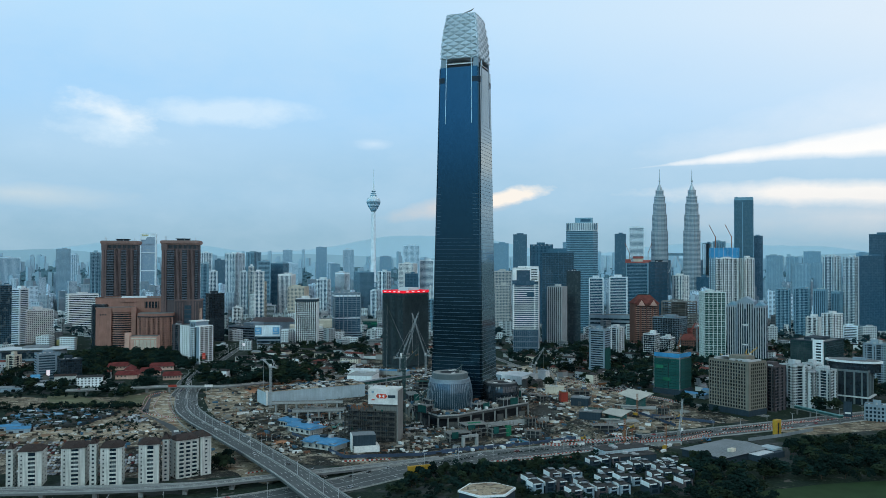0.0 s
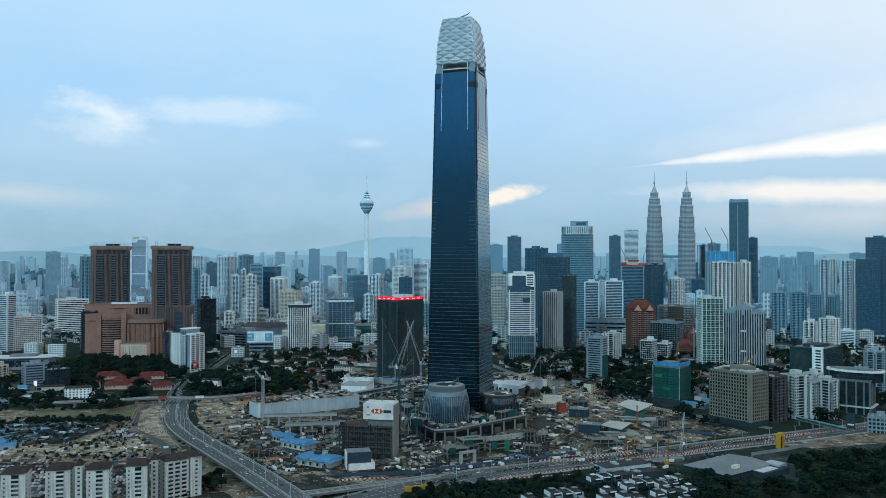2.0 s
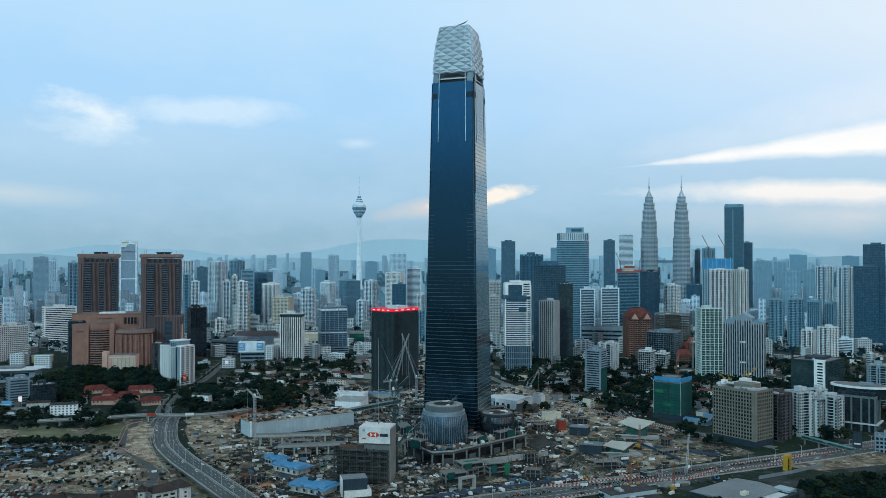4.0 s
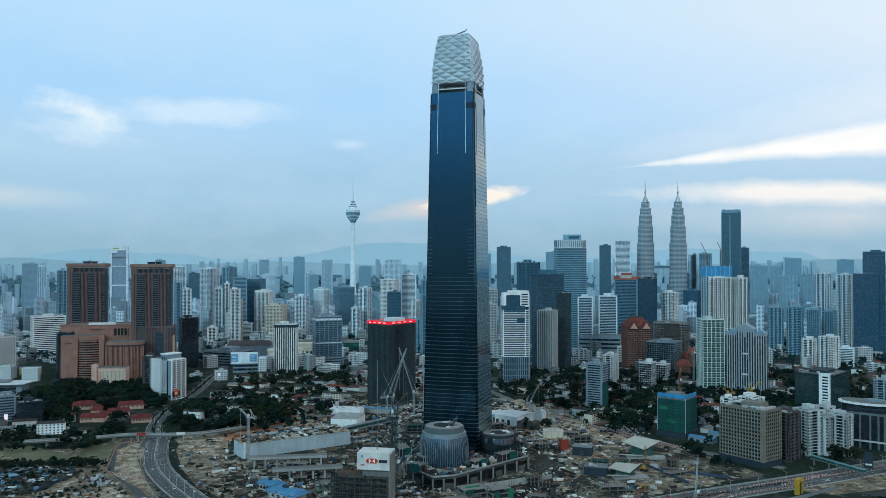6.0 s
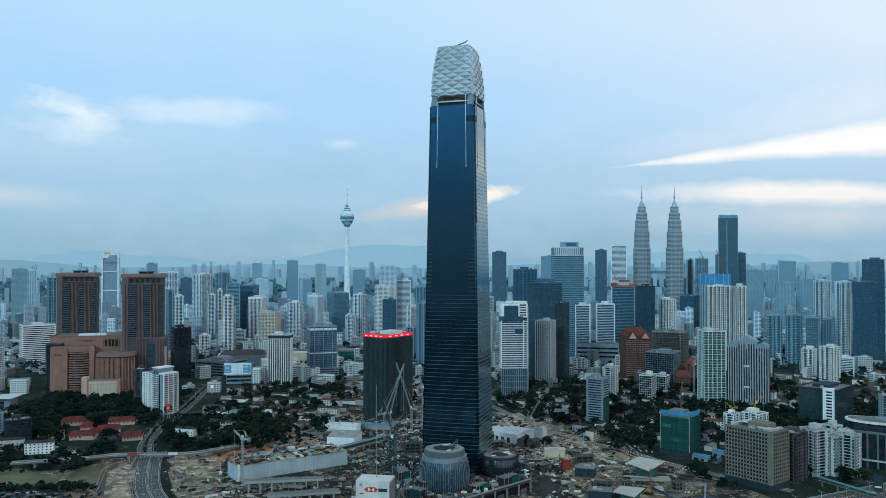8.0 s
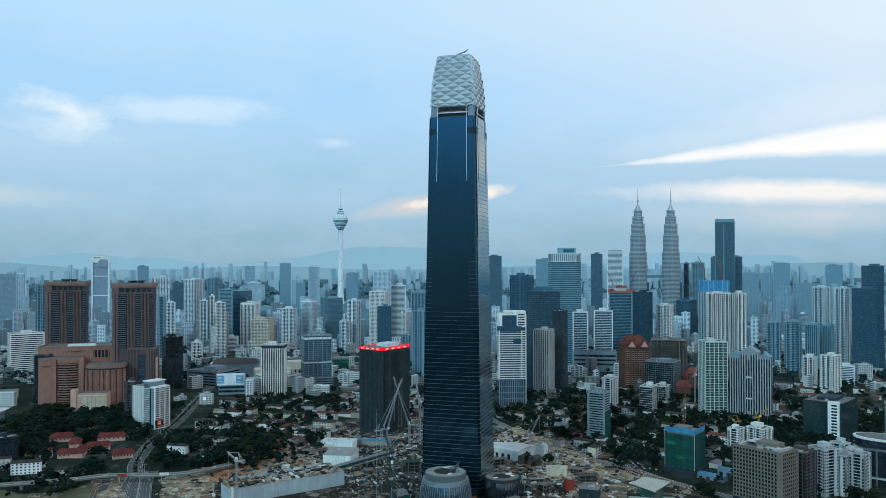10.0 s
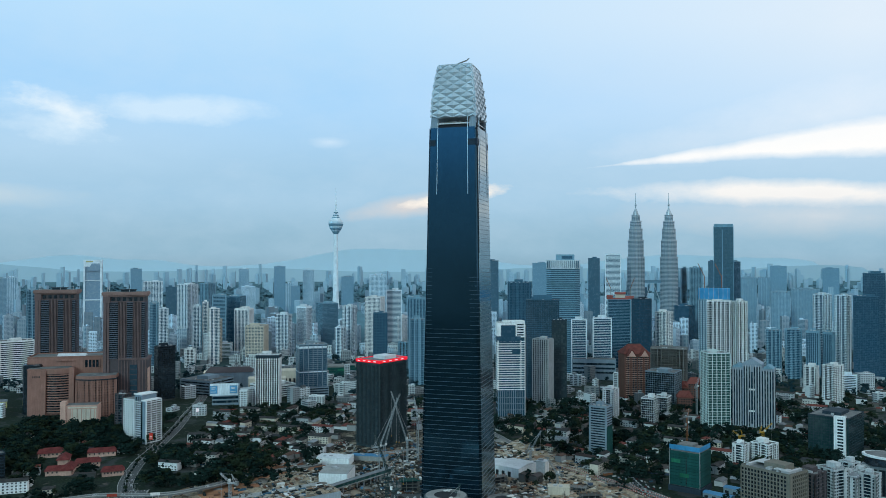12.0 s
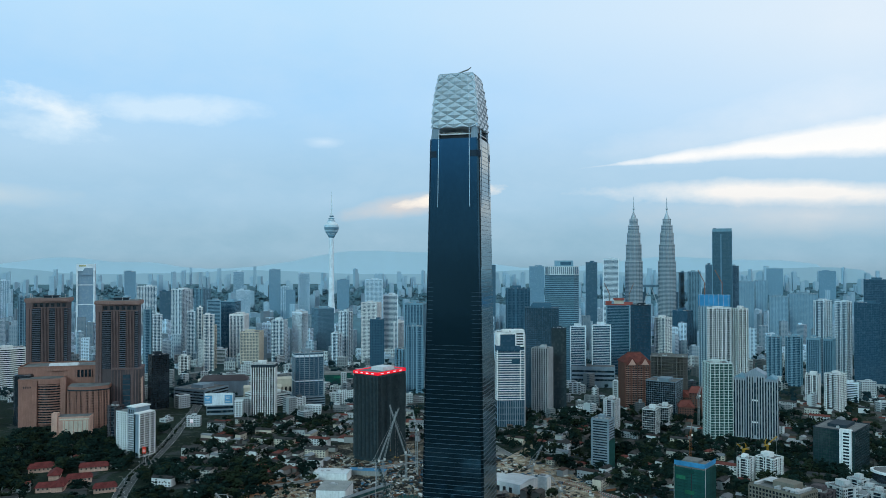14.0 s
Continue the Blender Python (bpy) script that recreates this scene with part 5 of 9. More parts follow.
def avenue_flats():
    """A plain white end, a taller stair core, and a long front of balconies."""
    body = thing("apartment_block", "white slab of flats with stacked balconies", "apartment block", -409.4, 378.3, 0, -33.2)
    claim(-409.4, 378.3, 48, 24)
    h, n = 62.0, 19
    part("end_wall", Solid().box(-12, 0, 0, h - 2, 22, 27), WHITE_W, body)
    part("core_wall", Solid().box(6, 0.5, 0, h + 5, 15, 25), BLUE_W, body)
    part("core_head", Solid().box(6, 0.5, h + 5, h + 6.4, 17, 27), WHITE_W, body)
    for u in (2.0, 6.0, 10.0):
        part("core_slot", Solid().box(u, -12.1, 3, h + 2, 1.7, 0.5), GLASS, body)
    part("front_wall", Solid().box(18, 0, 0, h - 3, 9, 27), BLUE_W, body)
    slab = Solid().box(23.2, 0, 0, 1.15, 1.8, 27).mesh("balcony", WHITE_W)
    glass = Solid().box(22.6, 0, 1.2, 3.0, 0.4, 26).mesh("balcony_window", GLASS_BLACK)
    side = Solid().box(0, -13.55, 1.0, 2.5, 1.5, 0.2).mesh("window", GLASS_BLACK)
    landing = Solid().box(6, -12.5, 0, 0.9, 13.5, 0.9).mesh("core_landing", WHITE_W)
    for k in range(n):
        part("balcony", slab, None, body, at=(0, 0, 3.1 * k + 1.0))
        part("balcony_window", glass, None, body, at=(0, 0, 3.1 * k + 1.0))
        for u in (-20.5, -17.0, -12.0, -7.0, -3.5):
            part("window", side, None, body, at=(u, 0, 3.1 * k))
        part("core_landing", landing, None, body, at=(0, 0, 3.1 * k + 1.0))
    for v in (-13, -4.5, 4.5, 13):
        part("party_wall", Solid().box(23.4, v, 0, h - 3, 2.4, 0.9), WHITE_W, body)
    # Recess is not cut in; a dark plate paints its shade.
    part("recess", Solid().box(15, -13.3, 2, h - 4, 2.6, 0.7), GLASS_BLACK, body)
    part("roof", Solid().box(-12, 0, h - 2, h - 1.7, 20, 25), GRAVEL, body)
    part("parapet", Solid().box(18.2, 0, h - 3, h - 1.4, 9.6, 27.6), WHITE_W, body)


avenue_flats()
# slabs of flats on one podium
building("apartment_tower", "grey and white slab of flats", 349, 925, 33.0, 24.3, 127.0, -16.1, "slab", MID_WHITE, HAZE_GLASS, band=0.14)
sp = thing("podium_block", "low grey podium under two slabs of flats", "podium", 378, 915, 0, -14)
part("wall", Solid().box(0, 0, 0, 44, 92, 34), GREY_W, sp)
for k in range(3):
    part("window_band", Solid().box(0, -17.1, 14 + 9 * k, 18 + 9 * k, 88, 0.5), GLASS, sp)
part("roof", Solid().box(0, 0, 44, 44.5, 90, 32), GRAVEL, sp)
# red formwork and cranes on the unfinished tower
rf_top = thing("formwork", "red formwork panels on an unfinished tower", "formwork", 490.3, 1105.3, 162.1, -17.5)
for u, v, a, b2, hh in ((-22, -10, 14, 10, 10), (24, -10, 20, 9, 8), (2, -4, 26, 16, 17), (-4, -16.8, 50, 0.8, 4)):
    part("panel", Solid().box(u, v, 0.3 if hh != 17 else 12, hh, a, b2), FORM_RED, rf_top)
part("core_wall", Solid().box(2, -3, 0.3, 13, 22, 14), CREAM_W, rf_top)
for u, lean in ((-20, -12), (26, 10)):
    part("crane_mast", Solid().box(u, 4, 0.3, 28, 1.6, 1.6), CONC_W, rf_top)
    part("crane_jib", Solid().beam((u, 4, 26), (u + lean, 0, 52), 0.6), RUST, rf_top)


LED_FIN = wall_paint("slate_fin_paint", (0.055, 0.078, 0.085))


def led_tower():
    """The dark office block with a red screen round its top."""
    w, d, h = 42.8, 59.9, 119.6
    body = thing("led_office_tower", "dark glass office tower with a glowing red screen band on top", "office tower", -71, 342, 0, -39.4)
    claim(-71, 342, w, d)
    part("glazing", Solid().box(0, 0, 0, h - 2, w - 1, d - 1), LED_GLASS, body)
    for s in ring_piers(w, d, 2.4, 0.35, 0.8, 4, h - 7):
        part("fin_screen", s, LED_FIN, body, kind="stuff")
    s = Solid()
    for k in range(1, 27):
        s.box(0, 0, k * 4.1, k * 4.1 + 0.4, w - 0.7, d - 0.7)
    part("floor_banding", s, DARK_W, body, kind="stuff")
    for x, y, a, b in ((0, -d / 2, w, 0.8), (0, d / 2, w, 0.8), (-w / 2, 0, 0.8, d - 0.8), (w / 2, 0, 0.8, d - 0.8)):
        scr = part("led_screen", Solid().box(x, y, h - 4.2, h - 0.2, a + 0.3, b + 0.1), RED_LED, body, "glowing red screen")
        for k in range(4):
            bar = Solid()
            if a > b:
                bar.box(x - a * 0.36 + a * 0.22 * k, y + (-0.7 if y < 0 else 0.7), h - 2.9, h - 1.6, a * 0.10, 0.2)
            else:
                bar.box(x + (-0.7 if x < 0 else 0.7), y - b * 0.36 + b * 0.22 * k, h - 2.9, h - 1.6, 0.2, b * 0.10)
            part("text_bar", bar, WHITE_LED, scr, "white lettering shown as a bar")
    part("roof", Solid().box(0, 0, h - 7, h - 1.2, w - 2, d - 2), GRAVEL, body)
    part("plant_room", Solid().box(2, 4, h - 1.2, h + 3.5, w * 0.5, d * 0.4), ROOF_WHITE, body)


led_tower()


def crowned_tower():
    body = thing("striped_office_tower", "tall grey office tower with pale bands and a ribbed crown", "office tower", 322, 961, 0, -14)
    body.scale = (1.06, 1.06, 1.049)
    claim(322, 961, 76, 54)
    w, d, h = 68, 46, 252
    cut = 9
    foot = [(-w / 2 + cut, -d / 2), (w / 2 - cut, -d / 2), (w / 2, -d / 2 + cut), (w / 2, d / 2 - cut), (w / 2 - cut, d / 2), (-w / 2 + cut, d / 2), (-w / 2, d / 2 - cut), (-w / 2, -d / 2 + cut)]
    part("glazing", Solid().prism(foot, 0, 226), MID_GLASS_D, body)
    s = Solid()
    for k in range(1, 57):
        s.prism([(x * 1.012, y * 1.012) for x, y in foot], k * 3.95, k * 3.95 + 1.5)
    part("floor_banding", s, MID_GREY, body, kind="stuff")
    part("crown", Solid().prism(foot, 226, 244), MID_WHITE, body)
    for s in ring_piers(w - 4, d, 4.0, 1.2, 1.4, 228, 243):
        part("crown_ribbing", s, MID_DARK, body, kind="stuff")
    part("roof_house", Solid().box(4, 2, 244, h + 4, 38, 22), MID_GREY, body)
    part("roof_sign", Solid().box(8, -9.3, 247, 253, 22, 0.6), MID_DARK, body)


crowned_tower()


def topped_out_tower():
    body = thing("unfinished_tower", "unfinished pale apartment tower with bright blue netting on top", "tower", 619, 852, 0, -24)
    body.scale = (0.85, 0.8, 1.152)
    claim(619, 852, 64, 32)
    part("wall", Solid().box(0, 0, 0, 152, 72, 34), MID_GREY, body)
    b = Solid()
    for k in range(1, 43):
        b.box(0, 0, k * 3.5, k * 3.5 + 1.3, 73, 35)
    part("floor_banding", b, MID_WHITE, body, kind="stuff")
    for x in range(-33, 36, 6):
        part("slot", Solid().box(x, -17.8, 4, 150, 2.4, 0.5), MID_GLASS, body)
    part("safety_net", Solid().box(0, 0, 152, 171, 73.5, 35.5), NET_BLUE, body, "bright blue safety netting")
    for k in range(7):
        part("net_post", Solid().box(-34 + 11 * k, -18, 150, 173, 0.7, 0.7), STEEL, body)
    for x in (-22, 18):
        part("crane_mast", Solid().box(x, 2, 168, 194, 2, 2), RUST, body)
        part("crane_jib", Solid().beam((x, 2, 192), (x - 16, 0, 216), 0.7), RUST, body)


topped_out_tower()


GABLE_W = wall_paint("blue_grey_white_paint", (0.27, 0.34, 0.40))


def gabled_tower():
    """White striped tower with small gables along its top."""
    w, d, h = 66.0, 28.0, 101.0
    body = thing("gabled_tower", "white tower of tall dark window strips under pointed gables", "apartment tower", 486, 390, 0, -33)
    body.scale = (0.9, 0.9, 1.0)
    claim(486, 390, 64, 36)
    part("wall", Solid().box(0, 0, 0, h - 6, w, d).box(0, -2.5, 6, h, 30, d), GABLE_W, body)
    for k in range(17):
        x, deep = -32 + 4 * k, 2.5 if abs(-32 + 4 * k) < 14 else 0
        if abs(x) > 3:
            part("window_strip", Solid().box(x, -d / 2 - deep - 0.1, 8, h - (4 if deep else 10), 1.9, 0.5), GLASS, body)
        part("strip_pier", Solid().box(x + 2, -d / 2 - deep - 0.5, 4, h - (2 if deep else 8), 0.9, 1.2), PALE_FLAT, body)
    part("window_strip", Solid().box(0, -d / 2 - 2.6, 12, h - 12, 5.0, 0.5), GLASS_BLUE, body)
    for y in (-9, -3, 3, 9):
        part("side_window_strip", Solid().box(w / 2 + 0.05, y, 8, h - 10, 0.5, 2.4), GLASS, body)
        part("side_window_strip", Solid().box(-w / 2 - 0.05, y, 8, h - 10, 0.5, 2.4), GLASS, body)
    for z in (30, 62):
        part("string_course", Solid().box(0, -d / 2 - 2.9, z, z + 2.2, 9, 0.6), WHITE_W, body)
    part("main_gable", Solid().gable(0, -2.5, h, d, 30, 8, 0.6, 90), GABLE_W, body)
    for x in (-24, 24):
        part("small_gable", Solid().gable(x, 0, h - 6, d, 15, 5, 0.5, 90), MID_GREY, body)
    part("base", Solid().box(0, -1, 0, 7, w + 8, d + 10), BROWN_W, body)


gabled_tower()


def red_roof_hotel():
    body = thing("red_roofed_hotel", "brick-red hotel block under a steep red hipped roof", "hotel", 396, 689, 0, 0)
    claim(396, 689, 54, 54)
    w, d, h = 48, 39, 82
    part("wall", Solid().box(0, 0, 0, h, w, d), BRICK_W, body)
    win, sill = Solid(), Solid()
    for k in range(19):
        for i in range(10):
            win.box(-21.6 + 4.8 * i, -d / 2 - 0.05, 4 + 3.9 * k, 6.4 + 3.9 * k, 2.6, 0.3)
        sill.box(0, -d / 2 - 0.3, 3.2 + 3.9 * k, 3.9 + 3.9 * k, w, 0.8)
    part("fenestration", win, GLASS, body, kind="stuff")
    part("silling", sill, ROSE_W, body, kind="stuff")
    part("main_roof", Solid().gable(0, 0, h, w, d, 17, 2.0, 0, 14), ROOF_RED, body)
    for gx, gw in ((-12, 17), (12, 17)):
        part("front_gable_roof", Solid().gable(gx, -8, h - 3, d - 2, gw, 13, 1.2, 90, 0), ROOF_RED, body)
        part("front_gable", Solid().gable(gx, -9.0, h - 4, d - 1, gw - 3, 11.5, 0.3, 90, 0), ROSE_W, body)
    for u in (-23, -12, 0, 12, 23):
        part("buttress", Solid().box(u, -d / 2 - 0.9, 0, h - 5, 2.2, 2.0), BRICK_W, body)
    part("ridge_cap", Solid().box(0, 0, h + 16.2, h + 17.8, 22, 2), ROOF_DARK, body)
    for (x, y, w2, d2, h2, t) in ((470, 640, 34, 22, 26, -20), (480, 590, 34, 26, 40, -20), (444, 560, 24, 20, 22, -15), (430, 640, 30, 18, 16, -20)):
        annex = thing("red_roofed_annexe", "brick building under a broad red tiled roof", "building", x, y, 0, t, "red-roofed annexes")
        claim(x, y, w2, d2)
        part("wall", Solid().box(0, 0, 0, h2, w2, d2), BRICK_W, annex)
        part("roof", Solid().gable(0, 0, h2, w2, d2, 10, 2, 0, 6), ROOF_RED, annex)
        part("dormer", Solid().gable(4, -d2 / 4, h2 + 1, d2 / 2, 9, 6, 1, 90), ROOF_RED, annex)
        win = Solid()
        for k in range(int(h2 / 4)):
            for i in range(int(w2 / 4)):
                win.box(-w2 / 2 + 2.5 + 4 * i, -d2 / 2 - 0.05, 1.5 + 4 * k, 3.4 + 4 * k, 2.0, 0.3)
        part("fenestration", win, GLASS, annex, kind="stuff")


red_roof_hotel()


def stone_hotel():
    """The big buff block with a close grid of square windows."""
    w, d, h = 50.0, 31.0, 56.4
    body = thing("stone_hotel", "buff stone hotel block with a close grid of square windows", "hotel", 307.5, -32.1, 0, -56.6)
    claim(307.5, -32.1, 54, 44)
    part("glazing", Solid().box(0, 0, 0, h - 1, w - 1.2, d - 1.2), GLASS_BLACK, body)
    n = 15
    me = Solid().box(0, 0, -1.2, 0, w, d).mesh("floor_band", STONE_W)
    for k in range(2, n + 1):
        part("floor_band", me, STONE_W, body, at=(0, 0, h * k / n))
    for s in ring_piers(w, d, 3.4, 1.0, 0.7, 7, h):
        part("pier_screen", s, STONE_W, body, kind="stuff")
    part("base_wall", Solid().box(0, 0, 0, 6.0, w + 1, d + 1), DARK_W, body)
    part("corner_wall", Solid().box(w / 2 - 1.4, -d / 2 + 1.4, 6, h + 0.6, 3.4, 3.4), STONE_W, body)
    rooftop(body, w, d, h, STONE_W, 5)
    part("roof_canopy", Solid().box(-8, 6, h + 3, h + 3.6, 22, 16), ROOF_WHITE, body)
    part("roof_canopy", Solid().box(12, -6, h + 2, h + 2.6, 12, 10), ROOF_WHITE, body)
    win = Solid()
    for k in range(3):
        win.box(-20 + 20 * k, 0, h, h + 2.4, 3, 24)
    part("roof_ducting", win, STEEL, body, kind="stuff")


stone_hotel()
gap = building("apartment_block", "dark brown block squeezed beside the stone hotel", 352, -16, 22, 22, 48, -56, "flats", BROWN_W, GLASS_BLACK, floor=3.4)
part("brick_bay", Solid().box(-2, -11.3, 0, 36, 7, 1.2), BRICK_W, gap)
stair = thing("stair_tower", "white stair wall with dark windows against green glass", "stair tower", 517, 213, 0, -46.6)
part("wall", Solid().box(0, 0, 0, 55, 14, 6), WHITE_W, stair)
for k in range(12):
    part("window", Solid().box(1, -3.03, 5 + 4 * k, 7.2 + 4 * k, 7, 0.2), GLASS, stair)


OVAL_W = wall_paint("slate_grey_piers", (0.13, 0.165, 0.175))


def oval_block():
    body = thing("oval_roofed_block", "grey-green office block under an oval white-rimmed roof", "office block", 468, 30, 0, -40)
    claim(468, 30, 50, 50)
    part("glazing", Solid().box(0, 0, 0, 43, 38, 30), GLASS_BLACK, body)
    for x in (-19, -13, -5, 5, 13, 19):
        part("pier", Solid().box(x, -15.2, 0, 38, 1.8, 1.4), OVAL_W, body)
    for y in (-12, -4, 4, 12):
        part("side_pier", Solid().box(19.2, y, 0, 38, 1.4, 1.8), OVAL_W, body)
        part("side_pier", Solid().box(-19.2, y, 0, 38, 1.4, 1.8), OVAL_W, body)
    part("belt", Solid().box(0, 0, 37, 39.5, 40, 32), OVAL_W, body)
    part("base_belt", Solid().box(0, 0, 8, 9.4, 44, 36), PALE_FLAT, body)

    def oval(a, b, n=40):
        return [(a * math.cos(2 * math.pi * i / n), b * math.sin(2 * math.pi * i / n) + 6) for i in range(n)]
    part("oval_drum", Solid().prism(oval(29, 17), 36, 47), GLASS_BLACK, body)
    part("oval_rim", Solid().prism(oval(31, 19), 47, 49.2), WHITE_W, body)
    part("oval_roof", Solid().prism(oval(28, 16.5), 49.2, 49.5), GRAVEL, body)
    part("roof_house", Solid().box(6, 8, 49.5, 52, 14, 8), GREY_W, body)
    for k in range(3):
        block = building("apartment_block", "pale apartment block with tiled roof terraces", 400 + 26 * k, 0 + 22 * k, 20, 18, 40 - 2 * k, -45, "flats", PALE_FLAT, GLASS, floor=3.2, near=True)
        part("roof_terrace", Solid().gable(0, 0, 40.2 - 2 * k, 22, 20, 3.0, 0.5, 0, 5), ROOF_GREY, block)


oval_block()


def netted_block(name, label, x, y, w, d, h, turn, mat, cap):
    body = thing(name, label, "building", x, y, 0, turn)
    claim(x, y, w, d)
    part("core", Solid().box(0, 0, 0, h, w - 3, d - 3), CONC_W, body)
    n = int(h / 3.4)
    me = Solid().box(0, 0, 0, 3.1, w, d).mesh("net_panel", mat)
    for k in range(2, n):
        part("net_panel", me, mat, body, at=(0, 0, k * 3.4))
    # Gap in the net is a dark strip, its shade painted.
    part("scaffold_gap", Solid().box(2, -d / 2 - 0.2, 8, h - 2, 0.7, 0.5), DARK_VOID, body)
    for k in range(int(h / 9)):
        part("loose_net", Solid().box((k % 3 - 1) * w * 0.28, -d / 2 - 0.5, 9 + 7.5 * k, 13 + 7.5 * k, w * 0.3, 0.3), NET_BRIGHT if k % 2 else mat, body)
    for sx_ in (-1, 1):
        part("standard", Solid().box(sx_ * w / 2, -d / 2, 0, h, 0.5, 0.5), STEEL, body)
    part("base_hoarding", Solid().box(0, 0, 0, 6, w + 2, d + 2), DARK_W, body)
    if cap:
        part("safety_screen", Solid().box(0, -d / 2 + 0.4, h - 1, h + 4, w, 0.6).box(w / 2 - 0.4, 0, h - 1, h + 4, 0.6, d - 1), cap, body, "blue safety screen")
        part("roof_frame", Solid().box(-4, 4, h, h + 3, w * 0.5, d * 0.5), CONC_W, body)
    return body


netted_block("netted_block", "unfinished block wrapped in dark green scaffold netting with a blue top", 275.1, 96.8, 34.5, 32.9, 46.8, -42.3, NET, NET_BLUE)
netted_block("netted_block", "low unfinished block behind green netting", -165, 976, 64, 38, 27, 2, NET, None)
# green net on the grey apartment tower
gn = thing("scaffold_net", "green scaffold netting hung on a grey tower", "netting", 215.2, 250.9, 0, -35.9)
part("sheet", Solid().box(12.2, 0, 4, 40, 0.6, 20), NET, gn)


def arena():
    body = thing("exhibition_hall", "low hall under a broad white fan-shaped roof", "hall", -690, 415, 0, 12)
    claim(-690, 415, 110, 60)
    part("wall", Solid().box(0, 0, 0, 17, 96, 44), GREY_W, body)
    part("roof", Solid().prism([(-56, -30), (50, -26), (56, 26), (-50, 30)], 17, 19.0, [(-58, -34), (52, -29), (48, 20), (-44, 24)]), ROOF_WHITE, body)
    part("glazing", Solid().box(0, -22.2, 4, 14, 80, 0.5), GLASS, body)
    part("roof_step", Solid().box(6, 4, 19, 22, 40, 22), ROOF_GREY, body)


arena()
yb = thing("yellow_block", "low faded yellow commercial block", "building", -742, 650, 0, 24)
part("wall", Solid().box(0, 0, 0, 11, 36, 18), YELLOW_W, yb)
part("roof", Solid().gable(0, 0, 11, 36, 18, 3, 0.6), ROOF_GREY, yb)
claim(-742, 650, 36, 18)
# blue screens on the mall and the office block
ms = thing("advert_screen", "white mall front with two blue advertising screens", "screen", -352, 650, 0, 6)
part("board", Solid().box(0, 1.2, 17, 38, 48, 2.0), MID_WHITE, ms)
part("hall_wall", Solid().box(2, 14, 0, 34, 46, 24), GREY_W, ms)
for u in (-18, 16):
    part("screen_frame", Solid().box(u, 0.05, 20.4, 34.6, 13.2, 0.5), GREY_W, ms)
    part("screen", Solid().box(u, -0.3, 21, 34, 12, 0.5), SCREEN_BLUE, ms)
    for z, wide in ((30.6, 7.5), (28.4, 5.5), (23.2, 8.5)):
        part("caption_bar", Solid().box(u - 0.8, -0.7, z, z + 1.1, wide, 0.3), WHITE_P, ms)
part("window_band", Solid().box(2, 1.7, 4, 8, 44, 0.6).box(2, 1.7, 11, 15, 44, 0.6), GLASS, ms)
claim(-352, 656, 52, 30)
mr = thing("mall_dark_roof", "long dark barrel roof over the mall hall", "roof", -386, 868, 0, 6)
part("hall_wall", Solid().box(0, 0, 0, 30, 92, 44), GREY_W, mr)
part("roof_sheet", Solid().gable(0, 0, 30, 92, 44, 9, 1, 0, 8), BROWN_W, mr)
claim(-386, 868, 92, 44)
ts_front = thing("rose_entrance_block", "low pale rose block with a white gridded front", "building", -540, 502, 0, 6)
part("wall", Solid().box(0, 0, 0, 31, 52, 22), ROSE_W, ts_front)
part("front_panel", Solid().box(6, -11.2, 2, 25, 36, 0.6), CREAM_W, ts_front)
for k in range(6):
    part("front_rib", Solid().box(-10 + 6.4 * k, -11.7, 2, 25, 0.8, 0.8), ROSE_W, ts_front)
part("tower_frame", Solid().box(-24, -6, 0, 37, 8, 14), ROSE_W, ts_front)
part("roof", Solid().box(0, 0, 31, 31.4, 50, 20), GRAVEL, ts_front)
part("cornice", Solid().box(4, -11.4, 26.5, 28.4, 42, 0.8), CREAM_W, ts_front)
claim(-540, 502, 60, 30)
dk = thing("striped_tower_top", "rooftop frame of the dark teal glass tower", "roof frame", 221.9, 682.1, 182.3, -12)
part("frame", Solid().box(0, 0, 0.3, 9, 34, 18), MID_DARK, dk)

# ---------------------------------------------------------------- roads
def ribbon(pts, width, thick=0.3, lift=0.0, off=0.0):
    """A road deck along (x, y, z) points, shifted off metres to its right."""
    s = Solid()
    rows = []
    n = len(pts)
    for i, (x, y, z) in enumerate(pts):
        a, b = pts[max(i - 1, 0)], pts[min(i + 1, n - 1)]
        t = Vector((b[0] - a[0], b[1] - a[1])).normalized()
        r = Vector((t.y, -t.x))
        for side, zz in ((-1, z), (1, z), (1, z - thick), (-1, z - thick)):
            q = Vector((x, y)) + r * (off + side * width / 2)
            s.v.append((q.x, q.y, zz + lift))
    for i in range(n - 1):
        k = 4 * i
        s.f += [(k + j, k + (j + 1) % 4, k + 4 + (j + 1) % 4, k + 4 + j) for j in range(4)]
    s.f += [(0, 3, 2, 1), (4 * n - 4, 4 * n - 3, 4 * n - 2, 4 * n - 1)]
    s.f = [f[::-1] for f in s.f]
    return s


def smooth(pts, step=9.0):
    """Points along a soft curve through the given ones."""
    out = []
    p = [Vector(q) for q in pts]
    for i in range(len(p) - 1):
        a, b, c, d = p[max(i - 1, 0)], p[i], p[i + 1], p[min(i + 2, len(p) - 1)]
        n = max(2, int((c - b).length / step))
        for k in range(n):
            t = k / n
            out.append(tuple(0.5 * ((2 * b) + (c - a) * t + (2 * a - 5 * b + 4 * c - d) * t * t + (3 * b - a - 3 * c + d) * t ** 3)))
    out.append(tuple(p[-1]))
    return out


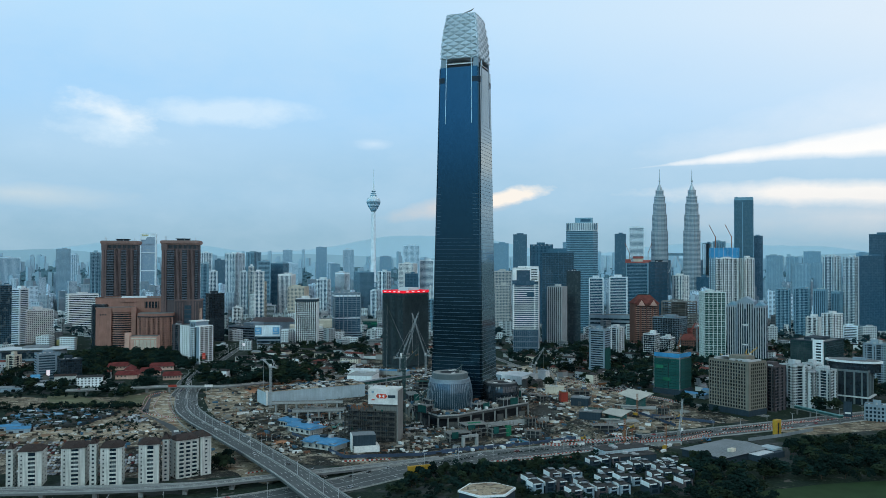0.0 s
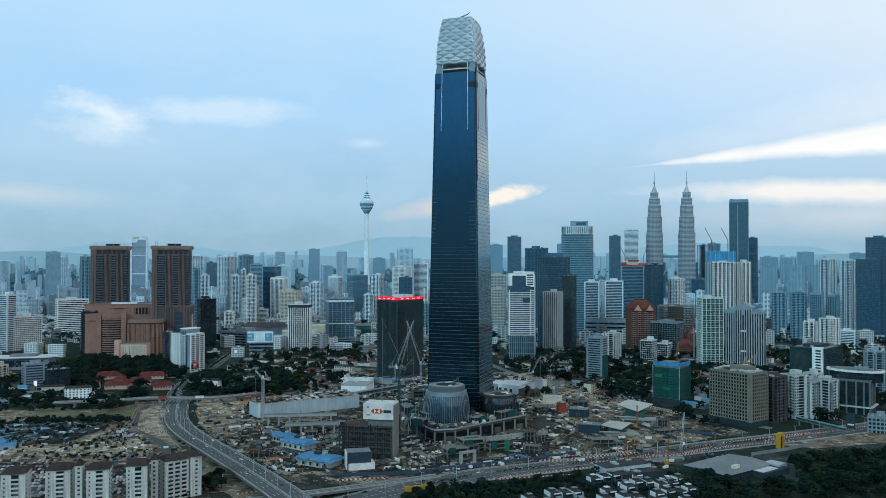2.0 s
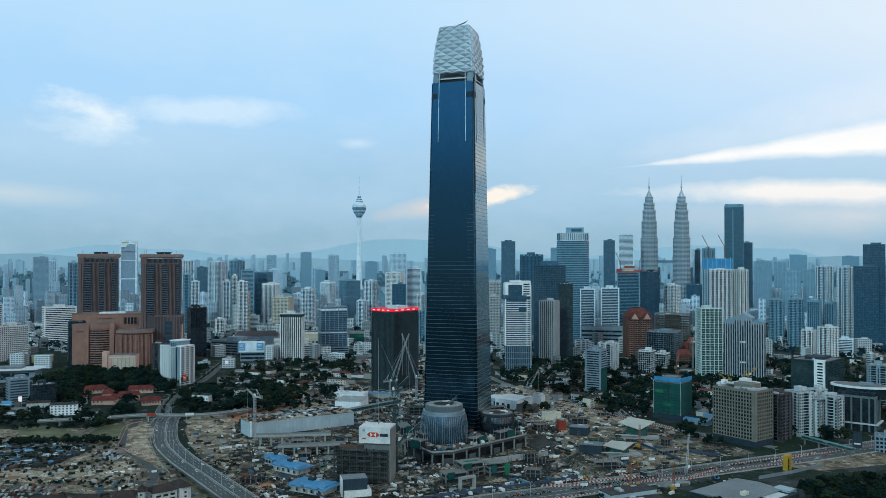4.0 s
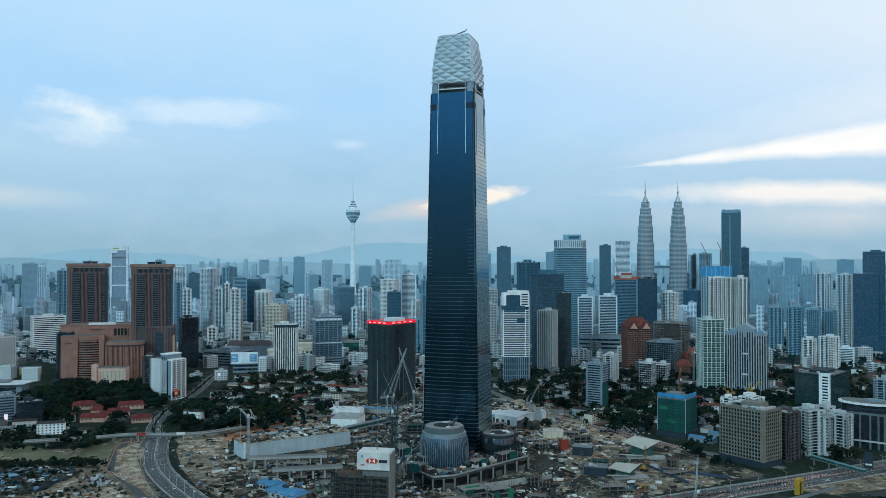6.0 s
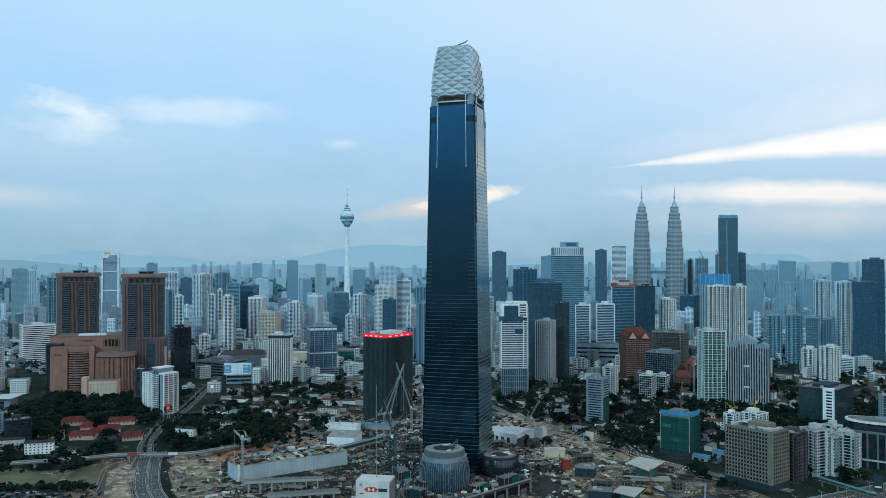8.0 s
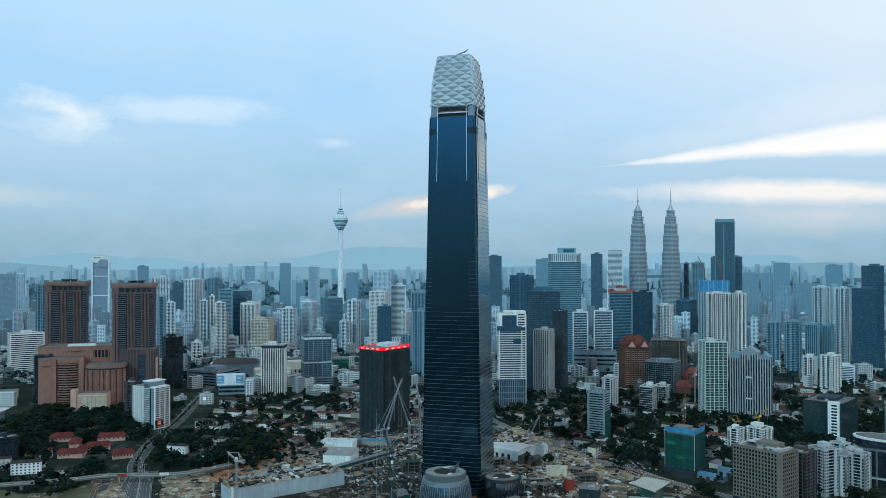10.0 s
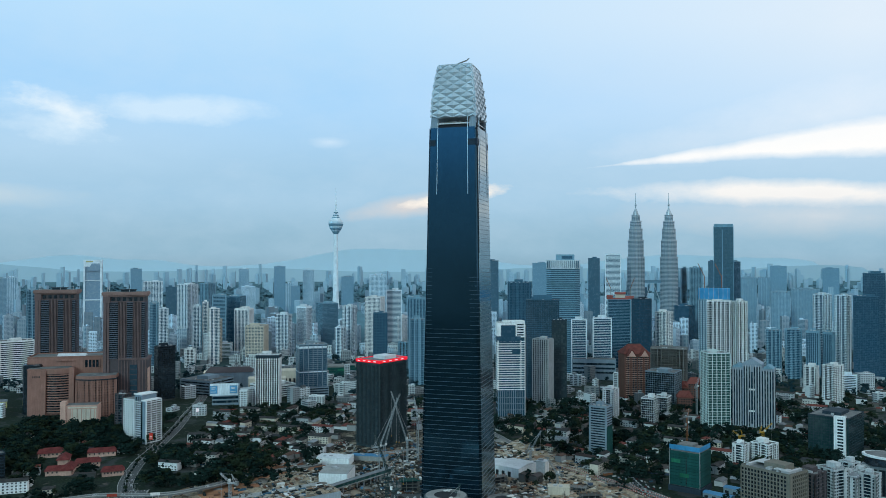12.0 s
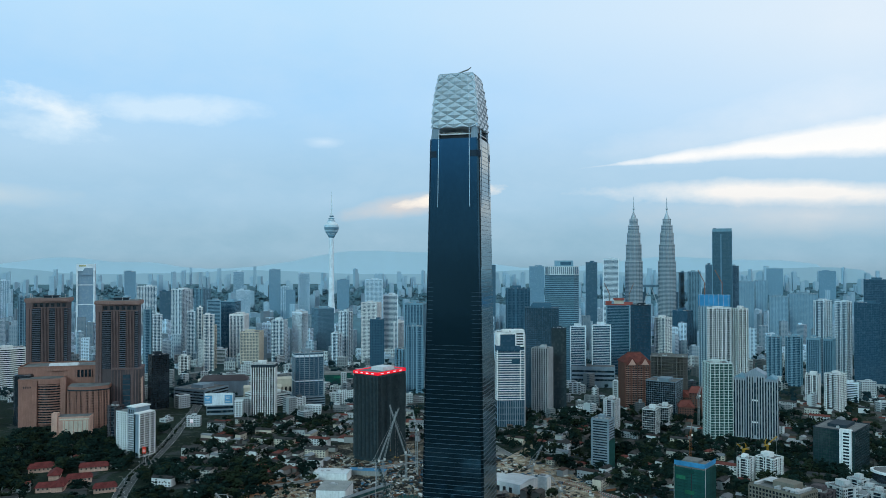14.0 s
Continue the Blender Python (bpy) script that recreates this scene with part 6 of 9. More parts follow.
def lane_marks(pts, offs, parent, dash=4.0, gap=8.0, lift=0.03):
    for off in offs:
        s = Solid()
        run = 0.0
        for a, b in zip(pts, pts[1:]):
            va, vb = Vector(a), Vector(b)
            ln = (vb - va).length
            t = (vb - va).normalized()
            r = Vector((t.y, -t.x, 0)).normalized()
            while run < ln:
                c = va + t * run + r * off
                e = va + t * min(run + dash, ln) + r * off
                k = len(s.v)
                s.v += [tuple(c - r * 0.15 + Vector((0, 0, lift))), tuple(c + r * 0.15 + Vector((0, 0, lift))), tuple(e + r * 0.15 + Vector((0, 0, lift))), tuple(e - r * 0.15 + Vector((0, 0, lift)))]
                s.f.append((k, k + 1, k + 2, k + 3))
                run += dash + gap
            run -= ln
        if s.f:
            part("lane_marking", s, PAINT, parent, kind="stuff")


ROADS = []


def road(name, label, pts, width, mat, lanes=(), solid=(), rails=(), rail_h=0.9, thick=0.3, piers=0.0, hold=True):
    pts = smooth(pts)
    body = thing(name, label, "road", 0, 0, 0, kind="structure")
    part("carriageway", ribbon(pts, width, thick), mat, body)
    lane_marks(pts, lanes, body)
    for off in solid:
        part("edge_line", ribbon(pts, 0.25, 0.02, 0.03, off), PAINT, body)
    for off in rails:
        part("crash_barrier", ribbon(pts, 0.5, rail_h, rail_h, off), CONC_PALE, body)
    if piers:
        run = 0.0
        for a, b in zip(pts, pts[1:]):
            run += (Vector(b) - Vector(a)).length
            if run > piers and a[2] > 3:
                run = 0.0
                part("deck_pier", Solid().box(a[0], a[1], 0, a[2] - thick, 3.2, 3.2), CONC_W, body)
                part("pier_head", Solid().box(a[0], a[1], a[2] - thick - 1.5, a[2] - thick, width * 0.7, 3.0, math.degrees(math.atan2(b[1] - a[1], b[0] - a[0])) + 90), CONC_W, body)
    if hold:
        ROADS.append((pts, width))
    return body, pts


CONC_PALE = wall_paint("pale_cast_concrete", (0.33, 0.345, 0.335))
_, FLY = road("flyover", "grey six-lane flyover curving over the site road", [(-338, 130, 0.3), (-331, 85, 0.5), (-300, -20, 2), (-263, -100, 5), (-213, -184, 8), (-167, -255, 8), (-129, -317, 8), (-95, -378, 8), (-50, -455, 8)],
             25, ASPHALT_P, (-7.5, -4.2, 4.2, 7.5), (-11, -1.2, 1.2, 11), (-12.3, 0, 12.3), thick=1.8, piers=34)
_, CROSS = road("highway", "wide grey dual highway with a planted median", [(-320, -400, 0.1), (-180, -372, 0.1), (-101, -324, 0.1), (-56, -286, 0.1), (13, -238, 0.1), (88, -208, 0.1), (205, -155, 0.1), (336, -101, 0.1), (466, -44, 0.1), (700, 55, 0.1), (1000, 180, 0.1)],
               34, ASPHALT_P, (-12, -8.5, 8.5, 12), (-15.5, -4.5, 4.5, 15.5), (-16.6, 16.6))
_, RAILV = road("rail_viaduct", "pale concrete rail viaduct deck with parapets", [(-560, -372, 6), (-420, -364, 6), (-315, -357, 6), (-250, -351, 6), (-200, -342, 6), (-160, -324, 5.5), (-110, -296, 4), (-60, -262, 1), (-20, -240, 0.3)],
               9, PALE_ROAD, (), (-1.2, 1.2), (-4.3, 4.3), thick=1.6, piers=28)
_, RAILW = road("service_road", "grey road alongside the rail viaduct", [(-560, -345, 2), (-420, -342, 2), (-315, -338, 2), (-250, -333, 2), (-200, -326, 2), (-160, -310, 1), (-120, -285, 0.2)],
               10, ASPHALT_P, (0,), (-4.3, 4.3), (-4.8, 4.8))
_, SLIP = road("slip_road", "grey slip road beside the flyover", [(-350, 128, 0.1), (-341, 66, 0.1), (-316, -5, 0.1), (-284, -84, 0.1), (-254, -140, 0.1)], 9, ASPHALT_P, (0,), (-4, 4), (-4.5, 4.5))
_, TEMP = road("temporary_road", "dark new asphalt site road winding through soil", [(-372, 100, 0.1), (-362, 60, 0.1), (-350, 0, 0.1), (-346, -20, 0.1), (-322, -62, 0.1), (-296, -100, 0.1), (-270, -145, 0.1), (-262, -190, 0.1)], 8, ASPHALT)
_, TSROAD = road("avenue", "tree-lined grey avenue running towards the brown towers", [(-345, 115, 0.1), (-362, 165, 0.1), (-376, 260, 0.1), (-378, 345, 0.1), (-384, 460, 0.1), (-394, 560, 0.1), (-404, 690, 0.1), (-440, 980, 0.1)], 17, ASPHALT_P, (-4, 4), (-8, 0, 8))
_, BRIDGE = road("overbridge", "pale concrete overbridge crossing above the avenue", [(-470, 60, 7), (-400, 78, 7), (-366, 92, 7), (-313, 90, 7), (-284, 97, 7), (-258, 122, 6), (-213, 178, 4), (-165, 215, 2), (-90, 270, 0.5), (40, 330, 0.3)],
                8, PALE_ROAD, (), (), (-3.8, 3.8), thick=1.6, piers=30)
_, RIGHTR = road("side_street", "pale street between the site and the low houses", [(70, 480, 0.1), (110, 330, 0.1), (160, 190, 0.1), (215, 110, 0.1), (250, 40, 0.1), (330, -60, 0.1)], 11, PALE_ROAD, (0,), (-5, 5))

# ---------------------------------------------------------------- the building site
def on_road(x, y, pad=3.0):
    for pts, w in ROADS:
        for a in pts[::2]:
            if (a[0] - x) ** 2 + (a[1] - y) ** 2 < (w / 2 + pad + 5) ** 2:
                return True
    return False


def sheet(name, label, pts, z, mat, step=0):
    s = Solid()
    s.v = [(x, y, z) for x, y in pts]
    s.f = [tuple(range(len(pts)))]
    return whole(name, s, mat, label, "ground", "structure")


sheet("site_ground", "churned brown soil of a large building site", [(-262, 60), (-240, -60), (-196, -170), (-130, -262), (-60, -268), (20, -212), (120, -168), (240, -112), (300, -82), (262, 20), (205, 105), (150, 190), (100, 330), (40, 460), (-130, 420), (-215, 330), (-250, 190)], 0.05, SITE_SOIL)
sheet("cleared_ground", "pale bare soil beside the flyover", [(-470, -190), (-420, -215), (-262, -205), (-196, -250), (-166, -290), (-205, -305), (-330, -290), (-480, -290), (-560, -230)], 0.04, SITE_SOIL)
sheet("cleared_ground", "bare sandy soil round the winding site road", [(-420, -190), (-300, -205), (-232, -180), (-262, -110), (-312, 20), (-345, 110), (-385, 100), (-400, 40), (-390, -60), (-430, -120)], 0.045, SAND)
sheet("laterite_strip", "strip of bare red laterite soil", [(-262, 118), (-215, 172), (-165, 205), (-95, 255), (-20, 300), (-20, 318), (-100, 278), (-170, 232), (-222, 196), (-268, 140)], 0.06, LATERITE)
sheet("bare_plot", "pale sandy building plot", [(-470, -40), (-400, -50), (-372, 20), (-385, 60), (-440, 50), (-480, 10)], 0.05, SAND)
sheet("bare_plot", "pale sandy building plot", [(-560, 0), (-480, -20), (-470, 40), (-540, 60)], 0.05, SAND)
sheet("bare_plot", "fenced plot of pale dug soil", [(225, 175), (275, 150), (300, 185), (248, 212)], 0.06, SOIL)
sheet("bare_plot", "dusty plot beside the highway", [(330, -150), (420, -125), (470, -75), (455, -62), (380, -100), (300, -130)], 0.05, SAND)
for pts in ([(-214, -190), (-170, -258), (-140, -300), (-160, -306), (-200, -262), (-232, -205)], [(-205, 70), (-150, 105), (-120, 120), (-140, 160), (-190, 150), (-225, 110)], [(-250, 30), (-238, 10), (-140, 70), (-150, 90)], [(60, 120), (130, 60), (180, 20), (195, 40), (150, 120), (95, 210), (60, 200)],
            [(100, -30), (150, -60), (175, -40), (140, 0), (105, 10)], [(-20, 110), (40, 120), (30, 190), (-30, 180)], [(170, -130), (230, -120), (255, -100), (200, -70), (165, -95)]):
    sheet("bare_plot", "trampled pale sandy soil of the site", pts, 0.07, SAND)
sheet("bare_plot", "bare dug soil beside the flyover ramp", [(-312, 118), (-262, 118), (-240, 20), (-225, -60), (-205, -140), (-238, -100), (-268, -40), (-298, 40)], 0.065, SAND)
for pts in ([(-316, 95), (-286, 140), (-228, 198), (-189, 255), (-153, 254), (-142, 159), (-234, 125), (-253, 92), (-235, 4), (-287, 39)], [(79, 321), (123, 241), (152, 174), (189, 133), (216, 70), (183, 53), (148, 83), (108, 75), (96, 149), (65, 173)], [(128, 55), (183, 53), (168, -37), (129, -78), (118, -35)]):
    sheet("bare_plot", "bright trampled sand of the building site", pts, 0.16, PALE_SAND)
sheet("earth_bank", "churned brown earth bank beside the flyover", [(-243, -164), (-238, -147), (-200, -197), (-161, -260), (-139, -306), (-149, -318), (-170, -300), (-194, -256), (-221, -218)], 0.180, SAND)
sheet("bare_plot", "pale sand round the winding site road", [(-363, 47), (-351, 75), (-318, 21), (-284, -72), (-251, -140), (-292, -101), (-329, -57)], 0.192, PALE_SAND)
sheet("site_track", "broad pale sandy track across the yards", [(-446, -128), (-419, -118), (-372, -135), (-337, -128), (-317, -101), (-296, -114), (-290, -152), (-321, -167), (-361, -172), (-401, -163), (-420, -176)], 0.204, PALE_SAND)
sheet("bare_plot", "pale trampled sand beside the skyscraper", [(82, 291), (157, 407), (170, 246), (187, 122), (205, 62), (154, 37), (109, 66), (79, 142)], 0.216, PALE_SAND)
sheet("laterite_strip", "strip of red earth behind the station box", [(-248, 156), (-225, 224), (-170, 260), (-137, 232), (-173, 169), (-214, 123), (-251, 81), (-268, 110)], 0.228, LATERITE)
sheet("bare_plot", "dug brown earth round the pavilions", [(135, 38), (173, 63), (191, 36), (166, -35), (129, -74), (105, -132), (90, -131), (111, -54)], 0.240, SAND)
sheet("bare_plot", "trampled earth behind the hoarding", [(175, -66), (225, -15), (243, -49), (230, -98), (192, -115), (167, -113)], 0.252, SAND)
sheet("bare_plot", "pale sand behind the station box", [(-220, 155), (-164, 211), (-140, 185), (-154, 121), (-187, 79), (-220, 53)], 0.264, PALE_SAND)
sheet("golf_green", "smooth mown golf course grass", [(150, -420), (420, -420), (420, -318), (330, -303), (262, -316), (190, -340)], 0.05, GRASS)

SCRAP_STEEL = material("weathered_scaffold_steel", (0.11, 0.115, 0.11), rough=0.6, metal=0.3)
DRY = material("dry_pale_grass", (0.135, 0.14, 0.085), rough=0.95, vary=0.4, grain=0.08, each=0)
TEAL_ROOF = material("teal_metal_roof", (0.10, 0.25, 0.26), rough=0.5)
BARRIER_R = material("faded_red_plastic", (0.30, 0.05, 0.035), rough=0.6)
BARRIER_W = material("dusty_white_plastic", (0.52, 0.52, 0.49), rough=0.6)
DRUM_RIB = material("silver_facade_rib", (0.24, 0.31, 0.36), rough=0.4, metal=0.4)


def drum(x, y, z, r, h, ribs, mat, label):
    body = thing("drum_pavilion", label, "pavilion", x, y, z)
    claim(x, y, 2 * r, 2 * r)

    def bulge(t):
        return r * (0.90 + 0.13 * math.sin(math.pi * (0.15 + 0.75 * t)))
    part("glazing", Solid().lathe([(bulge(k / 8) - 0.8, h * 0.9 * k / 8) for k in range(9)], 40), GLASS_BLUE if ribs > 50 else GLASS_BLACK, body)
    for k in range(ribs):
        a = 2 * math.pi * k / ribs
        s = Solid()
        for j in range(7):
            t = j / 7
            s.beam((bulge(t) * math.cos(a), bulge(t) * math.sin(a), h * 0.9 * t), (bulge(t + 1 / 7) * math.cos(a), bulge(t + 1 / 7) * math.sin(a), h * 0.9 * (t + 1 / 7)), 0.15)
        part("rib", s, mat, body)
    part("rim", Solid().lathe([(bulge(1) - 1.2, h * 0.86), (bulge(1) - 0.4, h * 0.88), (bulge(1) - 0.6, h), (bulge(1) - 2.0, h + 0.3)], 40), mat, body)
    part("roof", Solid().lathe([(bulge(1) - 2.0, h - 0.6), (bulge(1) - 2.2, h + 0.35)], 40), CONC_PALE if ribs > 50 else GRAVEL, body)
    if ribs > 50:
        part("upper_drum", Solid().lathe([(bulge(1) - 2.4, h * 0.95), (bulge(1) - 2.6, h + 5.2), (bulge(1) - 3.2, h + 5.8)], 40), OVAL_W, body)
        part("upper_roof", Solid().lathe([(bulge(1) - 3.4, h + 5.6), (bulge(1) - 4.0, h + 6.0)], 40), CONC_PALE, body)
        h = h + 5.6
    # The well is a flat dark disc, its inner shade painted.
    part("roof_well", Solid().lathe([(r * 0.46, h + 0.4), (0.1, h + 0.42)], 28), DARK_VOID, body)
    for k in range(5):
        a = rnd.uniform(0, 6.28)
        part("roof_opening", Solid().box(0.5 * r * math.cos(a), 0.5 * r * math.sin(a), h + 0.3, h + rnd.uniform(0.8, 1.6), rnd.uniform(3, 7), rnd.uniform(2, 4), rnd.uniform(0, 90)), rnd.choice((WHITE_P, STEEL, CONC_W)), body)


drum(-9.5, -69, 12, 23, 30, 64, DRUM_RIB, "barrel-shaped pavilion ringed by upright silver ribs")
drum(48, -28, 12, 19, 19, 40, DARK_VOID, "low dark drum pavilion beside the skyscraper")


# Deck in a dark, strongly mottled base colour.
PODIUM_DECK = material("dark_mottled_deck", (0.06, 0.066, 0.066), rough=0.7, vary=0.6, grain=0.12)


def podium_deck():
    body = thing("podium", "raised concrete podium round the skyscraper with open bays", "podium", 0, 0)
    edge = [(-61, -27), (-48, -80), (-22, -124), (-2, -119), (24, -95), (75, -50), (84, 40), (-58, 60)]
    claim(0, -20, 130, 150)
    part("deck", Solid().prism(edge, 9.6, 12), PODIUM_DECK, body)
    # Near-black core stands in for the shade behind the columns.
    part("core", Solid().prism([(x * 0.9, (y + 25) * 0.9 - 25) for x, y in edge], 0, 10.4), DARK_VOID, body)
    for (x0, y0), (x1, y1) in zip(edge, edge[1:]):
        n = max(2, int(math.hypot(x1 - x0, y1 - y0) / 14))
        for k in range(n):
            part("column", Solid().box(x0 + (x1 - x0) * k / n * 0.99, y0 + (y1 - y0) * k / n * 0.99, 0, 10.4, 1.6, 1.6), CONC_W, body)
            if k % 2:
                part("bay_panel", Solid().box(x0 + (x1 - x0) * (k + 0.5) / n * 0.97, y0 + (y1 - y0) * (k + 0.5) / n * 0.97, 0, 5 + k % 3, 9, 0.6, math.degrees(math.atan2(y1 - y0, x1 - x0))), DECK, body)
    for (x0, y0), (x1, y1) in zip(edge[1:5], edge[2:6]):
        ang = math.degrees(math.atan2(y1 - y0, x1 - x0))
        part("parapet", Solid().box((x0 + x1) / 2, (y0 + y1) / 2, 12, 13.4, math.hypot(x1 - x0, y1 - y0), 0.5, ang), CONC_PALE, body)
    for k in range(5):
        part("walkway_step", Solid().box(-30 + 5 * k, -96 - 3 * k, 12, 12.6 + 0.5 * k, 14, 2, -35), CONC_W, body)
    w = thing("retaining_wall", "long pale concrete retaining wall", "wall", 0, 0)
    part("wall_run", Solid().box(45, -112, 0, 5.5, 58, 1.2, 26), CONC_PALE, w)
    part("wall_return", Solid().box(80, -92, 0, 4, 26, 1.2, 24), CONC_PALE, w)


podium_deck()
rp = random.Random(41)
s = Solid()
for k in range(1500):
    x, y = rp.uniform(-58, 82), rp.uniform(-122, 45)
    if (x + 9.5) ** 2 + (y + 69) ** 2 < 24 ** 2 or (x - 48) ** 2 + (y + 28) ** 2 < 20 ** 2 or max(abs(x - 8.5), abs(y - 4)) < 40 or y < -118 + 0.9 * max(x + 6, 0) or y < -80 - 1.55 * (x + 50):
        continue
    big = rp.random() ** 3
    s.box(x, y, 12, 12.2 + rp.uniform(0.1, 1.2) + 2.0 * big, 0.8 + 6 * big + rp.uniform(0, 2), 0.4 + 2.4 * big + rp.uniform(0, 0.5), rp.choice((-35, 55, 22, 112, rp.uniform(0, 180))))
whole("podium_clutter", s, DEBRIS, "formwork, bars and stores lying over the podium deck", "debris", "stuff")
for x, y, w, d, h, t in ((-38, -98, 20, 12, 7, -35), (-30, -78, 9, 16, 9, 30), (22, -84, 18, 9, 6, 42), (52, -60, 22, 10, 7, 40), (66, -8, 12, 22, 8, -4), (-50, -40, 12, 24, 9, 14)):
    c = thing("scaffold_stage", "low scaffolded stage with netting on the podium", "scaffolding", x, y, 12, t, "scaffold stages")
    part("platform", Solid().box(0, 0, h - 0.5, h, w, d), CONC_W, c)
    # Dark box paints the shade under the platform.
    part("dark_core", Solid().box(0, 0, 0, h - 0.6, w * 0.8, d * 0.75), DARK_VOID, c)
    part("net", Solid().box(w * 0.2, -d / 2 - 0.2, 0.5, h + 0.8, w * 0.5, 0.2), NET, c, "green netting")
    for u in range(5):
        for v in (-1, 1):
            part("standard", Solid().box((u / 4 - 0.5) * w, v * d / 2, 0, h + 1.5, 0.25, 0.25), STEEL, c)


# Frame concrete in a dark tone with upright streaks.
DARK_FRAME = material("dark_streaked_frame_concrete", (0.075, 0.075, 0.07), rough=0.85, vary=0.5, grain=0.4, streak=0.4)


def banner_frame():
    """The concrete frame with a white banner round its head."""
    body = thing("concrete_frame_block", "unfinished concrete frame under a white wrapped banner storey", "building", -82.4, -165.8, 0, -12.2)
    claim(-82, -166, 54, 30)
    w, d = 49.5, 22.4
    r0 = random.Random(8)
    me = Solid().box(0, 0, -0.4, 0, w, d).mesh("floor_slab", DARK_FRAME)
    for k in range(1, 7):
        part("floor_slab", me, DARK_FRAME, body, at=(0, 0, 4.5 * k))
    # Near-black filling paints the shade within the open floors.
    part("core", Solid().box(0, 1, 0, 26.4, w - 5, d - 6), DARK_VOID, body)
    col = Solid().box(0, 0, 0, 27.5, 0.9, 0.9).mesh("column", DARK_FRAME)
    for i in range(8):
        for y in (-d / 2 + 1, d / 2 - 1):
            part("column", col, CONC_W, body, at=(-w / 2 + 1 + i * (w - 2) / 7, y, 0))
    for k in range(7):
        part("edge_guard", Solid().box(0, -d / 2, 4.5 * k + 0.7, 4.5 * k + 0.9, w, 0.12), SCRAP_STEEL, body)
        for j in range(5):
            u0 = r0.uniform(-0.45, 0.42) * w
            part("hung_sheet", Solid().box(u0, -d / 2 - 0.25, 4.5 * k + 0.3, 4.5 * k + r0.uniform(1.2, 3.6), r0.uniform(1.2, 4.5), 0.15), r0.choice((DECK, DARK_VOID, DARK_W, DARK_W, PIT, NET)), body)
    part("lift_wall", Solid().box(13, 2.5, 0, 38, 23, 15), CONC_W, body)
    part("stair_shaft", Solid().box(25.5, 0, 0, 46, 1.6, 18), CONC_W, body)
    ban = part("banner", Solid().box(12, 0, 33.5, 47.5, 27.5, 20), WHITE_P, body, "white wrapped banner")
    bx, bz, fy = 11.0, 41.0, -10.35
    part("banner_emblem", Solid().prism([(bx - 3.6, fy), (bx + 3.6, fy), (bx + 3.6, fy + 0.2), (bx - 3.6, fy + 0.2)], bz - 2.0, bz + 2.0), RED_P, ban, "red block emblem")
    for sx_ in (-1, 1):
        t = Solid()
        t.v = [(bx + sx_ * 3.6, fy, bz - 2), (bx + sx_ * 5.6, fy, bz), (bx + sx_ * 3.6, fy, bz + 2), (bx + sx_ * 3.6, fy + 0.2, bz - 2), (bx + sx_ * 5.6, fy + 0.2, bz), (bx + sx_ * 3.6, fy + 0.2, bz + 2)]
        t.f = [(0, 1, 2), (5, 4, 3), (0, 3, 4, 1), (1, 4, 5, 2)]
        part("emblem_point", t, RED_P, ban)
        t = Solid()
        t.v = [(bx + sx_ * 0.3, fy - 0.05, bz), (bx + sx_ * 2.6, fy - 0.05, bz - 1.9), (bx + sx_ * 2.6, fy - 0.05, bz + 1.9), (bx + sx_ * 0.3, fy, bz), (bx + sx_ * 2.6, fy, bz - 1.9), (bx + sx_ * 2.6, fy, bz + 1.9)]
        t.f = [(0, 1, 2), (5, 4, 3), (1, 4, 5, 2)]
        part("emblem_notch", t, WHITE_P, ban)
    part("name_bar", Solid().box(20.5, fy, bz - 1.4, bz + 1.2, 7.0, 0.2), DARK_W, ban)
    part("small_bar", Solid().box(3.0, fy, bz - 4, bz - 3, 3.0, 0.2), RED_P, ban)
    part("round_badge", Solid().box(2.6, fy, bz + 2.5, bz + 4.5, 2.2, 0.2), BLUE_W, ban)
    bars = Solid()
    for k in range(90):
        bars.box(r0.uniform(-0.48, 0.1) * w, r0.uniform(-0.45, 0.45) * d, 27, 27 + r0.uniform(1, 3.4), 0.22, 0.22)
    part("rebar", bars, RUST, body, kind="stuff")

    poles = Solid()
    for k in range(26):
        u = -w / 2 - 1 + k * (w + 2) / 25
        poles.box(u, -d / 2 - 1.4, 0, 27 + r0.uniform(-3, 5), 0.16, 0.16)
    for k in range(10):
        poles.box(0, -d / 2 - 1.4, 2.6 * k + 1.5, 2.6 * k + 1.62, w + 2, 0.14)
    part("scaffolding", poles, SCRAP_STEEL, body, kind="stuff")

banner_frame()


def hall(name, label, x, y, w, d, h, turn, wall, roof, rise_=2.0, category="shed"):
    body = thing(name, label, category, x, y, 0, turn)
    claim(x, y, w, d)
    part("wall", Solid().box(0, 0, 0, h, w, d), wall, body)
    part("roof", Solid().gable(0, 0, h, w, d, rise_, 0.6), roof, body)
    for k in range(max(2, int(w / 9))):
        # Openings are dark plates with the inner shade in their colour.
        part("bay_opening", Solid().box(-w / 2 + 4 + k * 8.5, -d / 2 - 0.05, 0.2, h * 0.55, 4.0, 0.4), DARK_VOID, body)
    return body


for x, y, w, d, h in ((-300, 800, 70, 30, 26), (-270, 850, 60, 26, 34), (-420, 905, 50, 26, 24)):
    hall("cream_hall", "low cream-walled hall under a tan roof", x, y, w, d, h, 6, CREAM_W, CREAM_W, 3.0, "building")


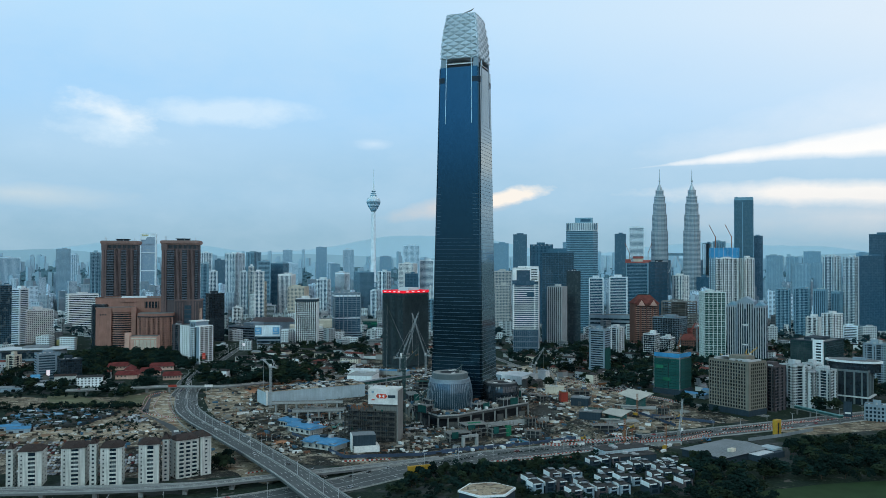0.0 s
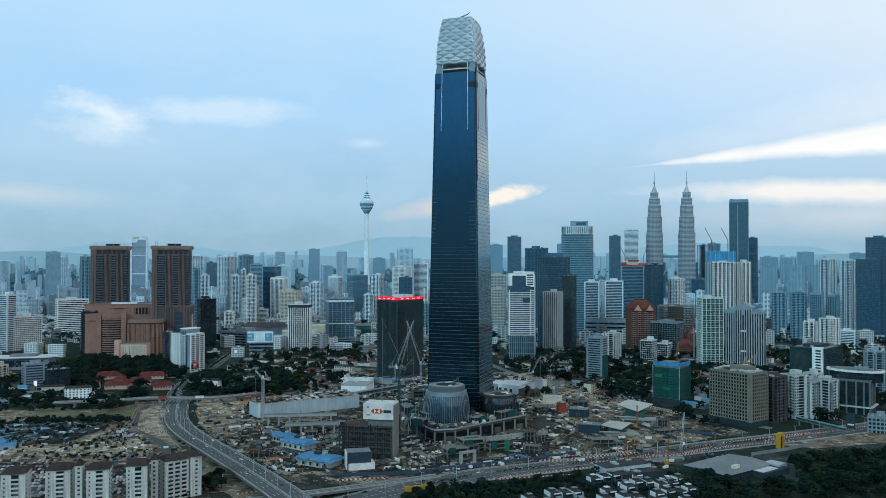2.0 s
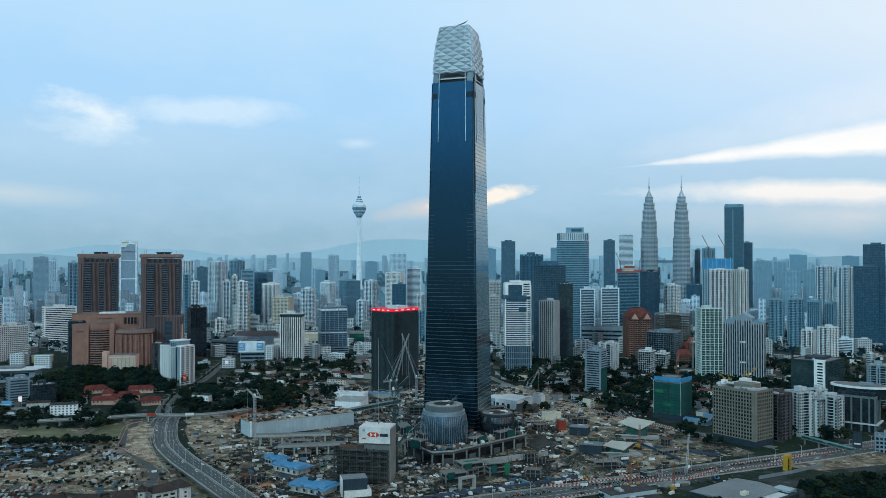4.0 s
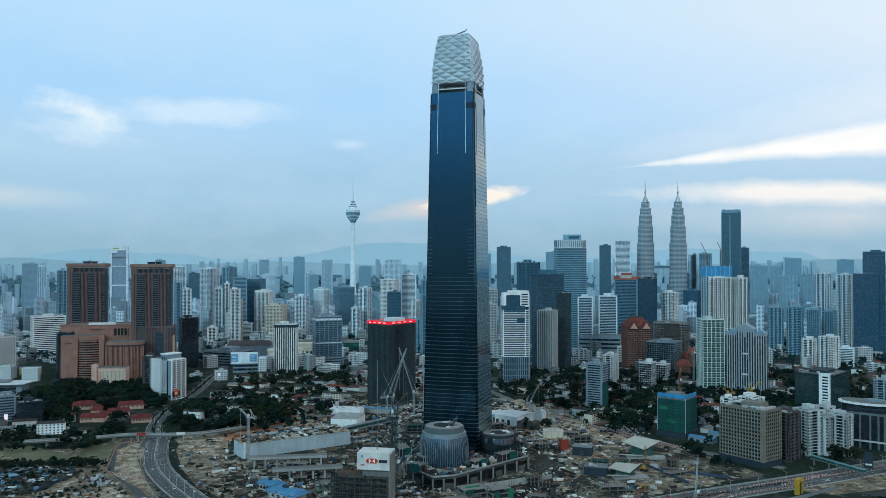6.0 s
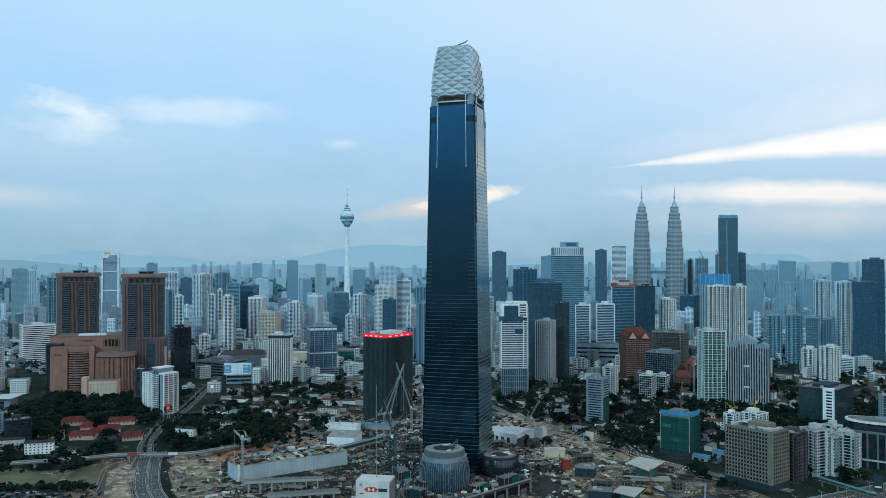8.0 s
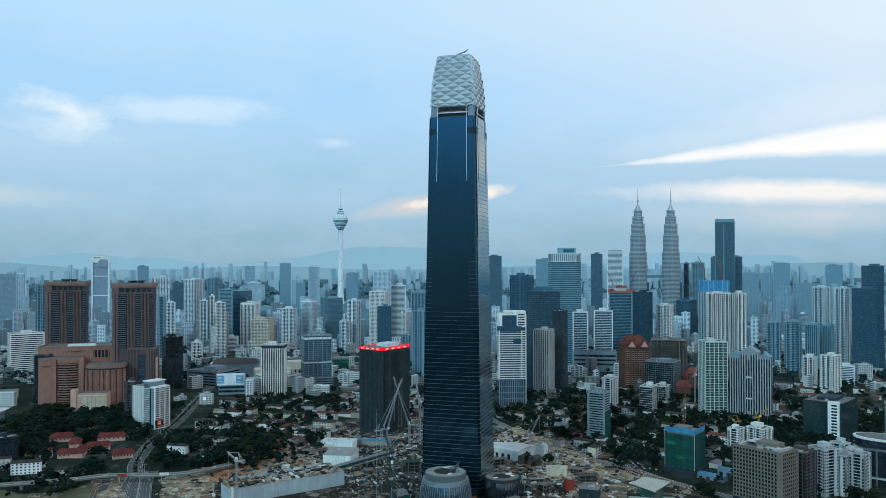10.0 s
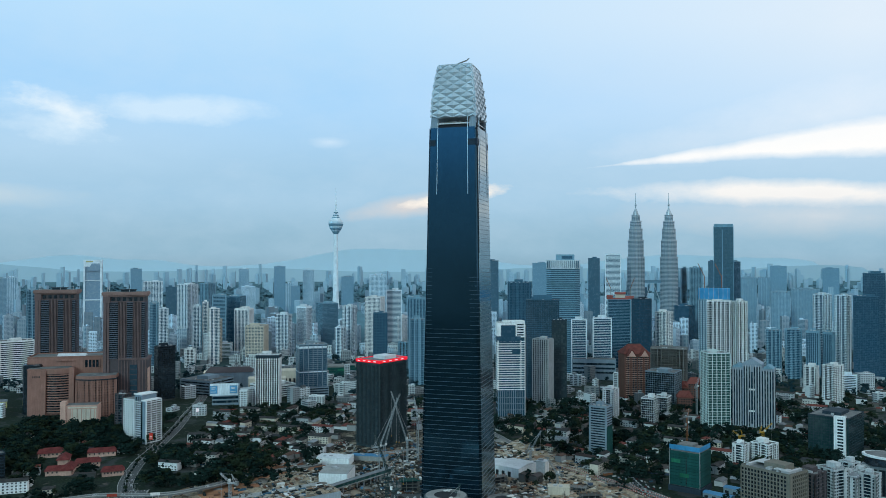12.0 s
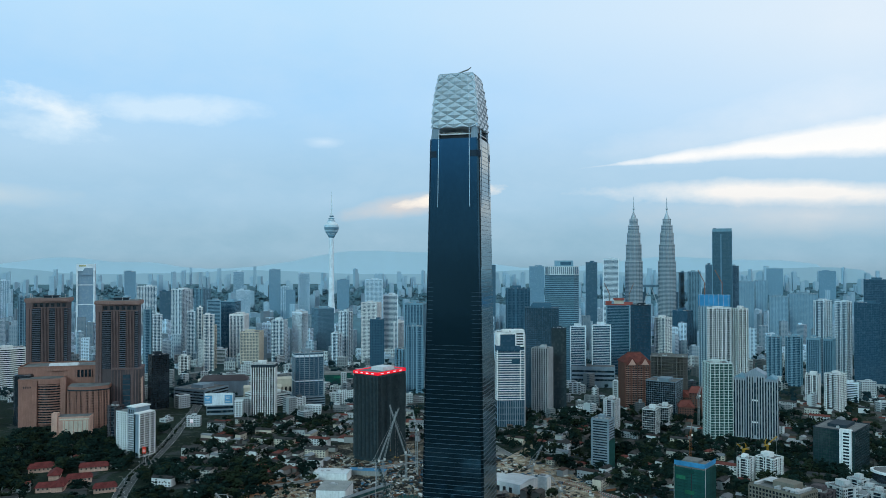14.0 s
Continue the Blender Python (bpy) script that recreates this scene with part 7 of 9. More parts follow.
def box_hall(name, label, x, y, w, d, h, turn, wall, roof, category="building"):
    body = thing(name, label, category, x, y, 0, turn)
    claim(x, y, w, d)
    part("wall", Solid().box(0, 0, 0, h, w, d), wall, body)
    part("roof", Solid().box(0, 0, h, h + 0.5, w + 0.6, d + 0.6), roof, body)
    r = random.Random(int(abs(x) * 7 + abs(y)))
    for _ in range(3):
        part("roof_unit", Solid().box(r.uniform(-0.3, 0.3) * w, r.uniform(-0.3, 0.3) * d, h + 0.5, h + r.uniform(1.2, 2.6), r.uniform(2, 5), r.uniform(2, 4)), STEEL, body)
    return body


PALE_BLUE_W = wall_paint("pale_blue_sheet_wall", (0.40, 0.48, 0.52))
lh = box_hall("station_box", "long concrete station box with a pale blue sheet wall", -171, 44, 124, 30, 15, 30.6, PALE_BLUE_W, PALE_SAND)
part("white_end", Solid().box(-60.5, -14, 0, 16.5, 2, 3), WHITE_P, lh)
part("roof_platform", Solid().box(6, 20, 0, 14.4, 108, 22), CONC_PALE, lh)
hb = box_hall("site_block", "plain white-walled block with a weathered flat roof", -119.7, 149.8, 33, 39, 15, -10.5, WHITE_W, CONC_PALE)
box_hall("site_block", "white low-walled block behind the site", -128, 235, 42, 22, 9, -12, WHITE_W, ROOF_WHITE)
box_hall("site_block", "long low concrete block with a blue roof", -85, 250, 46, 12, 6, -14, CONC_PALE, ROOF_BLUE)
gw = thing("glass_walkway", "long raised glazed walkway on pale columns", "walkway", -100, 120, 0, 48)
part("deck", Solid().box(0, 0, 7, 8.2, 130, 7), CONC_PALE, gw)
part("glazing", Solid().box(10, 0, 8.2, 11.5, 100, 6.4), GLASS_GREEN, gw)
part("roof", Solid().box(10, 0, 11.5, 12, 104, 7.6), ROOF_GREY, gw)
for k in range(12):
    part("column", Solid().box(-60 + 11 * k, 0, 0, 7, 1.3, 1.3), CONC_PALE, gw)
for dx, dy, n in ((-165, -30, 7), (-140, -75, 6)):
    v = thing("unfinished_deck", "unfinished concrete deck standing on rows of columns", "deck", dx, dy, 0, 6 if n == 7 else 10)
    part("deck", Solid().box(0, 0, 8.5, 10, n * 11, 14), CONC_W, v)
    part("deck_edge", Solid().box(0, -7.2, 8.8, 11, n * 11, 0.5), CONC_PALE, v)
    for k in range(n):
        for yy in (-5, 5):
            part("column", Solid().box(-n * 5.5 + 5 + 11 * k, yy, 0, 8.5, 1.6, 1.6), CONC_PALE, v)
hall("workshop_shed", "white metal-roofed workshop sheds beside the skyscraper", 91, 176, 34, 40, 11.5, -41, WHITE_W, ROOF_WHITE, 2.5)
hall("workshop_shed", "long shed under a white roof", 74, 196, 22, 28, 9, -41, GREY_W, ROOF_WHITE, 2.0)
box_hall("site_block", "square plastic-sheeted white block", 120.6, 159, 12, 11, 18.5, -38, WHITE_P, ROOF_WHITE)
box_hall("site_store", "small cream site store with a flat lid", 125, 90, 23, 14, 8, -9, CREAM_W, CREAM_W)
box_hall("site_store", "plain dark blue site store", 142, 6, 20, 16, 9, -20, DARK_W, ROOF_GREY)
box_hall("red_tank_house", "dark red painted tank house", 126, 30, 8, 8, 11, 10, BARRIER_R, RUST)
bb = thing("black_box_hall", "black and white box-shaped show hall with a grey roof", "building", -87.5, -210, 0, 12)
part("wall", Solid().box(0, 0, 3, 14, 20, 14), DARK_W, bb)
part("end_wall", Solid().box(-10.4, 0, 0, 14.3, 0.8, 14.2), WHITE_P, bb)
part("roof", Solid().box(0, 0, 14, 14.4, 20.2, 14.2), ROOF_GREY, bb)
part("white_base", Solid().box(2, -2, 0, 5, 22, 16), WHITE_P, bb)
claim(-87, -210, 26, 20)


FLAT_W = wall_paint("stained_white_render", (0.60, 0.61, 0.57), streak=0.4)


def blue_house(x, y, turn, w, d):
    body = thing("blue_roofed_house", "white bungalow block under stepped bright blue roofs", "house", x, y, 0, turn, "blue-roofed houses")
    claim(x, y, w, d)
    part("wall", Solid().box(0, 0, 0, 7, w * 0.94, d * 0.82), FLAT_W, body)
    part("roof", Solid().gable(0, 0, 7, w * 0.92, d * 0.8, 1.6, 1.0, 0, 3), ROOF_BLUE, body)
    part("wing_roof", Solid().gable(w * 0.2, -d * 0.35, 6.4, d * 0.5, w * 0.34, 1.3, 0.8, 90, 0), ROOF_BLUE, body)
    part("wing_roof", Solid().gable(-w * 0.25, -d * 0.35, 6.4, d * 0.5, w * 0.34, 1.3, 0.8, 90, 0), ROOF_BLUE, body)
    part("end_step", Solid().gable(w * 0.36, 0, 5.6, w * 0.4, d * 1.05, 1.4, 0.8, 0, 2), ROOF_BLUE, body)
    part("roof_plant", Solid().box(-w * 0.05, d * 0.05, 8.4, 10.2, w * 0.16, d * 0.2), DARK_W, body)
    part("roof_plant", Solid().box(w * 0.12, d * 0.1, 8.2, 9.8, w * 0.1, d * 0.16), STEEL, body)
    for k in range(5):
        part("window", Solid().box(-w / 2 + 3 + k * (w - 6) / 4, -d / 2 - 0.05, 2, 4.6, 1.8, 0.3), GLASS, body)


blue_house(-150, -138, -38, 34, 20)
blue_house(-122, -200, -30, 36, 24)
blue_house(-168, -112, -40, 22, 16)


def kite_pavilion(x, y, turn, s, h):
    body = thing("kite_roofed_pavilion", "glass pavilion under a pale folded kite-shaped roof", "pavilion", x, y, 0, turn, "kite-roofed pavilions")
    claim(x, y, 40 * s, 34 * s)
    part("glazing", Solid().box(0, 0, 0, h * 0.72, 22 * s, 18 * s), GLASS_GREEN, body)
    r = Solid()
    a, b, c, d, top = (-20 * s, -8 * s, h), (2 * s, -17 * s, h * 0.62), (22 * s, 4 * s, h * 0.95), (-4 * s, 16 * s, h * 0.9), (-6 * s, 3 * s, h * 1.28)
    r.v = [a, b, c, d, top] + [(p[0] * 0.96, p[1] * 0.96, p[2] - 0.8) for p in (a, b, c, d, top)]
    r.f = [(0, 1, 4), (1, 2, 4), (2, 3, 4), (3, 0, 4), (9, 6, 5), (9, 7, 6), (9, 8, 7), (9, 5, 8)] + [(i, 5 + i, 5 + (i + 1) % 4, (i + 1) % 4) for i in range(4)]
    part("roof", r, KITE, body)
    part("wing", Solid().prism([(-24 * s, -16 * s), (-2 * s, -20 * s), (0, -18 * s), (-22 * s, -14 * s)], 3.0, 3.8), KITE, body)
    part("terrace", Solid().box(4 * s, -12 * s, 0, 1.2, 40 * s, 16 * s), CONC_PALE, body)


KITE = material("pale_folded_metal_roof", (0.42, 0.42, 0.38), rough=0.55, vary=0.15)
kite_pavilion(203, 2, -8, 1.0, 15)
kite_pavilion(163, -76, 4, 0.85, 9)
box_hall("dark_pavilion", "low black glass pavilion beside the kite roofs", 138, -72, 22, 16, 8, -18, DARK_W, GRAVEL)
hall("blue_roof_shed", "low shed under a pale blue metal roof", 292, 60, 30, 12, 5, -48, GREY_W, ROOF_BLUE, 1.5)
hall("blue_roof_shed", "long low shed under a pale blue metal roof", 322, 72, 34, 12, 6, -48, GREY_W, ROOF_BLUE, 1.5)

# white-roofed sports hall in front of the trees
wr = thing("sports_hall", "wide hall under a pale grey ribbed metal roof", "hall", 221, -229, 0, 35)
claim(221, -238, 76, 56)
part("wall", Solid().box(0, 0, 0, 6, 62, 40), DARK_W, wr)
part("roof", Solid().gable(0, 0, 6, 62, 40, 1.5, 1.5), ROOF_PALE, wr)
for k in range(16):
    part("roof_rib", Solid().beam((-29 + 3.9 * k, -20.5, 6.1), (-29 + 3.9 * k, 0, 7.6), 0.1), ROOF_GREY, wr)
part("annexe", Solid().box(20, -26, 0, 5, 34, 12), DARK_W, wr)
part("annexe_roof", Solid().box(14, -25, 5, 5.4, 22, 9), ROOF_WHITE, wr)
part("blue_annexe", Solid().box(36, -20, 0, 6.5, 12, 14), PALE_BLUE_W, wr)
part("vent_box", Solid().box(-8, -12, 6.8, 9.4, 7, 3.5), CREAM_W, wr)

# flats beside the rail line
FLAT_ROOF = material("brown_concrete_tile", (0.05, 0.038, 0.035), rough=0.85, vary=0.35, grain=0.6)


def flats_block(x, y, w, d, h, turn, long_=False):
    body = thing("block_of_flats", "white walk-up block of flats with a dark hipped roof", "apartment block", x, y, 0, turn, "flats by the railway")
    claim(x, y, w, d)
    part("wall", Solid().box(0, 0, 0, h, w, d), FLAT_W, body)
    part("roof", Solid().gable(0, 0, h, w, d, 3.4, 1.0, 0, 4), FLAT_ROOF, body)
    n = int(h / 3.0)
    part("cross_roof", Solid().gable(w * 0.1, -d * 0.15, h, d * 0.8, w * 0.5, 3.0, 0.8, 90, 3), FLAT_ROOF, body)
    if long_:
        for k in range(n):
            for u in (-0.3, 0.0, 0.3):
                # Dark plate paints the shade of each balcony's recess.
                part("balcony_recess", Solid().box(u * w, -d / 2 - 0.05, 3.0 * k + 1.0, 3.0 * k + 2.5, w * 0.2, 0.3), GLASS, body)
                part("balcony", Solid().box(u * w, -d / 2 - 0.5, 3.0 * k + 0.1, 3.0 * k + 1.0, w * 0.22, 1.0), FLAT_W, body)
    elif w > 10:
        # Shade of the balcony column is painted as one dark plate.
        part("recess", Solid().box(w * 0.08, -d / 2 - 0.05, 1, h - 1, w * 0.3, 0.2), GLASS, body)
        me = Solid().box(w * 0.08, -d / 2 - 0.5, 0.0, 1.1, w * 0.33, 1.1).mesh("balcony", FLAT_W)
        for k in range(n):
            part("balcony", me, None, body, at=(0, 0, 3.0 * k + 0.4))
        for k in range(n):
            part("window", Solid().box(-w * 0.36, -d / 2 - 0.03, 3.0 * k + 1.2, 3.0 * k + 2.3, 0.9, 0.2), GLASS, body)
    else:
        for k in range(n):
            part("window", Solid().box(0, -d / 2 - 0.03, 3.0 * k + 1.2, 3.0 * k + 2.4, 1.6, 0.2), GLASS, body)
    win = Solid()
    for k in range(n):
        for yy in (-d * 0.25, d * 0.25):
            win.box(w / 2 + 0.03, yy, 3.0 * k + 1.2, 3.0 * k + 2.4, 0.2, 1.3)
            win.box(-w / 2 - 0.03, yy, 3.0 * k + 1.2, 3.0 * k + 2.4, 0.2, 1.3)
    part("fenestration", win, GLASS, body, kind="stuff")


for x, y, w, d, h in ((-319, -317, 15.5, 18, 26), (-332, -322, 4.5, 10, 28), (-289, -315, 16, 18, 28), (-274, -318, 4.5, 10, 31), (-262, -314, 14.5, 18, 28), (-237, -308, 14, 18, 29)):
    flats_block(x, y, w, d, h, 14)
flats_block(-226.5, -303, 4.5, 10, 31, 12)
flats_block(-217, -292, 17, 16, 28.5, 40, True)
flats_block(-206, -284, 8, 18, 29.5, 40)
flats_block(-352, -324, 18, 18, 24, 14)


# ---------------------------------------------------------------- cranes and machines
def lattice(s, a, b, r, n):
    """Four chords and zigzag lacing from a to b."""
    a, b = Vector(a), Vector(b)
    way = (b - a).normalized()
    side = way.cross(Vector((0, 0, 1)) if abs(way.z) < 0.95 else Vector((1, 0, 0))).normalized()
    up_ = way.cross(side).normalized()
    cs = [side * r + up_ * r, -side * r + up_ * r, -side * r - up_ * r, side * r - up_ * r]
    for c in cs:
        s.beam(a + c, b + c, r * 0.17)
    for k in range(n):
        p, q = a + (b - a) * (k / n), a + (b - a) * ((k + 1) / n)
        for i in range(4):
            s.beam(p + cs[i], q + cs[(i + 1) % 4], r * 0.1)


def tower_crane(x, y, mast, jib, bearing, lift, mat, label, z=0.0):
    body = thing("tower_crane", label, "crane", x, y, z, bearing, "tower cranes")
    s = Solid()
    lattice(s, (0, 0, 0), (0, 0, mast), 1.0, int(mast / 3))
    part("mast", s, mat, body)
    part("slewing_deck", Solid().box(-3, 0, mast, mast + 1.2, 10, 3), mat, body)
    part("cab", Solid().box(1.5, -2, mast + 1.2, mast + 3.6, 2.2, 1.8), WHITE_P, body)
    part("counterweight", Solid().box(-7.5, 0, mast - 1, mast + 2.5, 3, 2.6), CONC_W, body)
    s = Solid()
    c, q = math.cos(radians(lift)), math.sin(radians(lift))
    lattice(s, (1, 0, mast + 1.5), (1 + jib * c, 0, mast + 1.5 + jib * q), 0.62, int(jib / 3))
    part("jib", s, mat, body)
    s = Solid()
    s.beam((-4, 0, mast + 1.2), (-2, 0, mast + 9), 0.25).beam((-7, 0, mast + 1.2), (-2, 0, mast + 9), 0.2)
    part("a_frame", s, mat, body)
    part("stay_cable", Solid().beam((-2, 0, mast + 9), (1 + jib * c * 0.9, 0, mast + 1.5 + jib * q * 0.9), 0.1), STEEL, body)
    part("hoist_rope", Solid().beam((jib * c, 0, mast + jib * q), (jib * c, 0, mast * 0.4 + jib * q * 0.4), 0.08), STEEL, body)
    part("hook_block", Solid().box(jib * c, 0, mast * 0.4 + jib * q * 0.4 - 1.4, mast * 0.4 + jib * q * 0.4, 0.8, 0.8), YELLOW_P, body)


CRANE_T = material("dark_teal_crane_steel", (0.045, 0.085, 0.085), rough=0.5, metal=0.2)
CRANE_W = material("pale_crane_steel", (0.33, 0.38, 0.39), rough=0.5, metal=0.2)
for args in ((-72.6, 180, 32, 66, 12, 68, CRANE_W, "pale steel luffing tower crane with its jib raised"), (-38, 219, 31, 62, 155, 70, CRANE_W, "pale steel luffing tower crane leaning across another"),
             (-66, 196, 30, 58, 14, 75, CRANE_W, "pale green luffing tower crane"), (-24, 250, 52, 30, 100, 45, CRANE_W, "pale steel tower crane with a short jib"),
             (-55, -138, 72, 60, -118, 58, CRANE_T, "tall dark green tower crane beside the concrete frame"),
             (-210, -7, 44, 12, 160, 40, STEEL, "grey lattice tower crane over the station box"), (-62, 40, 34, 34, 40, 50, CRANE_T, "green luffing crane over the podium"),
             (-44, -95, 16, 26, 50, 42, CRANE_T, "small green crawler crane with raised jib"), (112, 190, 22, 28, 40, 48, CRANE_W, "white crawler crane with its jib raised"),
             (132, 128, 10, 22, 120, 40, CRANE_W, "white telescopic crane with its boom out"), (204, -160, 5, 32, 65, 55, CRANE_W, "pale mobile crane on the roadside"),
             (330, 250, 40, 22, 60, 50, RUST, "rusty tower crane above houses"), (430, 470, 52, 28, 50, 48, CRANE_W, "pale tower crane among towers"), (428, 240, 30, 18, 20, 30, YELLOW_P, "yellow tower crane over a small site"),
             (-8, -70, 36, 22, 30, 55, CRANE_T, "green crane boom standing over the pavilion"), (402, 252, 22, 14, 200, 35, YELLOW_P, "yellow tower crane over a small site")):
    tower_crane(*args)
for x, y, h in ((142, -203, 26), (177, -207, 22), (190, -60, 24), (150, -196, 14)):
    rig = thing("drilling_rig", "rusty upright drilling rig on tracks", "machine", x, y, 0, rnd.uniform(0, 90), "drilling rigs")
    s = Solid()
    lattice(s, (0, 0, 1), (0, 0, h), 0.6, int(h / 2))
    part("leader", s, RUST, rig)
    part("cabin", Solid().box(-2.5, 0, 1, 4, 4, 3), YELLOW_P, rig)
    for yy in (-1.6, 1.6):
        part("track", Solid().box(-1.5, yy, 0, 1.1, 6, 0.8), TYRE, rig)


def excavator(x, y, turn, mat):
    e = thing("excavator", "tracked excavator standing on bare soil", "machine", x, y, 0, turn, "excavators")
    for yy in (-1.3, 1.3):
        part("track", Solid().box(0, yy, 0, 1.0, 4.2, 0.7), TYRE, e)
    part("house", Solid().box(-0.6, 0, 1.0, 2.4, 3.6, 2.6), mat, e)
    part("cab", Solid().box(0.7, 0.8, 1.6, 3.2, 1.4, 1.0), GLASS_BLACK, e)
    part("boom", Solid().beam((1.0, -0.4, 1.8), (4.6, -0.4, 5.0), 0.28), mat, e)
    part("stick", Solid().beam((4.6, -0.4, 5.0), (6.6, -0.4, 2.0), 0.22), mat, e)
    part("bucket", Solid().box(6.7, -0.4, 0.9, 2.0, 1.0, 1.1), RUST, e)


r6 = random.Random(21)
for _ in range(22):
    x, y = r6.uniform(-230, 230), r6.uniform(-200, 130)
    if is_free(x, y, 5):
        excavator(x, y, r6.uniform(0, 360), r6.choice((YELLOW_P, YELLOW_P, RED_P, GREEN_P, ROOF_BLUE)))

# low unfinished frames, flat dark pit sheets and covered stores over the site
def low_frame(x, y, w, d, n, turn, cover):
    b = thing("unfinished_building", "low unfinished concrete building with dark cores between its slabs", "building", x, y, 0, turn, "unfinished frames")
    claim(x, y, w * 0.7, d * 0.7)
    # Shade between the slabs is painted as a near-black block.
    part("dark_core", Solid().box(0, 0, 0, 3.6 * n - 0.8, w * 0.7, d * 0.6), DARK_VOID, b)
    for k in range(1, n + 1):
        part("floor_slab", Solid().box(r6.uniform(-1, 1), 0, 3.6 * k - 0.5, 3.6 * k, w, d), cover if k == n else DECK, b)
    for u in range(4):
        for v in (-1, 1):
            part("column", Solid().box(-w * 0.45 + 0.3 * w * u, v * d * 0.44, 0, 3.6 * n + r6.uniform(0, 2.5), 0.6, 0.6), CONC_W, b)
    bars = Solid()
    for _ in range(26):
        bars.box(r6.uniform(-0.48, 0.48) * w, r6.uniform(-0.48, 0.48) * d, 3.6 * n, 3.6 * n + r6.uniform(0.6, 3.0), 0.2, 0.2)
    part("starter_bars", bars, RUST, b, kind="stuff")


for _ in range(70):
    x, y = r6.uniform(-190, 235), r6.uniform(-200, 140)
    w, d = r6.uniform(10, 26), r6.uniform(7, 14)
    if y < -218 + 0.42 * (x + 40) or not is_free(x, y, w * 0.5) or on_road(x, y, 4):
        continue
    low_frame(x, y, w, d, r6.choice((1, 1, 2, 2, 3)), r6.choice((22, 30, -15, 5)), r6.choice((CONC_W, DECK, DECK, PIT, NET, CONC_W, CONC_PALE)))
# Pits are not dug: their darkness is painted on flat sheets.
for k in range(46):
    x, y = r6.uniform(-210, 235), r6.uniform(-205, 160)
    if y < -215 + 0.42 * (x + 40):
        continue
    n, rad = 11, r6.uniform(6, 17)
    sheet("dug_pit", "flat dark sheet in place of a shallow pit", [(x + rad * r6.uniform(0.6, 1.3) * math.cos(2 * math.pi * i / n) * 1.4, y + rad * r6.uniform(0.6, 1.2) * math.sin(2 * math.pi * i / n)) for i in range(n)], 0.075 + 0.001 * k, PIT)
for k in range(26):
    x, y = r6.uniform(-60, 80), r6.uniform(-112, 40)
    s = Solid()
    mat = r6.choice((WHITE_P, CONC_W, NET, RUST, STEEL, DARK_VOID, WHITE_P))
    for _ in range(3):
        s.box(r6.uniform(-2, 2), r6.uniform(-2, 2), 0, r6.uniform(0.5, 2.2), r6.uniform(2, 6), r6.uniform(1, 4), r6.uniform(0, 90))
    inside = (x + 9.5) ** 2 + (y + 69) ** 2 > 26 ** 2 and (x - 48) ** 2 + (y + 28) ** 2 > 22 ** 2 and max(abs(x - 8), abs(y - 4)) > 40 and y > -95 + 0.6 * abs(x)
    if inside:
        ob = whole("material_stack", s, mat, "stack of covered building material on the podium", "stack", group="material stacks")
        ob.location = (x, y, 12)

# the green-netted works in front of the pavilion
gs = thing("scaffolded_works", "low concrete works hung with green netting", "building", 10, -160, 0, 22)
claim(10, -160, 60, 40)
for k, (x, y, w, d, h) in enumerate(((-18, -6, 22, 14, 8), (4, 6, 24, 16, 11), (24, -4, 18, 12, 9))):
    for z in range(0, h, 4):
        part("floor_slab", Solid().box(x, y, z + 3.2, z + 3.8, w, d), CONC_W, gs)
    for sx_ in (-1, 1):
        for sy_ in (-1, 1):
            part("column", Solid().box(x + sx_ * w * 0.45, y + sy_ * d * 0.42, 0, h, 0.9, 0.9), CONC_W, gs)
    # Near-black filler gives the works their inner shade.
    part("dark_core", Solid().box(x, y, 0, h - 1, w * 0.8, d * 0.7), DARK_VOID, gs)
    part("net", Solid().box(x - w * 0.25, y - d / 2 - 0.3, h * 0.4, h + 1, w * 0.3, 0.3), NET, gs, "green netting")
part("net", Solid().box(33, -8, 0, 10, 5, 4), NET_BRIGHT, gs, "green netting")
part("net_roof", Solid().gable(4, 6, 11.4, 12, 6, 1.2, 0.5), NET_BRIGHT, gs, "bright green tarpaulin")
portal = thing("concrete_portal", "pale concrete portal frame at the roadside", "portal", 6, -196, 0, 30)
part("beam", Solid().box(0, 0, 8, 10, 16, 3), CONC_PALE, portal)
part("leg", Solid().box(-7, 0, 0, 8, 2, 3), CONC_PALE, portal)
part("leg", Solid().box(7, 0, 0, 8, 2, 3), CONC_PALE, portal)

# containers, cabins and stacks over the site
for k in range(110):
    x, y = r6.uniform(-250, 240), r6.uniform(-215, 330)
    if not is_free(x, y, 7):
        continue
    mat, lab = r6.choice(((WHITE_P, "white"), (ROOF_BLUE, "blue"), (CONC_PALE, "grey"), (CREAM_W, "cream"), (RUST, "rusty"), (DARK_W, "dark"), (HOARD, "navy")))
    c = thing("site_cabin", f"{lab} metal site cabin on bare soil", "container", x, y, 0, r6.choice((20, 30, 110, 120, -12, 78)), "site cabins")
    ln = r6.choice((6, 6, 12))
    part("body", Solid().box(0, 0, 0.1, 2.7, ln, 2.5), mat, c)
    part("roof_lid", Solid().box(0, 0, 2.7, 2.85, ln + 0.1, 2.6), ROOF_GREY, c)
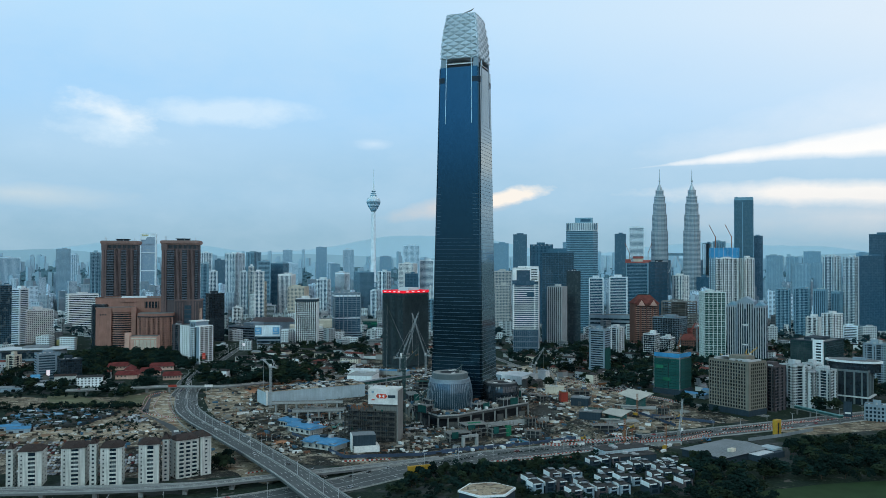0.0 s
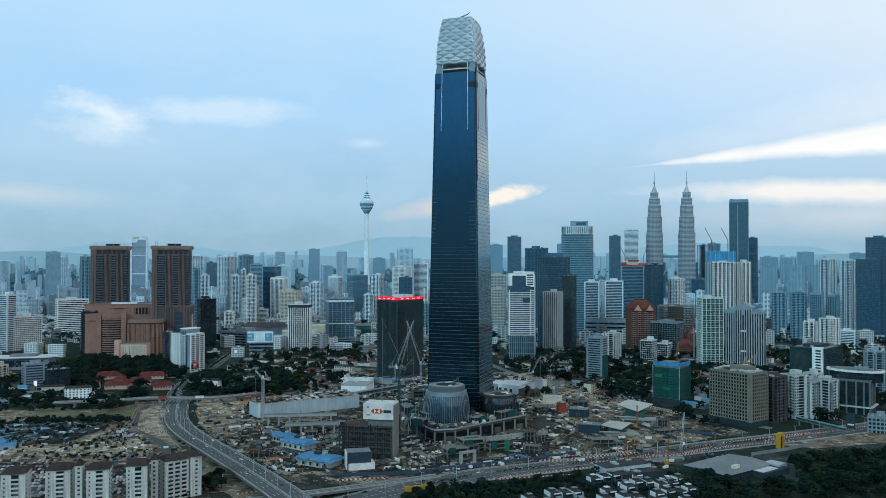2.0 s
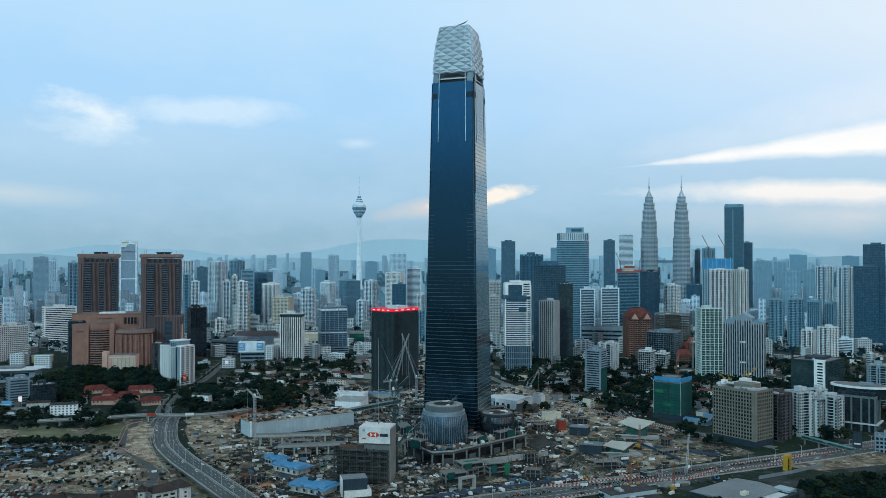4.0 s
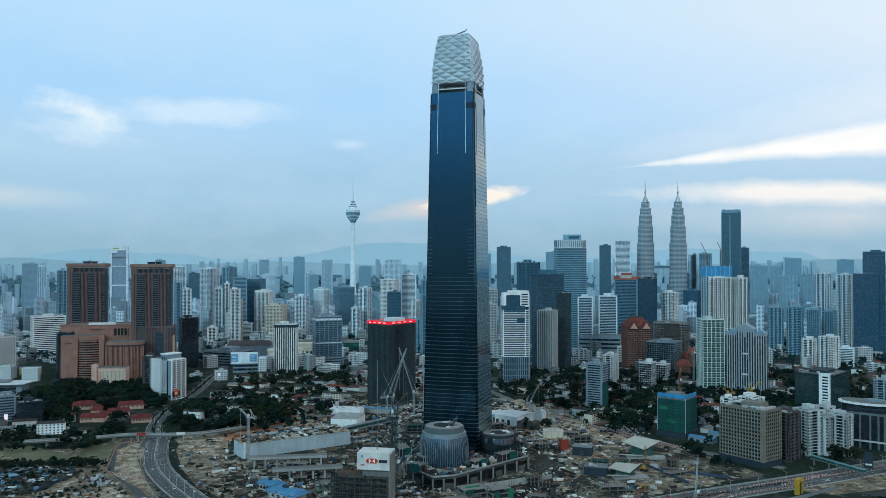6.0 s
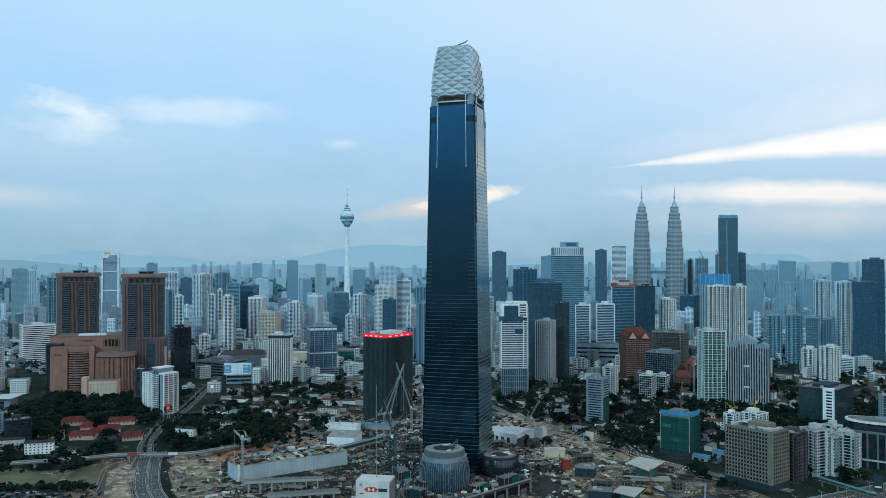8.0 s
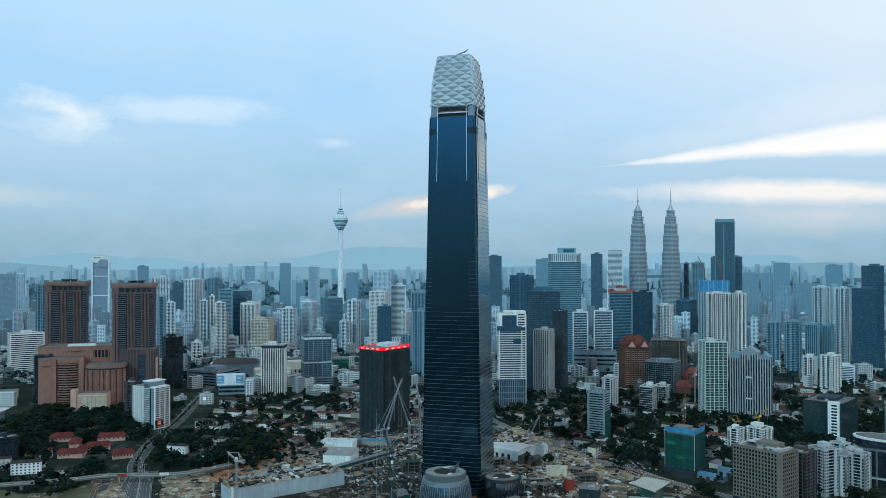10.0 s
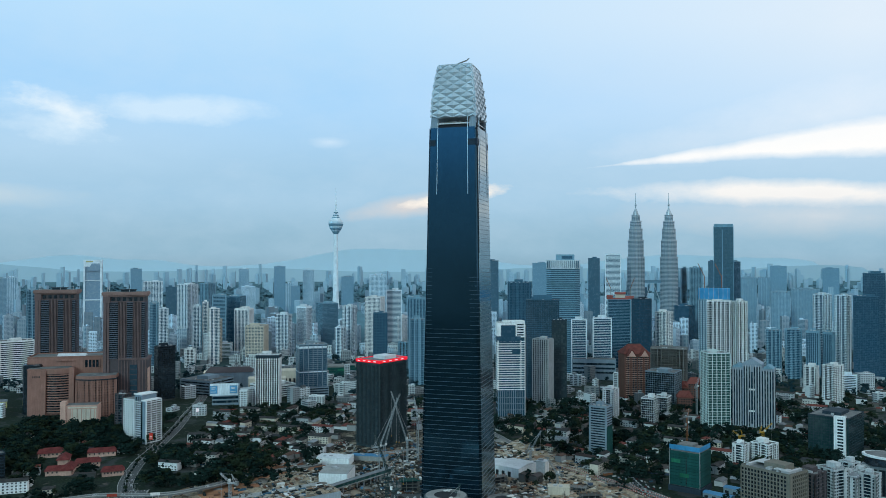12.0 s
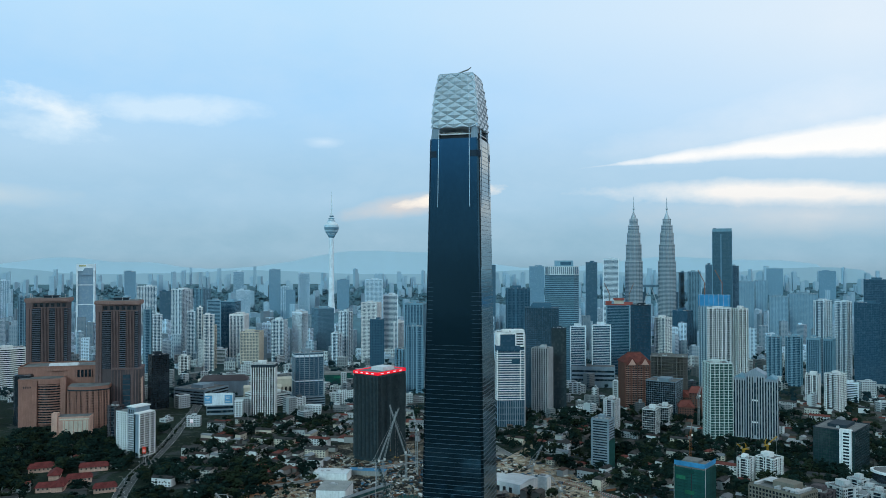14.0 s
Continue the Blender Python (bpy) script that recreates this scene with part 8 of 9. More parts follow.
for k in range(120):
    x, y = r6.uniform(-255, 250), r6.uniform(-225, 360)
    if not is_free(x, y, 8):
        continue
    s = Solid()
    mat = r6.choice((RUBBLE, SOIL, LATERITE, RUBBLE, CONC_W))
    n, rad = 9, r6.uniform(4, 11)
    pts = [(rad * r6.uniform(0.7, 1.3) * math.cos(2 * math.pi * i / n), rad * r6.uniform(0.5, 1.0) * math.sin(2 * math.pi * i / n)) for i in range(n)]
    s.prism(pts, 0, rad * 0.14, [(a * 0.72 + r6.uniform(-0.6, 0.6), b * 0.72) for a, b in pts])
    s.prism([(a * 0.7, b * 0.7) for a, b in pts], rad * 0.14, rad * r6.uniform(0.22, 0.34), [(a * 0.28 + r6.uniform(-1, 1), b * 0.28) for a, b in pts])
    ob = whole("spoil_heap", s, mat, "heap of dug soil and rubble on the site", "heap", group="spoil heaps")
    ob.location = (x, y, 0)
# scattered planks, pipes and plates
s = Solid()
for k in range(12000):
    x, y = r6.gauss(-20, 125), r6.uniform(-225, 340)
    if x < -305 or x > 250 or not is_free(x, y, 2) or on_road(x, y, 1):
        continue
    big = r6.random() ** 3
    s.box(x, y, 0.05, 0.2 + r6.uniform(0.1, 1.0) + 1.2 * big, 0.8 + 6 * big + r6.uniform(0, 2), 0.3 + 2.2 * big + r6.uniform(0, 0.5), r6.choice((22, 112, 30, 120, r6.uniform(0, 180))))
whole("site_debris", s, DEBRIS, "scattered planks, pipes, plates and formwork", "debris", "stuff")
s = Solid()
for k in range(480):
    x, y = r6.uniform(-440, -215), r6.uniform(-265, -110)
    big = r6.random() ** 2
    s.box(x, y, 0.05, 0.3 + 2.0 * big, 1 + 5 * big, 0.6 + 2.2 * big, r6.choice((14, 104, 20, r6.uniform(0, 180))))
whole("yard_clutter", s, DEBRIS, "rows of stored parts and vehicles on open yards", "debris", "stuff")



def inside(x, y, poly):
    """Whether a place lies within a plan outline."""
    odd, j = False, len(poly) - 1
    for i in range(len(poly)):
        (xi, yi), (xj, yj) = poly[i], poly[j]
        if (yi > y) != (yj > y) and x < (xj - xi) * (y - yi) / (yj - yi) + xi:
            odd = not odd
        j = i
    return odd


# scaffold poles, props and cables standing all over the works
s = Solid()
for k in range(900):
    x, y = r6.gauss(0, 95), r6.uniform(-205, 150)
    if abs(x) > 235 or y < -212 + 0.42 * (x + 40) or on_road(x, y, 2):
        continue
    hgt, ln = r6.uniform(1.5, 6.5), r6.uniform(2, 7)
    ca, sa = math.cos(k * 1.7), math.sin(k * 1.7)
    for j in range(4):
        s.box(x + ln * ca * j / 3, y + ln * sa * j / 3, 0, hgt * r6.uniform(0.7, 1.1), 0.16, 0.16)
    for j in range(2):
        s.beam((x, y, hgt * (0.45 + 0.4 * j)), (x + ln * ca, y + ln * sa, hgt * (0.45 + 0.4 * j)), 0.09)
whole("scaffold_poles", s, SCRAP_STEEL, "scaffold poles and props standing over the works", "scaffolding", "stuff")

# plates, bars and stores lying on the station box's roof
s = Solid()
for k in range(240):
    u, v = r6.uniform(-58, 58), r6.uniform(-13, 13) if r6.random() < 0.6 else r6.uniform(-13, 28)
    a = radians(30.6)
    x, y, big = -171 + u * math.cos(a) - v * math.sin(a), 44 + u * math.sin(a) + v * math.cos(a), r6.random() ** 2
    s.box(x, y, 15.45 if abs(v) < 15 else 14.4, 15.7 + 1.3 * big, 1 + 7 * big, 0.5 + 3 * big, 30.6 + r6.choice((0, 90, 0, 20)))
whole("roof_stores", s, DEBRIS, "plates, bars and stores lying on the station roof", "debris", "stuff")

# white sacks and plastic sheets
s = Solid()
for x0, y0, rad, n in ((-43, -95, 7, 9), (-22, -118, 8, 10), (-17, -160, 9, 12), (70, 40, 12, 8), (100, 60, 20, 10), (-60, 90, 20, 10), (-305, -141, 9, 14), (0, -150, 16, 8), (110, 100, 14, 8), (60, -140, 18, 6)):
    for _ in range(n):
        x, y, m = x0 + r6.gauss(0, rad * 0.5), y0 + r6.gauss(0, rad * 0.3), r6.uniform(0.8, 2.4)
        pts = [(x + m * r6.uniform(0.6, 1.3) * math.cos(i * 1.047), y + 0.7 * m * r6.uniform(0.6, 1.3) * math.sin(i * 1.047)) for i in range(6)]
        s.prism(pts, 0, 0.5 * m, [(x + (a - x) * 0.6, y + (b - y) * 0.6) for a, b in pts])
whole("sack_heaps", s, WHITE_P, "heaps of white sacks and plastic sheeting", "sacks", "stuff")

# crowded yard of small sheds beyond the sandy track
YARD = [(-482, -50), (-449, -34), (-372, -39), (-362, -50), (-375, -116), (-407, -137), (-441, -125)]
SHED_MIX = mixed_scrap("mixed_shed_roofs", ((0.05, 0.055, 0.055), (0.10, 0.24, 0.36), (0.05, 0.05, 0.045), (0.50, 0.54, 0.55), (0.03, 0.035, 0.03), (0.16, 0.18, 0.19), (0.09, 0.065, 0.05), (0.04, 0.045, 0.045), (0.08, 0.16, 0.22)))
s = Solid()
for _ in range(520):
    x, y = r6.uniform(-482, -362), r6.uniform(-137, -34)
    if inside(x, y, YARD):
        w, d, h, t = r6.uniform(2.5, 9), r6.uniform(2, 5), r6.uniform(1.5, 3.4), 18 + r6.choice((0, 0, 90)) + r6.uniform(-8, 8)
        s.box(x, y, 0, h, w, d, t)
        if r6.random() < 0.6:
            s.gable(x, y, h, w, d, 0.8, 0.3, t)
whole("yard_sheds", s, SHED_MIX, "crowded small sheds, stores and parked vans", "sheds", "stuff")
for x, y in ((-421, -141), (-436, -130)):
    hall("blue_roof_shed", "low shed under a blue metal roof beside a yard", x, y, 20, 11, 4, 20, GREY_W, ROOF_BLUE, 1.4)
yw = thing("yard_wall", "long dark boundary wall round the yard", "wall", 0, 0)
part("wall_run", Solid().box(-369.5, -80, 0, 3, 72, 0.5, 81), DARK_W, yw)
sheet("site_track", "pale sandy track winding past the yards", [(-432, -112), (-403, -140), (-367, -160), (-322, -149), (-306, -118), (-327, -72), (-350, -46), (-345, -42), (-320, -70), (-298, -115), (-314, -157), (-366, -170), (-406, -151), (-438, -120)], 0.056, SAND)
sheet("dry_field", "dry pale grass field behind trees", [(-493, 60), (-464, 67), (-399, 16), (-397, -9), (-437, -1), (-473, 22)], 0.057, DRY)
sheet("dry_field", "dry pale grass field behind trees", [(-397, 22), (-397, 67), (-375, 74), (-356, 17), (-357, -9), (-376, -9)], 0.058, DRY)

# rows of parked cars on open lots
PARKED = mixed_scrap("mixed_parked_cars", ((0.45, 0.47, 0.48), (0.30, 0.33, 0.35), (0.03, 0.034, 0.037), (0.5, 0.52, 0.52), (0.12, 0.13, 0.14), (0.10, 0.03, 0.03), (0.20, 0.22, 0.24), (0.35, 0.37, 0.38)))
s = Solid()


def park(poly, step, gap, turn):
    xs_, ys_ = [p[0] for p in poly], [p[1] for p in poly]
    y = min(ys_)
    while y < max(ys_):
        x = min(xs_)
        while x < max(xs_):
            if inside(x, y, poly) and r6.random() < 0.85:
                s.prism([(x - 0.9, y - 2.1), (x + 0.9, y - 2.1), (x + 0.9, y + 2.1), (x - 0.9, y + 2.1)], 0.3, 1.45, [(x - 0.65, y - 1.1), (x + 0.65, y - 1.1), (x + 0.65, y + 0.9), (x - 0.65, y + 0.9)])
            x += step
        y += gap


park([(-352, -70), (-339, -50), (-315, -89), (-332, -100)], 2.6, 6.0, 0)
park([(-345, -240), (-250, -225), (-250, -290), (-350, -300)], 2.9, 8.5, 0)
park([(-420, -180), (-330, -178), (-330, -225), (-420, -225)], 3.4, 9.5, 0)
park([(205, 150), (222, 90), (240, 96), (225, 155)], 3.2, 8.0, 0)
park([(330, 60), (372, 40), (380, 70), (340, 85)], 3.0, 8.0, 0)
whole("parked_cars", s, PARKED, "rows of small cars parked on open lots", "cars", "stuff")

# walls and mounds by the curve of the highway
ds = thing("earth_ramp", "curved bank of bare brown earth", "earth bank", 0, 0)
part("bank", Solid().prism([(104, -102), (132, -94), (140, -160), (122, -174), (106, -150)], 0, 4.5, [(110, -108), (128, -100), (132, -152), (121, -164), (112, -146)]), SITE_SOIL, ds)
# Two larger pits, again only dark flat sheets.
for pts in ([(79, -27), (101, 7), (122, -38), (112, -88), (98, -100), (84, -80)], [(36, -157), (49, -124), (74, -118), (85, -149), (75, -180), (48, -187)]):
    sheet("dug_pit", "flat dark sheet in place of a deep pit", pts, 0.13, PIT)
fb = thing("covered_footbridge", "covered teal footbridge over the highway", "footbridge", 376, -74, 0, -70)
part("deck", Solid().box(0, 0, 6, 6.8, 62, 4), CONC_W, fb)
part("side_glazing", Solid().box(0, 0, 6.8, 9, 61, 3.6), GLASS_GREEN, fb)
part("roof", Solid().box(0, 0, 9, 9.4, 62, 4.6), TEAL_ROOF, fb)
for u in (-28, -10, 10, 28):
    part("column", Solid().box(u, 0, 0, 6, 1.2, 1.2), CONC_W, fb)
wh = thing("roadside_hoarding", "grey-white sheet hoarding beside the highway", "fence", 0, 0)
for a, b in (((262, -176), (302, -157)), ((302, -157), (343, -132))):
    part("hoarding_run", Solid().box((a[0] + b[0]) / 2, (a[1] + b[1]) / 2, 0, 3, math.hypot(b[0] - a[0], b[1] - a[1]) - 0.4, 0.3, math.degrees(math.atan2(b[1] - a[1], b[0] - a[0]))), ROOF_PALE, wh)


# ---------------------------------------------------------------- red and white barriers
def barriers(line, step=1.9):
    """Alternating red and white water barriers along a line."""
    pts = smooth([(*p, 0) for p in line], 3.0)
    run, k, last = 0.0, 0, None
    reds, whites = Solid(), Solid()
    for a, b in zip(pts, pts[1:]):
        d = math.hypot(b[0] - a[0], b[1] - a[1])
        ang = math.degrees(math.atan2(b[1] - a[1], b[0] - a[0]))
        n = max(1, round(d / step))
        for i in range(n):
            (reds if k % 2 else whites).box(a[0] + (b[0] - a[0]) * i / n, a[1] + (b[1] - a[1]) * i / n, 0.05, 1.1, step * 0.94, 0.55, ang)
            k += 1
    row = thing("barrier_row", "row of red and white plastic road barriers", "barrier", 0, 0, group="barrier rows")
    part("red_run", reds, BARRIER_R, row, kind="stuff")
    part("white_run", whites, BARRIER_W, row, kind="stuff")


for line in ([(70, -192), (116, -183), (144, -186), (186, -175), (227, -158), (262, -140), (330, -118)], [(80, -180), (122, -172), (150, -173), (190, -160), (240, -135)], [(132, -138), (140, -155), (152, -168)], [(132, -138), (150, -125), (163, -115)],
             [(-368, 57), (-350, -10), (-342, -40), (-323, -58), (-278, -84), (-258, -120)], [(-360, 90), (-371, 60), (-356, 0), (-352, -20)], [(-212, -242), (-188, -246)], [(-170, -289), (-146, -274)],
             [(-100, -252), (-61, -244)], [(130, -128), (134, -149), (146, -161), (164, -168)], [(109, -183), (128, -176), (147, -172), (165, -164)], [(113, -201), (131, -194), (155, -183), (170, -172)], [(69, -195), (90, -194), (108, -188)], [(141, -149), (150, -161), (164, -166)], [(170, -172), (190, -176), (241, -140)], [(199, -176), (233, -160)], [(195, 143), (209, 105), (218, 64)], [(208, 143), (220, 91)], [(30, -247), (80, -226), (115, -213)], [(20, -252), (90, -238)], [(-352, 40), (-339, -12), (-320, -52), (-290, -92)], [(-230, -150), (-205, -190), (-190, -225)], [(255, -128), (300, -108), (360, -84)], [(-345, 60), (-330, 10), (-300, -60)], [(150, 200), (190, 120), (225, 70), (255, 20)], [(160, 204), (198, 126), (232, 76), (262, 26)], [(-215, 300), (-170, 330), (-120, 350)], [(-205, 290), (-165, 318), (-118, 338)], [(340, -95), (380, -80), (440, -52), (500, -26)],
             [(-200, -60), (-160, -90), (-130, -110)], [(300, -118), (350, -92)]):
    barriers(line)
hoard = thing("site_hoarding", "long dark blue site hoarding fence", "fence", 0, 0)
for a, b in (((-160, -150), (-100, -240)), ((-100, -240), (-40, -232)), ((-40, -232), (60, -190)), ((205, -60), (260, -95)), ((195, -45), (215, -112)), ((60, -190), (140, -150)), ((225, 175), (275, 150)), ((275, 150), (300, 185)), ((-20, -20 - 200), (40, -198))):
    ln = math.hypot(b[0] - a[0], b[1] - a[1])
    part("hoarding_run", Solid().box((a[0] + b[0]) / 2, (a[1] + b[1]) / 2, 0, 2.6, ln, 0.3, math.degrees(math.atan2(b[1] - a[1], b[0] - a[0]))), HOARD, hoard)


# ---------------------------------------------------------------- lamps, signs and vehicles
def lamp_master():
    l = thing("street_lamp", "tall double-armed steel street lamp on the flyover", "street lamp", 0, 0, -60, group="street lamps")
    part("pole", Solid().prism([(-0.16, -0.16), (0.16, -0.16), (0.16, 0.16), (-0.16, 0.16)], 0, 11, [(-0.1, -0.1), (0.1, -0.1), (0.1, 0.1), (-0.1, 0.1)]), STEEL, l)
    for sx_ in (-1, 1):
        part("arm", Solid().beam((0, 0, 10.8), (sx_ * 2.4, 0, 11.4), 0.09), STEEL, l)
        part("lamp_head", Solid().box(sx_ * 2.7, 0, 11.3, 11.5, 1.0, 0.4), STEEL, l)
    return l


lamp = lamp_master()


def along(pts, step):
    run = step * 0.5
    for a, b in zip(pts, pts[1:]):
        va, vb = Vector(a), Vector(b)
        ln = (vb - va).length
        while run < ln:
            yield va + (vb - va) * (run / ln), math.degrees(math.atan2(vb.y - va.y, vb.x - va.x))
            run += step
        run -= ln


first = True
for pts, step in ((FLY, 26), (CROSS, 34), (TSROAD, 40)):
    for p, ang in along(pts, step):
        if p.y < -440 or p.x > 650:
            continue
        m = pose(p.x, p.y, p.z, 0, 0, ang + 90)
        if first:
            lamp.matrix_basis, first = m, False
        else:
            copy_thing(lamp, m)

CAR_PAINTS = [material(f"{n}_car_paint", c, rough=0.3, spec=0.6) for n, c in (("white", (0.7, 0.7, 0.7)), ("silver", (0.4, 0.42, 0.44)), ("black", (0.02, 0.02, 0.022)), ("red", (0.35, 0.03, 0.03)), ("blue", (0.04, 0.09, 0.25)))]
cars = []
for mat, col in zip(CAR_PAINTS, ("white", "silver grey", "black", "dark red", "dark blue")):
    c = thing("car", f"{col} saloon car on the road", "car", 0, 0, -60, group="cars")
    part("body", Solid().prism([(-2.2, -0.9), (2.2, -0.9), (2.2, 0.9), (-2.2, 0.9)], 0.35, 0.9, [(-2.1, -0.86), (2.05, -0.86), (2.05, 0.86), (-2.1, 0.86)]), mat, c)
    part("cabin", Solid().prism([(-1.8, -0.82), (1.0, -0.82), (1.0, 0.82), (-1.8, 0.82)], 0.9, 1.42, [(-1.3, -0.68), (0.4, -0.68), (0.4, 0.68), (-1.3, 0.68)]), GLASS_BLACK, c)
    part("roof_panel", Solid().box(-0.45, 0, 1.42, 1.47, 1.75, 1.38), mat, c)
    for wx in (-1.35, 1.35):
        for wy in (-0.85, 0.85):
            part("wheel", Solid().lathe([(0.05, -0.1), (0.31, -0.1), (0.31, 0.1), (0.05, 0.1)], 10).mesh("wheel", TYRE), TYRE, c).matrix_basis = pose(wx, wy, 0.31, 90)
    cars.append(c)
used = set()
rc = random.Random(5)
for pts, offs, step in ((FLY, (-9, -5.8, -2.8, 2.8, 5.8, 9), 44), (CROSS, (-13.8, -10.2, -6.5, 6.5, 10.2, 13.8), 34), (TSROAD, (-6, -2, 2, 6), 46), (SLIP, (-2,), 40), (BRIDGE, (1.5,), 60)):
    for p, ang in along(pts, step / 2):
        if rc.random() < 0.5 or p.y < -430 or p.x > 620:
            continue
        off = rc.choice(offs)
        a = radians(ang)
        x, y = p.x + off * math.sin(a), p.y - off * math.cos(a)
        k = rc.choice((0, 0, 0, 1, 1, 2, 2, 3, 4))
        m = pose(x, y, p.z + 0.02, 0, 0, ang + (180 if off < 0 else 0))
        if k in used:
            copy_thing(cars[k], m)
        else:
            cars[k].matrix_basis = m
            used.add(k)
for k in range(5):
    if k not in used:
        cars[k].matrix_basis = pose(-370, 300 + 20 * k, 0.12, 0, 0, 90)


def billboard(x, y, turn, w, h, leg, mat, label, bars=0):
    b = thing("billboard", label, "billboard", x, y, 0, turn, "billboards")
    for u in (-w * 0.3, w * 0.3):
        part("leg", Solid().box(u, 0.4, 0, leg + 1, 0.5, 0.5), STEEL, b)
    f = part("board", Solid().box(0, 0, leg, leg + h, w, 0.6), mat, b)
    for k in range(bars):
        part("text_bar", Solid().box(0, -0.36, leg + h * (0.2 + 0.25 * k), leg + h * (0.3 + 0.25 * k), w * 0.7, 0.1), WHITE_P, f)


billboard(-383, 330, -8, 5, 9, 12, ORANGE_LED, "glowing orange-red roadside screen on two legs", 2)
billboard(-372, 540, -8, 4, 5, 10, WHITE_LED, "small bright white roadside screen")
billboard(409, -71, -28, 8, 16, 2, DARK_W, "tall dark roadside advertising board", 1)
billboard(-350, 84, 8, 10, 3, 7.2, BARRIER_R, "long red advertising board on the overbridge")
billboard(-306, 86, 4, 10, 3, 7.2, WHITE_P, "long white advertising board on the overbridge")
billboard(-548, 176, 12, 4, 7, 8, WHITE_LED, "bright white screen on an office front")
billboard(-566, 178, 12, 12, 6, 3, SCREEN_BLUE, "wide blue advertising screen on an office front", 1)
gate = thing("yellow_gantry", "bright yellow gantry frame beside the highway", "gantry", 302, -145, 0, 40)
part("leg", Solid().box(-3.6, 0, 0, 13.5, 2, 4), YELLOW_P, gate)
part("leg", Solid().box(3.6, 0, 0, 13.5, 2, 4), YELLOW_P, gate)
part("head", Solid().box(0, 0, 11, 13.6, 9, 4.2), YELLOW_P, gate)
# Shade within the gantry is a dark painted block.
part("dark_opening", Solid().box(0, 0.6, 0, 11, 5.2, 2.4), DARK_VOID, gate)
og = thing("orange_formwork", "tall orange formwork panels beside the flyover", "formwork", -37, -298, 0, 20)
for k in range(4):
    part("panel", Solid().box(-7 + 4.6 * k, 0, 0, 9, 4.4, 2.4), YELLOW_P, og)

hexp = thing("hexagonal_deck", "pale six-sided stained flat roof with a white rim", "building", 10, -364, 0, 10)
hx = [(15 * math.cos(math.pi * k / 3) * (1.15 if k % 3 else 1.3), 17 * math.sin(math.pi * k / 3)) for k in range(6)]
part("wall", Solid().prism(hx, 0, 9), DARK_W, hexp)
part("rim", Solid().prism([(a * 1.04, b * 1.04) for a, b in hx], 9, 10.2), WHITE_W, hexp)
part("roof", Solid().prism([(a * 0.96, b * 0.96) for a, b in hx], 10.2, 10.35), PALE_SAND, hexp)
claim(10, -364, 40, 36)


# ---------------------------------------------------------------- white town houses in front
def town_house(x, y, turn, r):
    b = thing("town_house", "white cubic town house with dark flat roofs", "house", x, y, 0, turn, "white town houses")
    claim(x, y, 10, 12)
    h = r.uniform(5.0, 7.5)
    wallm = r.choice((DARK_W, BROWN_W, DARK_W, GREY_W))
    part("wall", Solid().box(0, 0, 0, h, 8, 12), wallm, b)
    part("roof", Solid().box(0.6, 0.6, h, h + 0.35, 7.4, 11), ROOF_DARK, b)
    part("frame", Solid().box(-4.25, 0, h - 2.2, h + 0.9, 0.3, r.uniform(6, 11.5)), WHITE_W, b)
    part("front_frame", Solid().box(-1.5 if r.random() < 0.5 else 1.0, -6.2, h - 0.2, h + 0.6, 5.5, 0.3), WHITE_W, b)
    part("roof_slab", Solid().box(1, 2.5, h + 1.6, h + 1.9, 4, 4), ROOF_GREY if r.random() < 0.8 else ROOF_WHITE, b)
    part("stair_box", Solid().box(1, 2.5, h + 0.35, h + 1.6, 3, 3), ROOF_DARK, b)
    part("terrace_wall", Solid().box(4.2, -2, 0, h - 2.5, 0.6, 6), GREY_W, b)
    for k in range(2):
        part("window", Solid().box(0, -6.05, 1.2 + 3.3 * k, 3.4 + 3.3 * k, 4.5, 0.2), GLASS, b)


rt = random.Random(3)
for x0, y0, n, dx, dy in ((36, -318, 7, 8.6, 3.2), (46, -336, 7, 8.6, 3.0), (62, -352, 6, 9, 2.8), (104, -300, 7, 8.8, 3.6), (112, -318, 7, 8.8, 3.2), (100, -268, 6, 9.0, 3.6), (122, -284, 6, 9, 3.4), (128, -336, 5, 9, 3)):
    for k in range(n):
        if rt.random() < 0.28:
            continue
        town_house(x0 + dx * k + rt.uniform(-0.4, 0.4), y0 + dy * k + rt.uniform(-1, 1), 20 + rt.uniform(-3, 3), rt)
box_hall("low_dark_block", "long low block with a dark flat roof", 133, -228, 44, 17, 7, 22, PALE_BLUE_W, ROOF_DARK)
box_hall("low_dark_block", "long low block with a dark flat roof", 138, -250, 36, 12, 6, 20, DARK_W, ROOF_DARK)

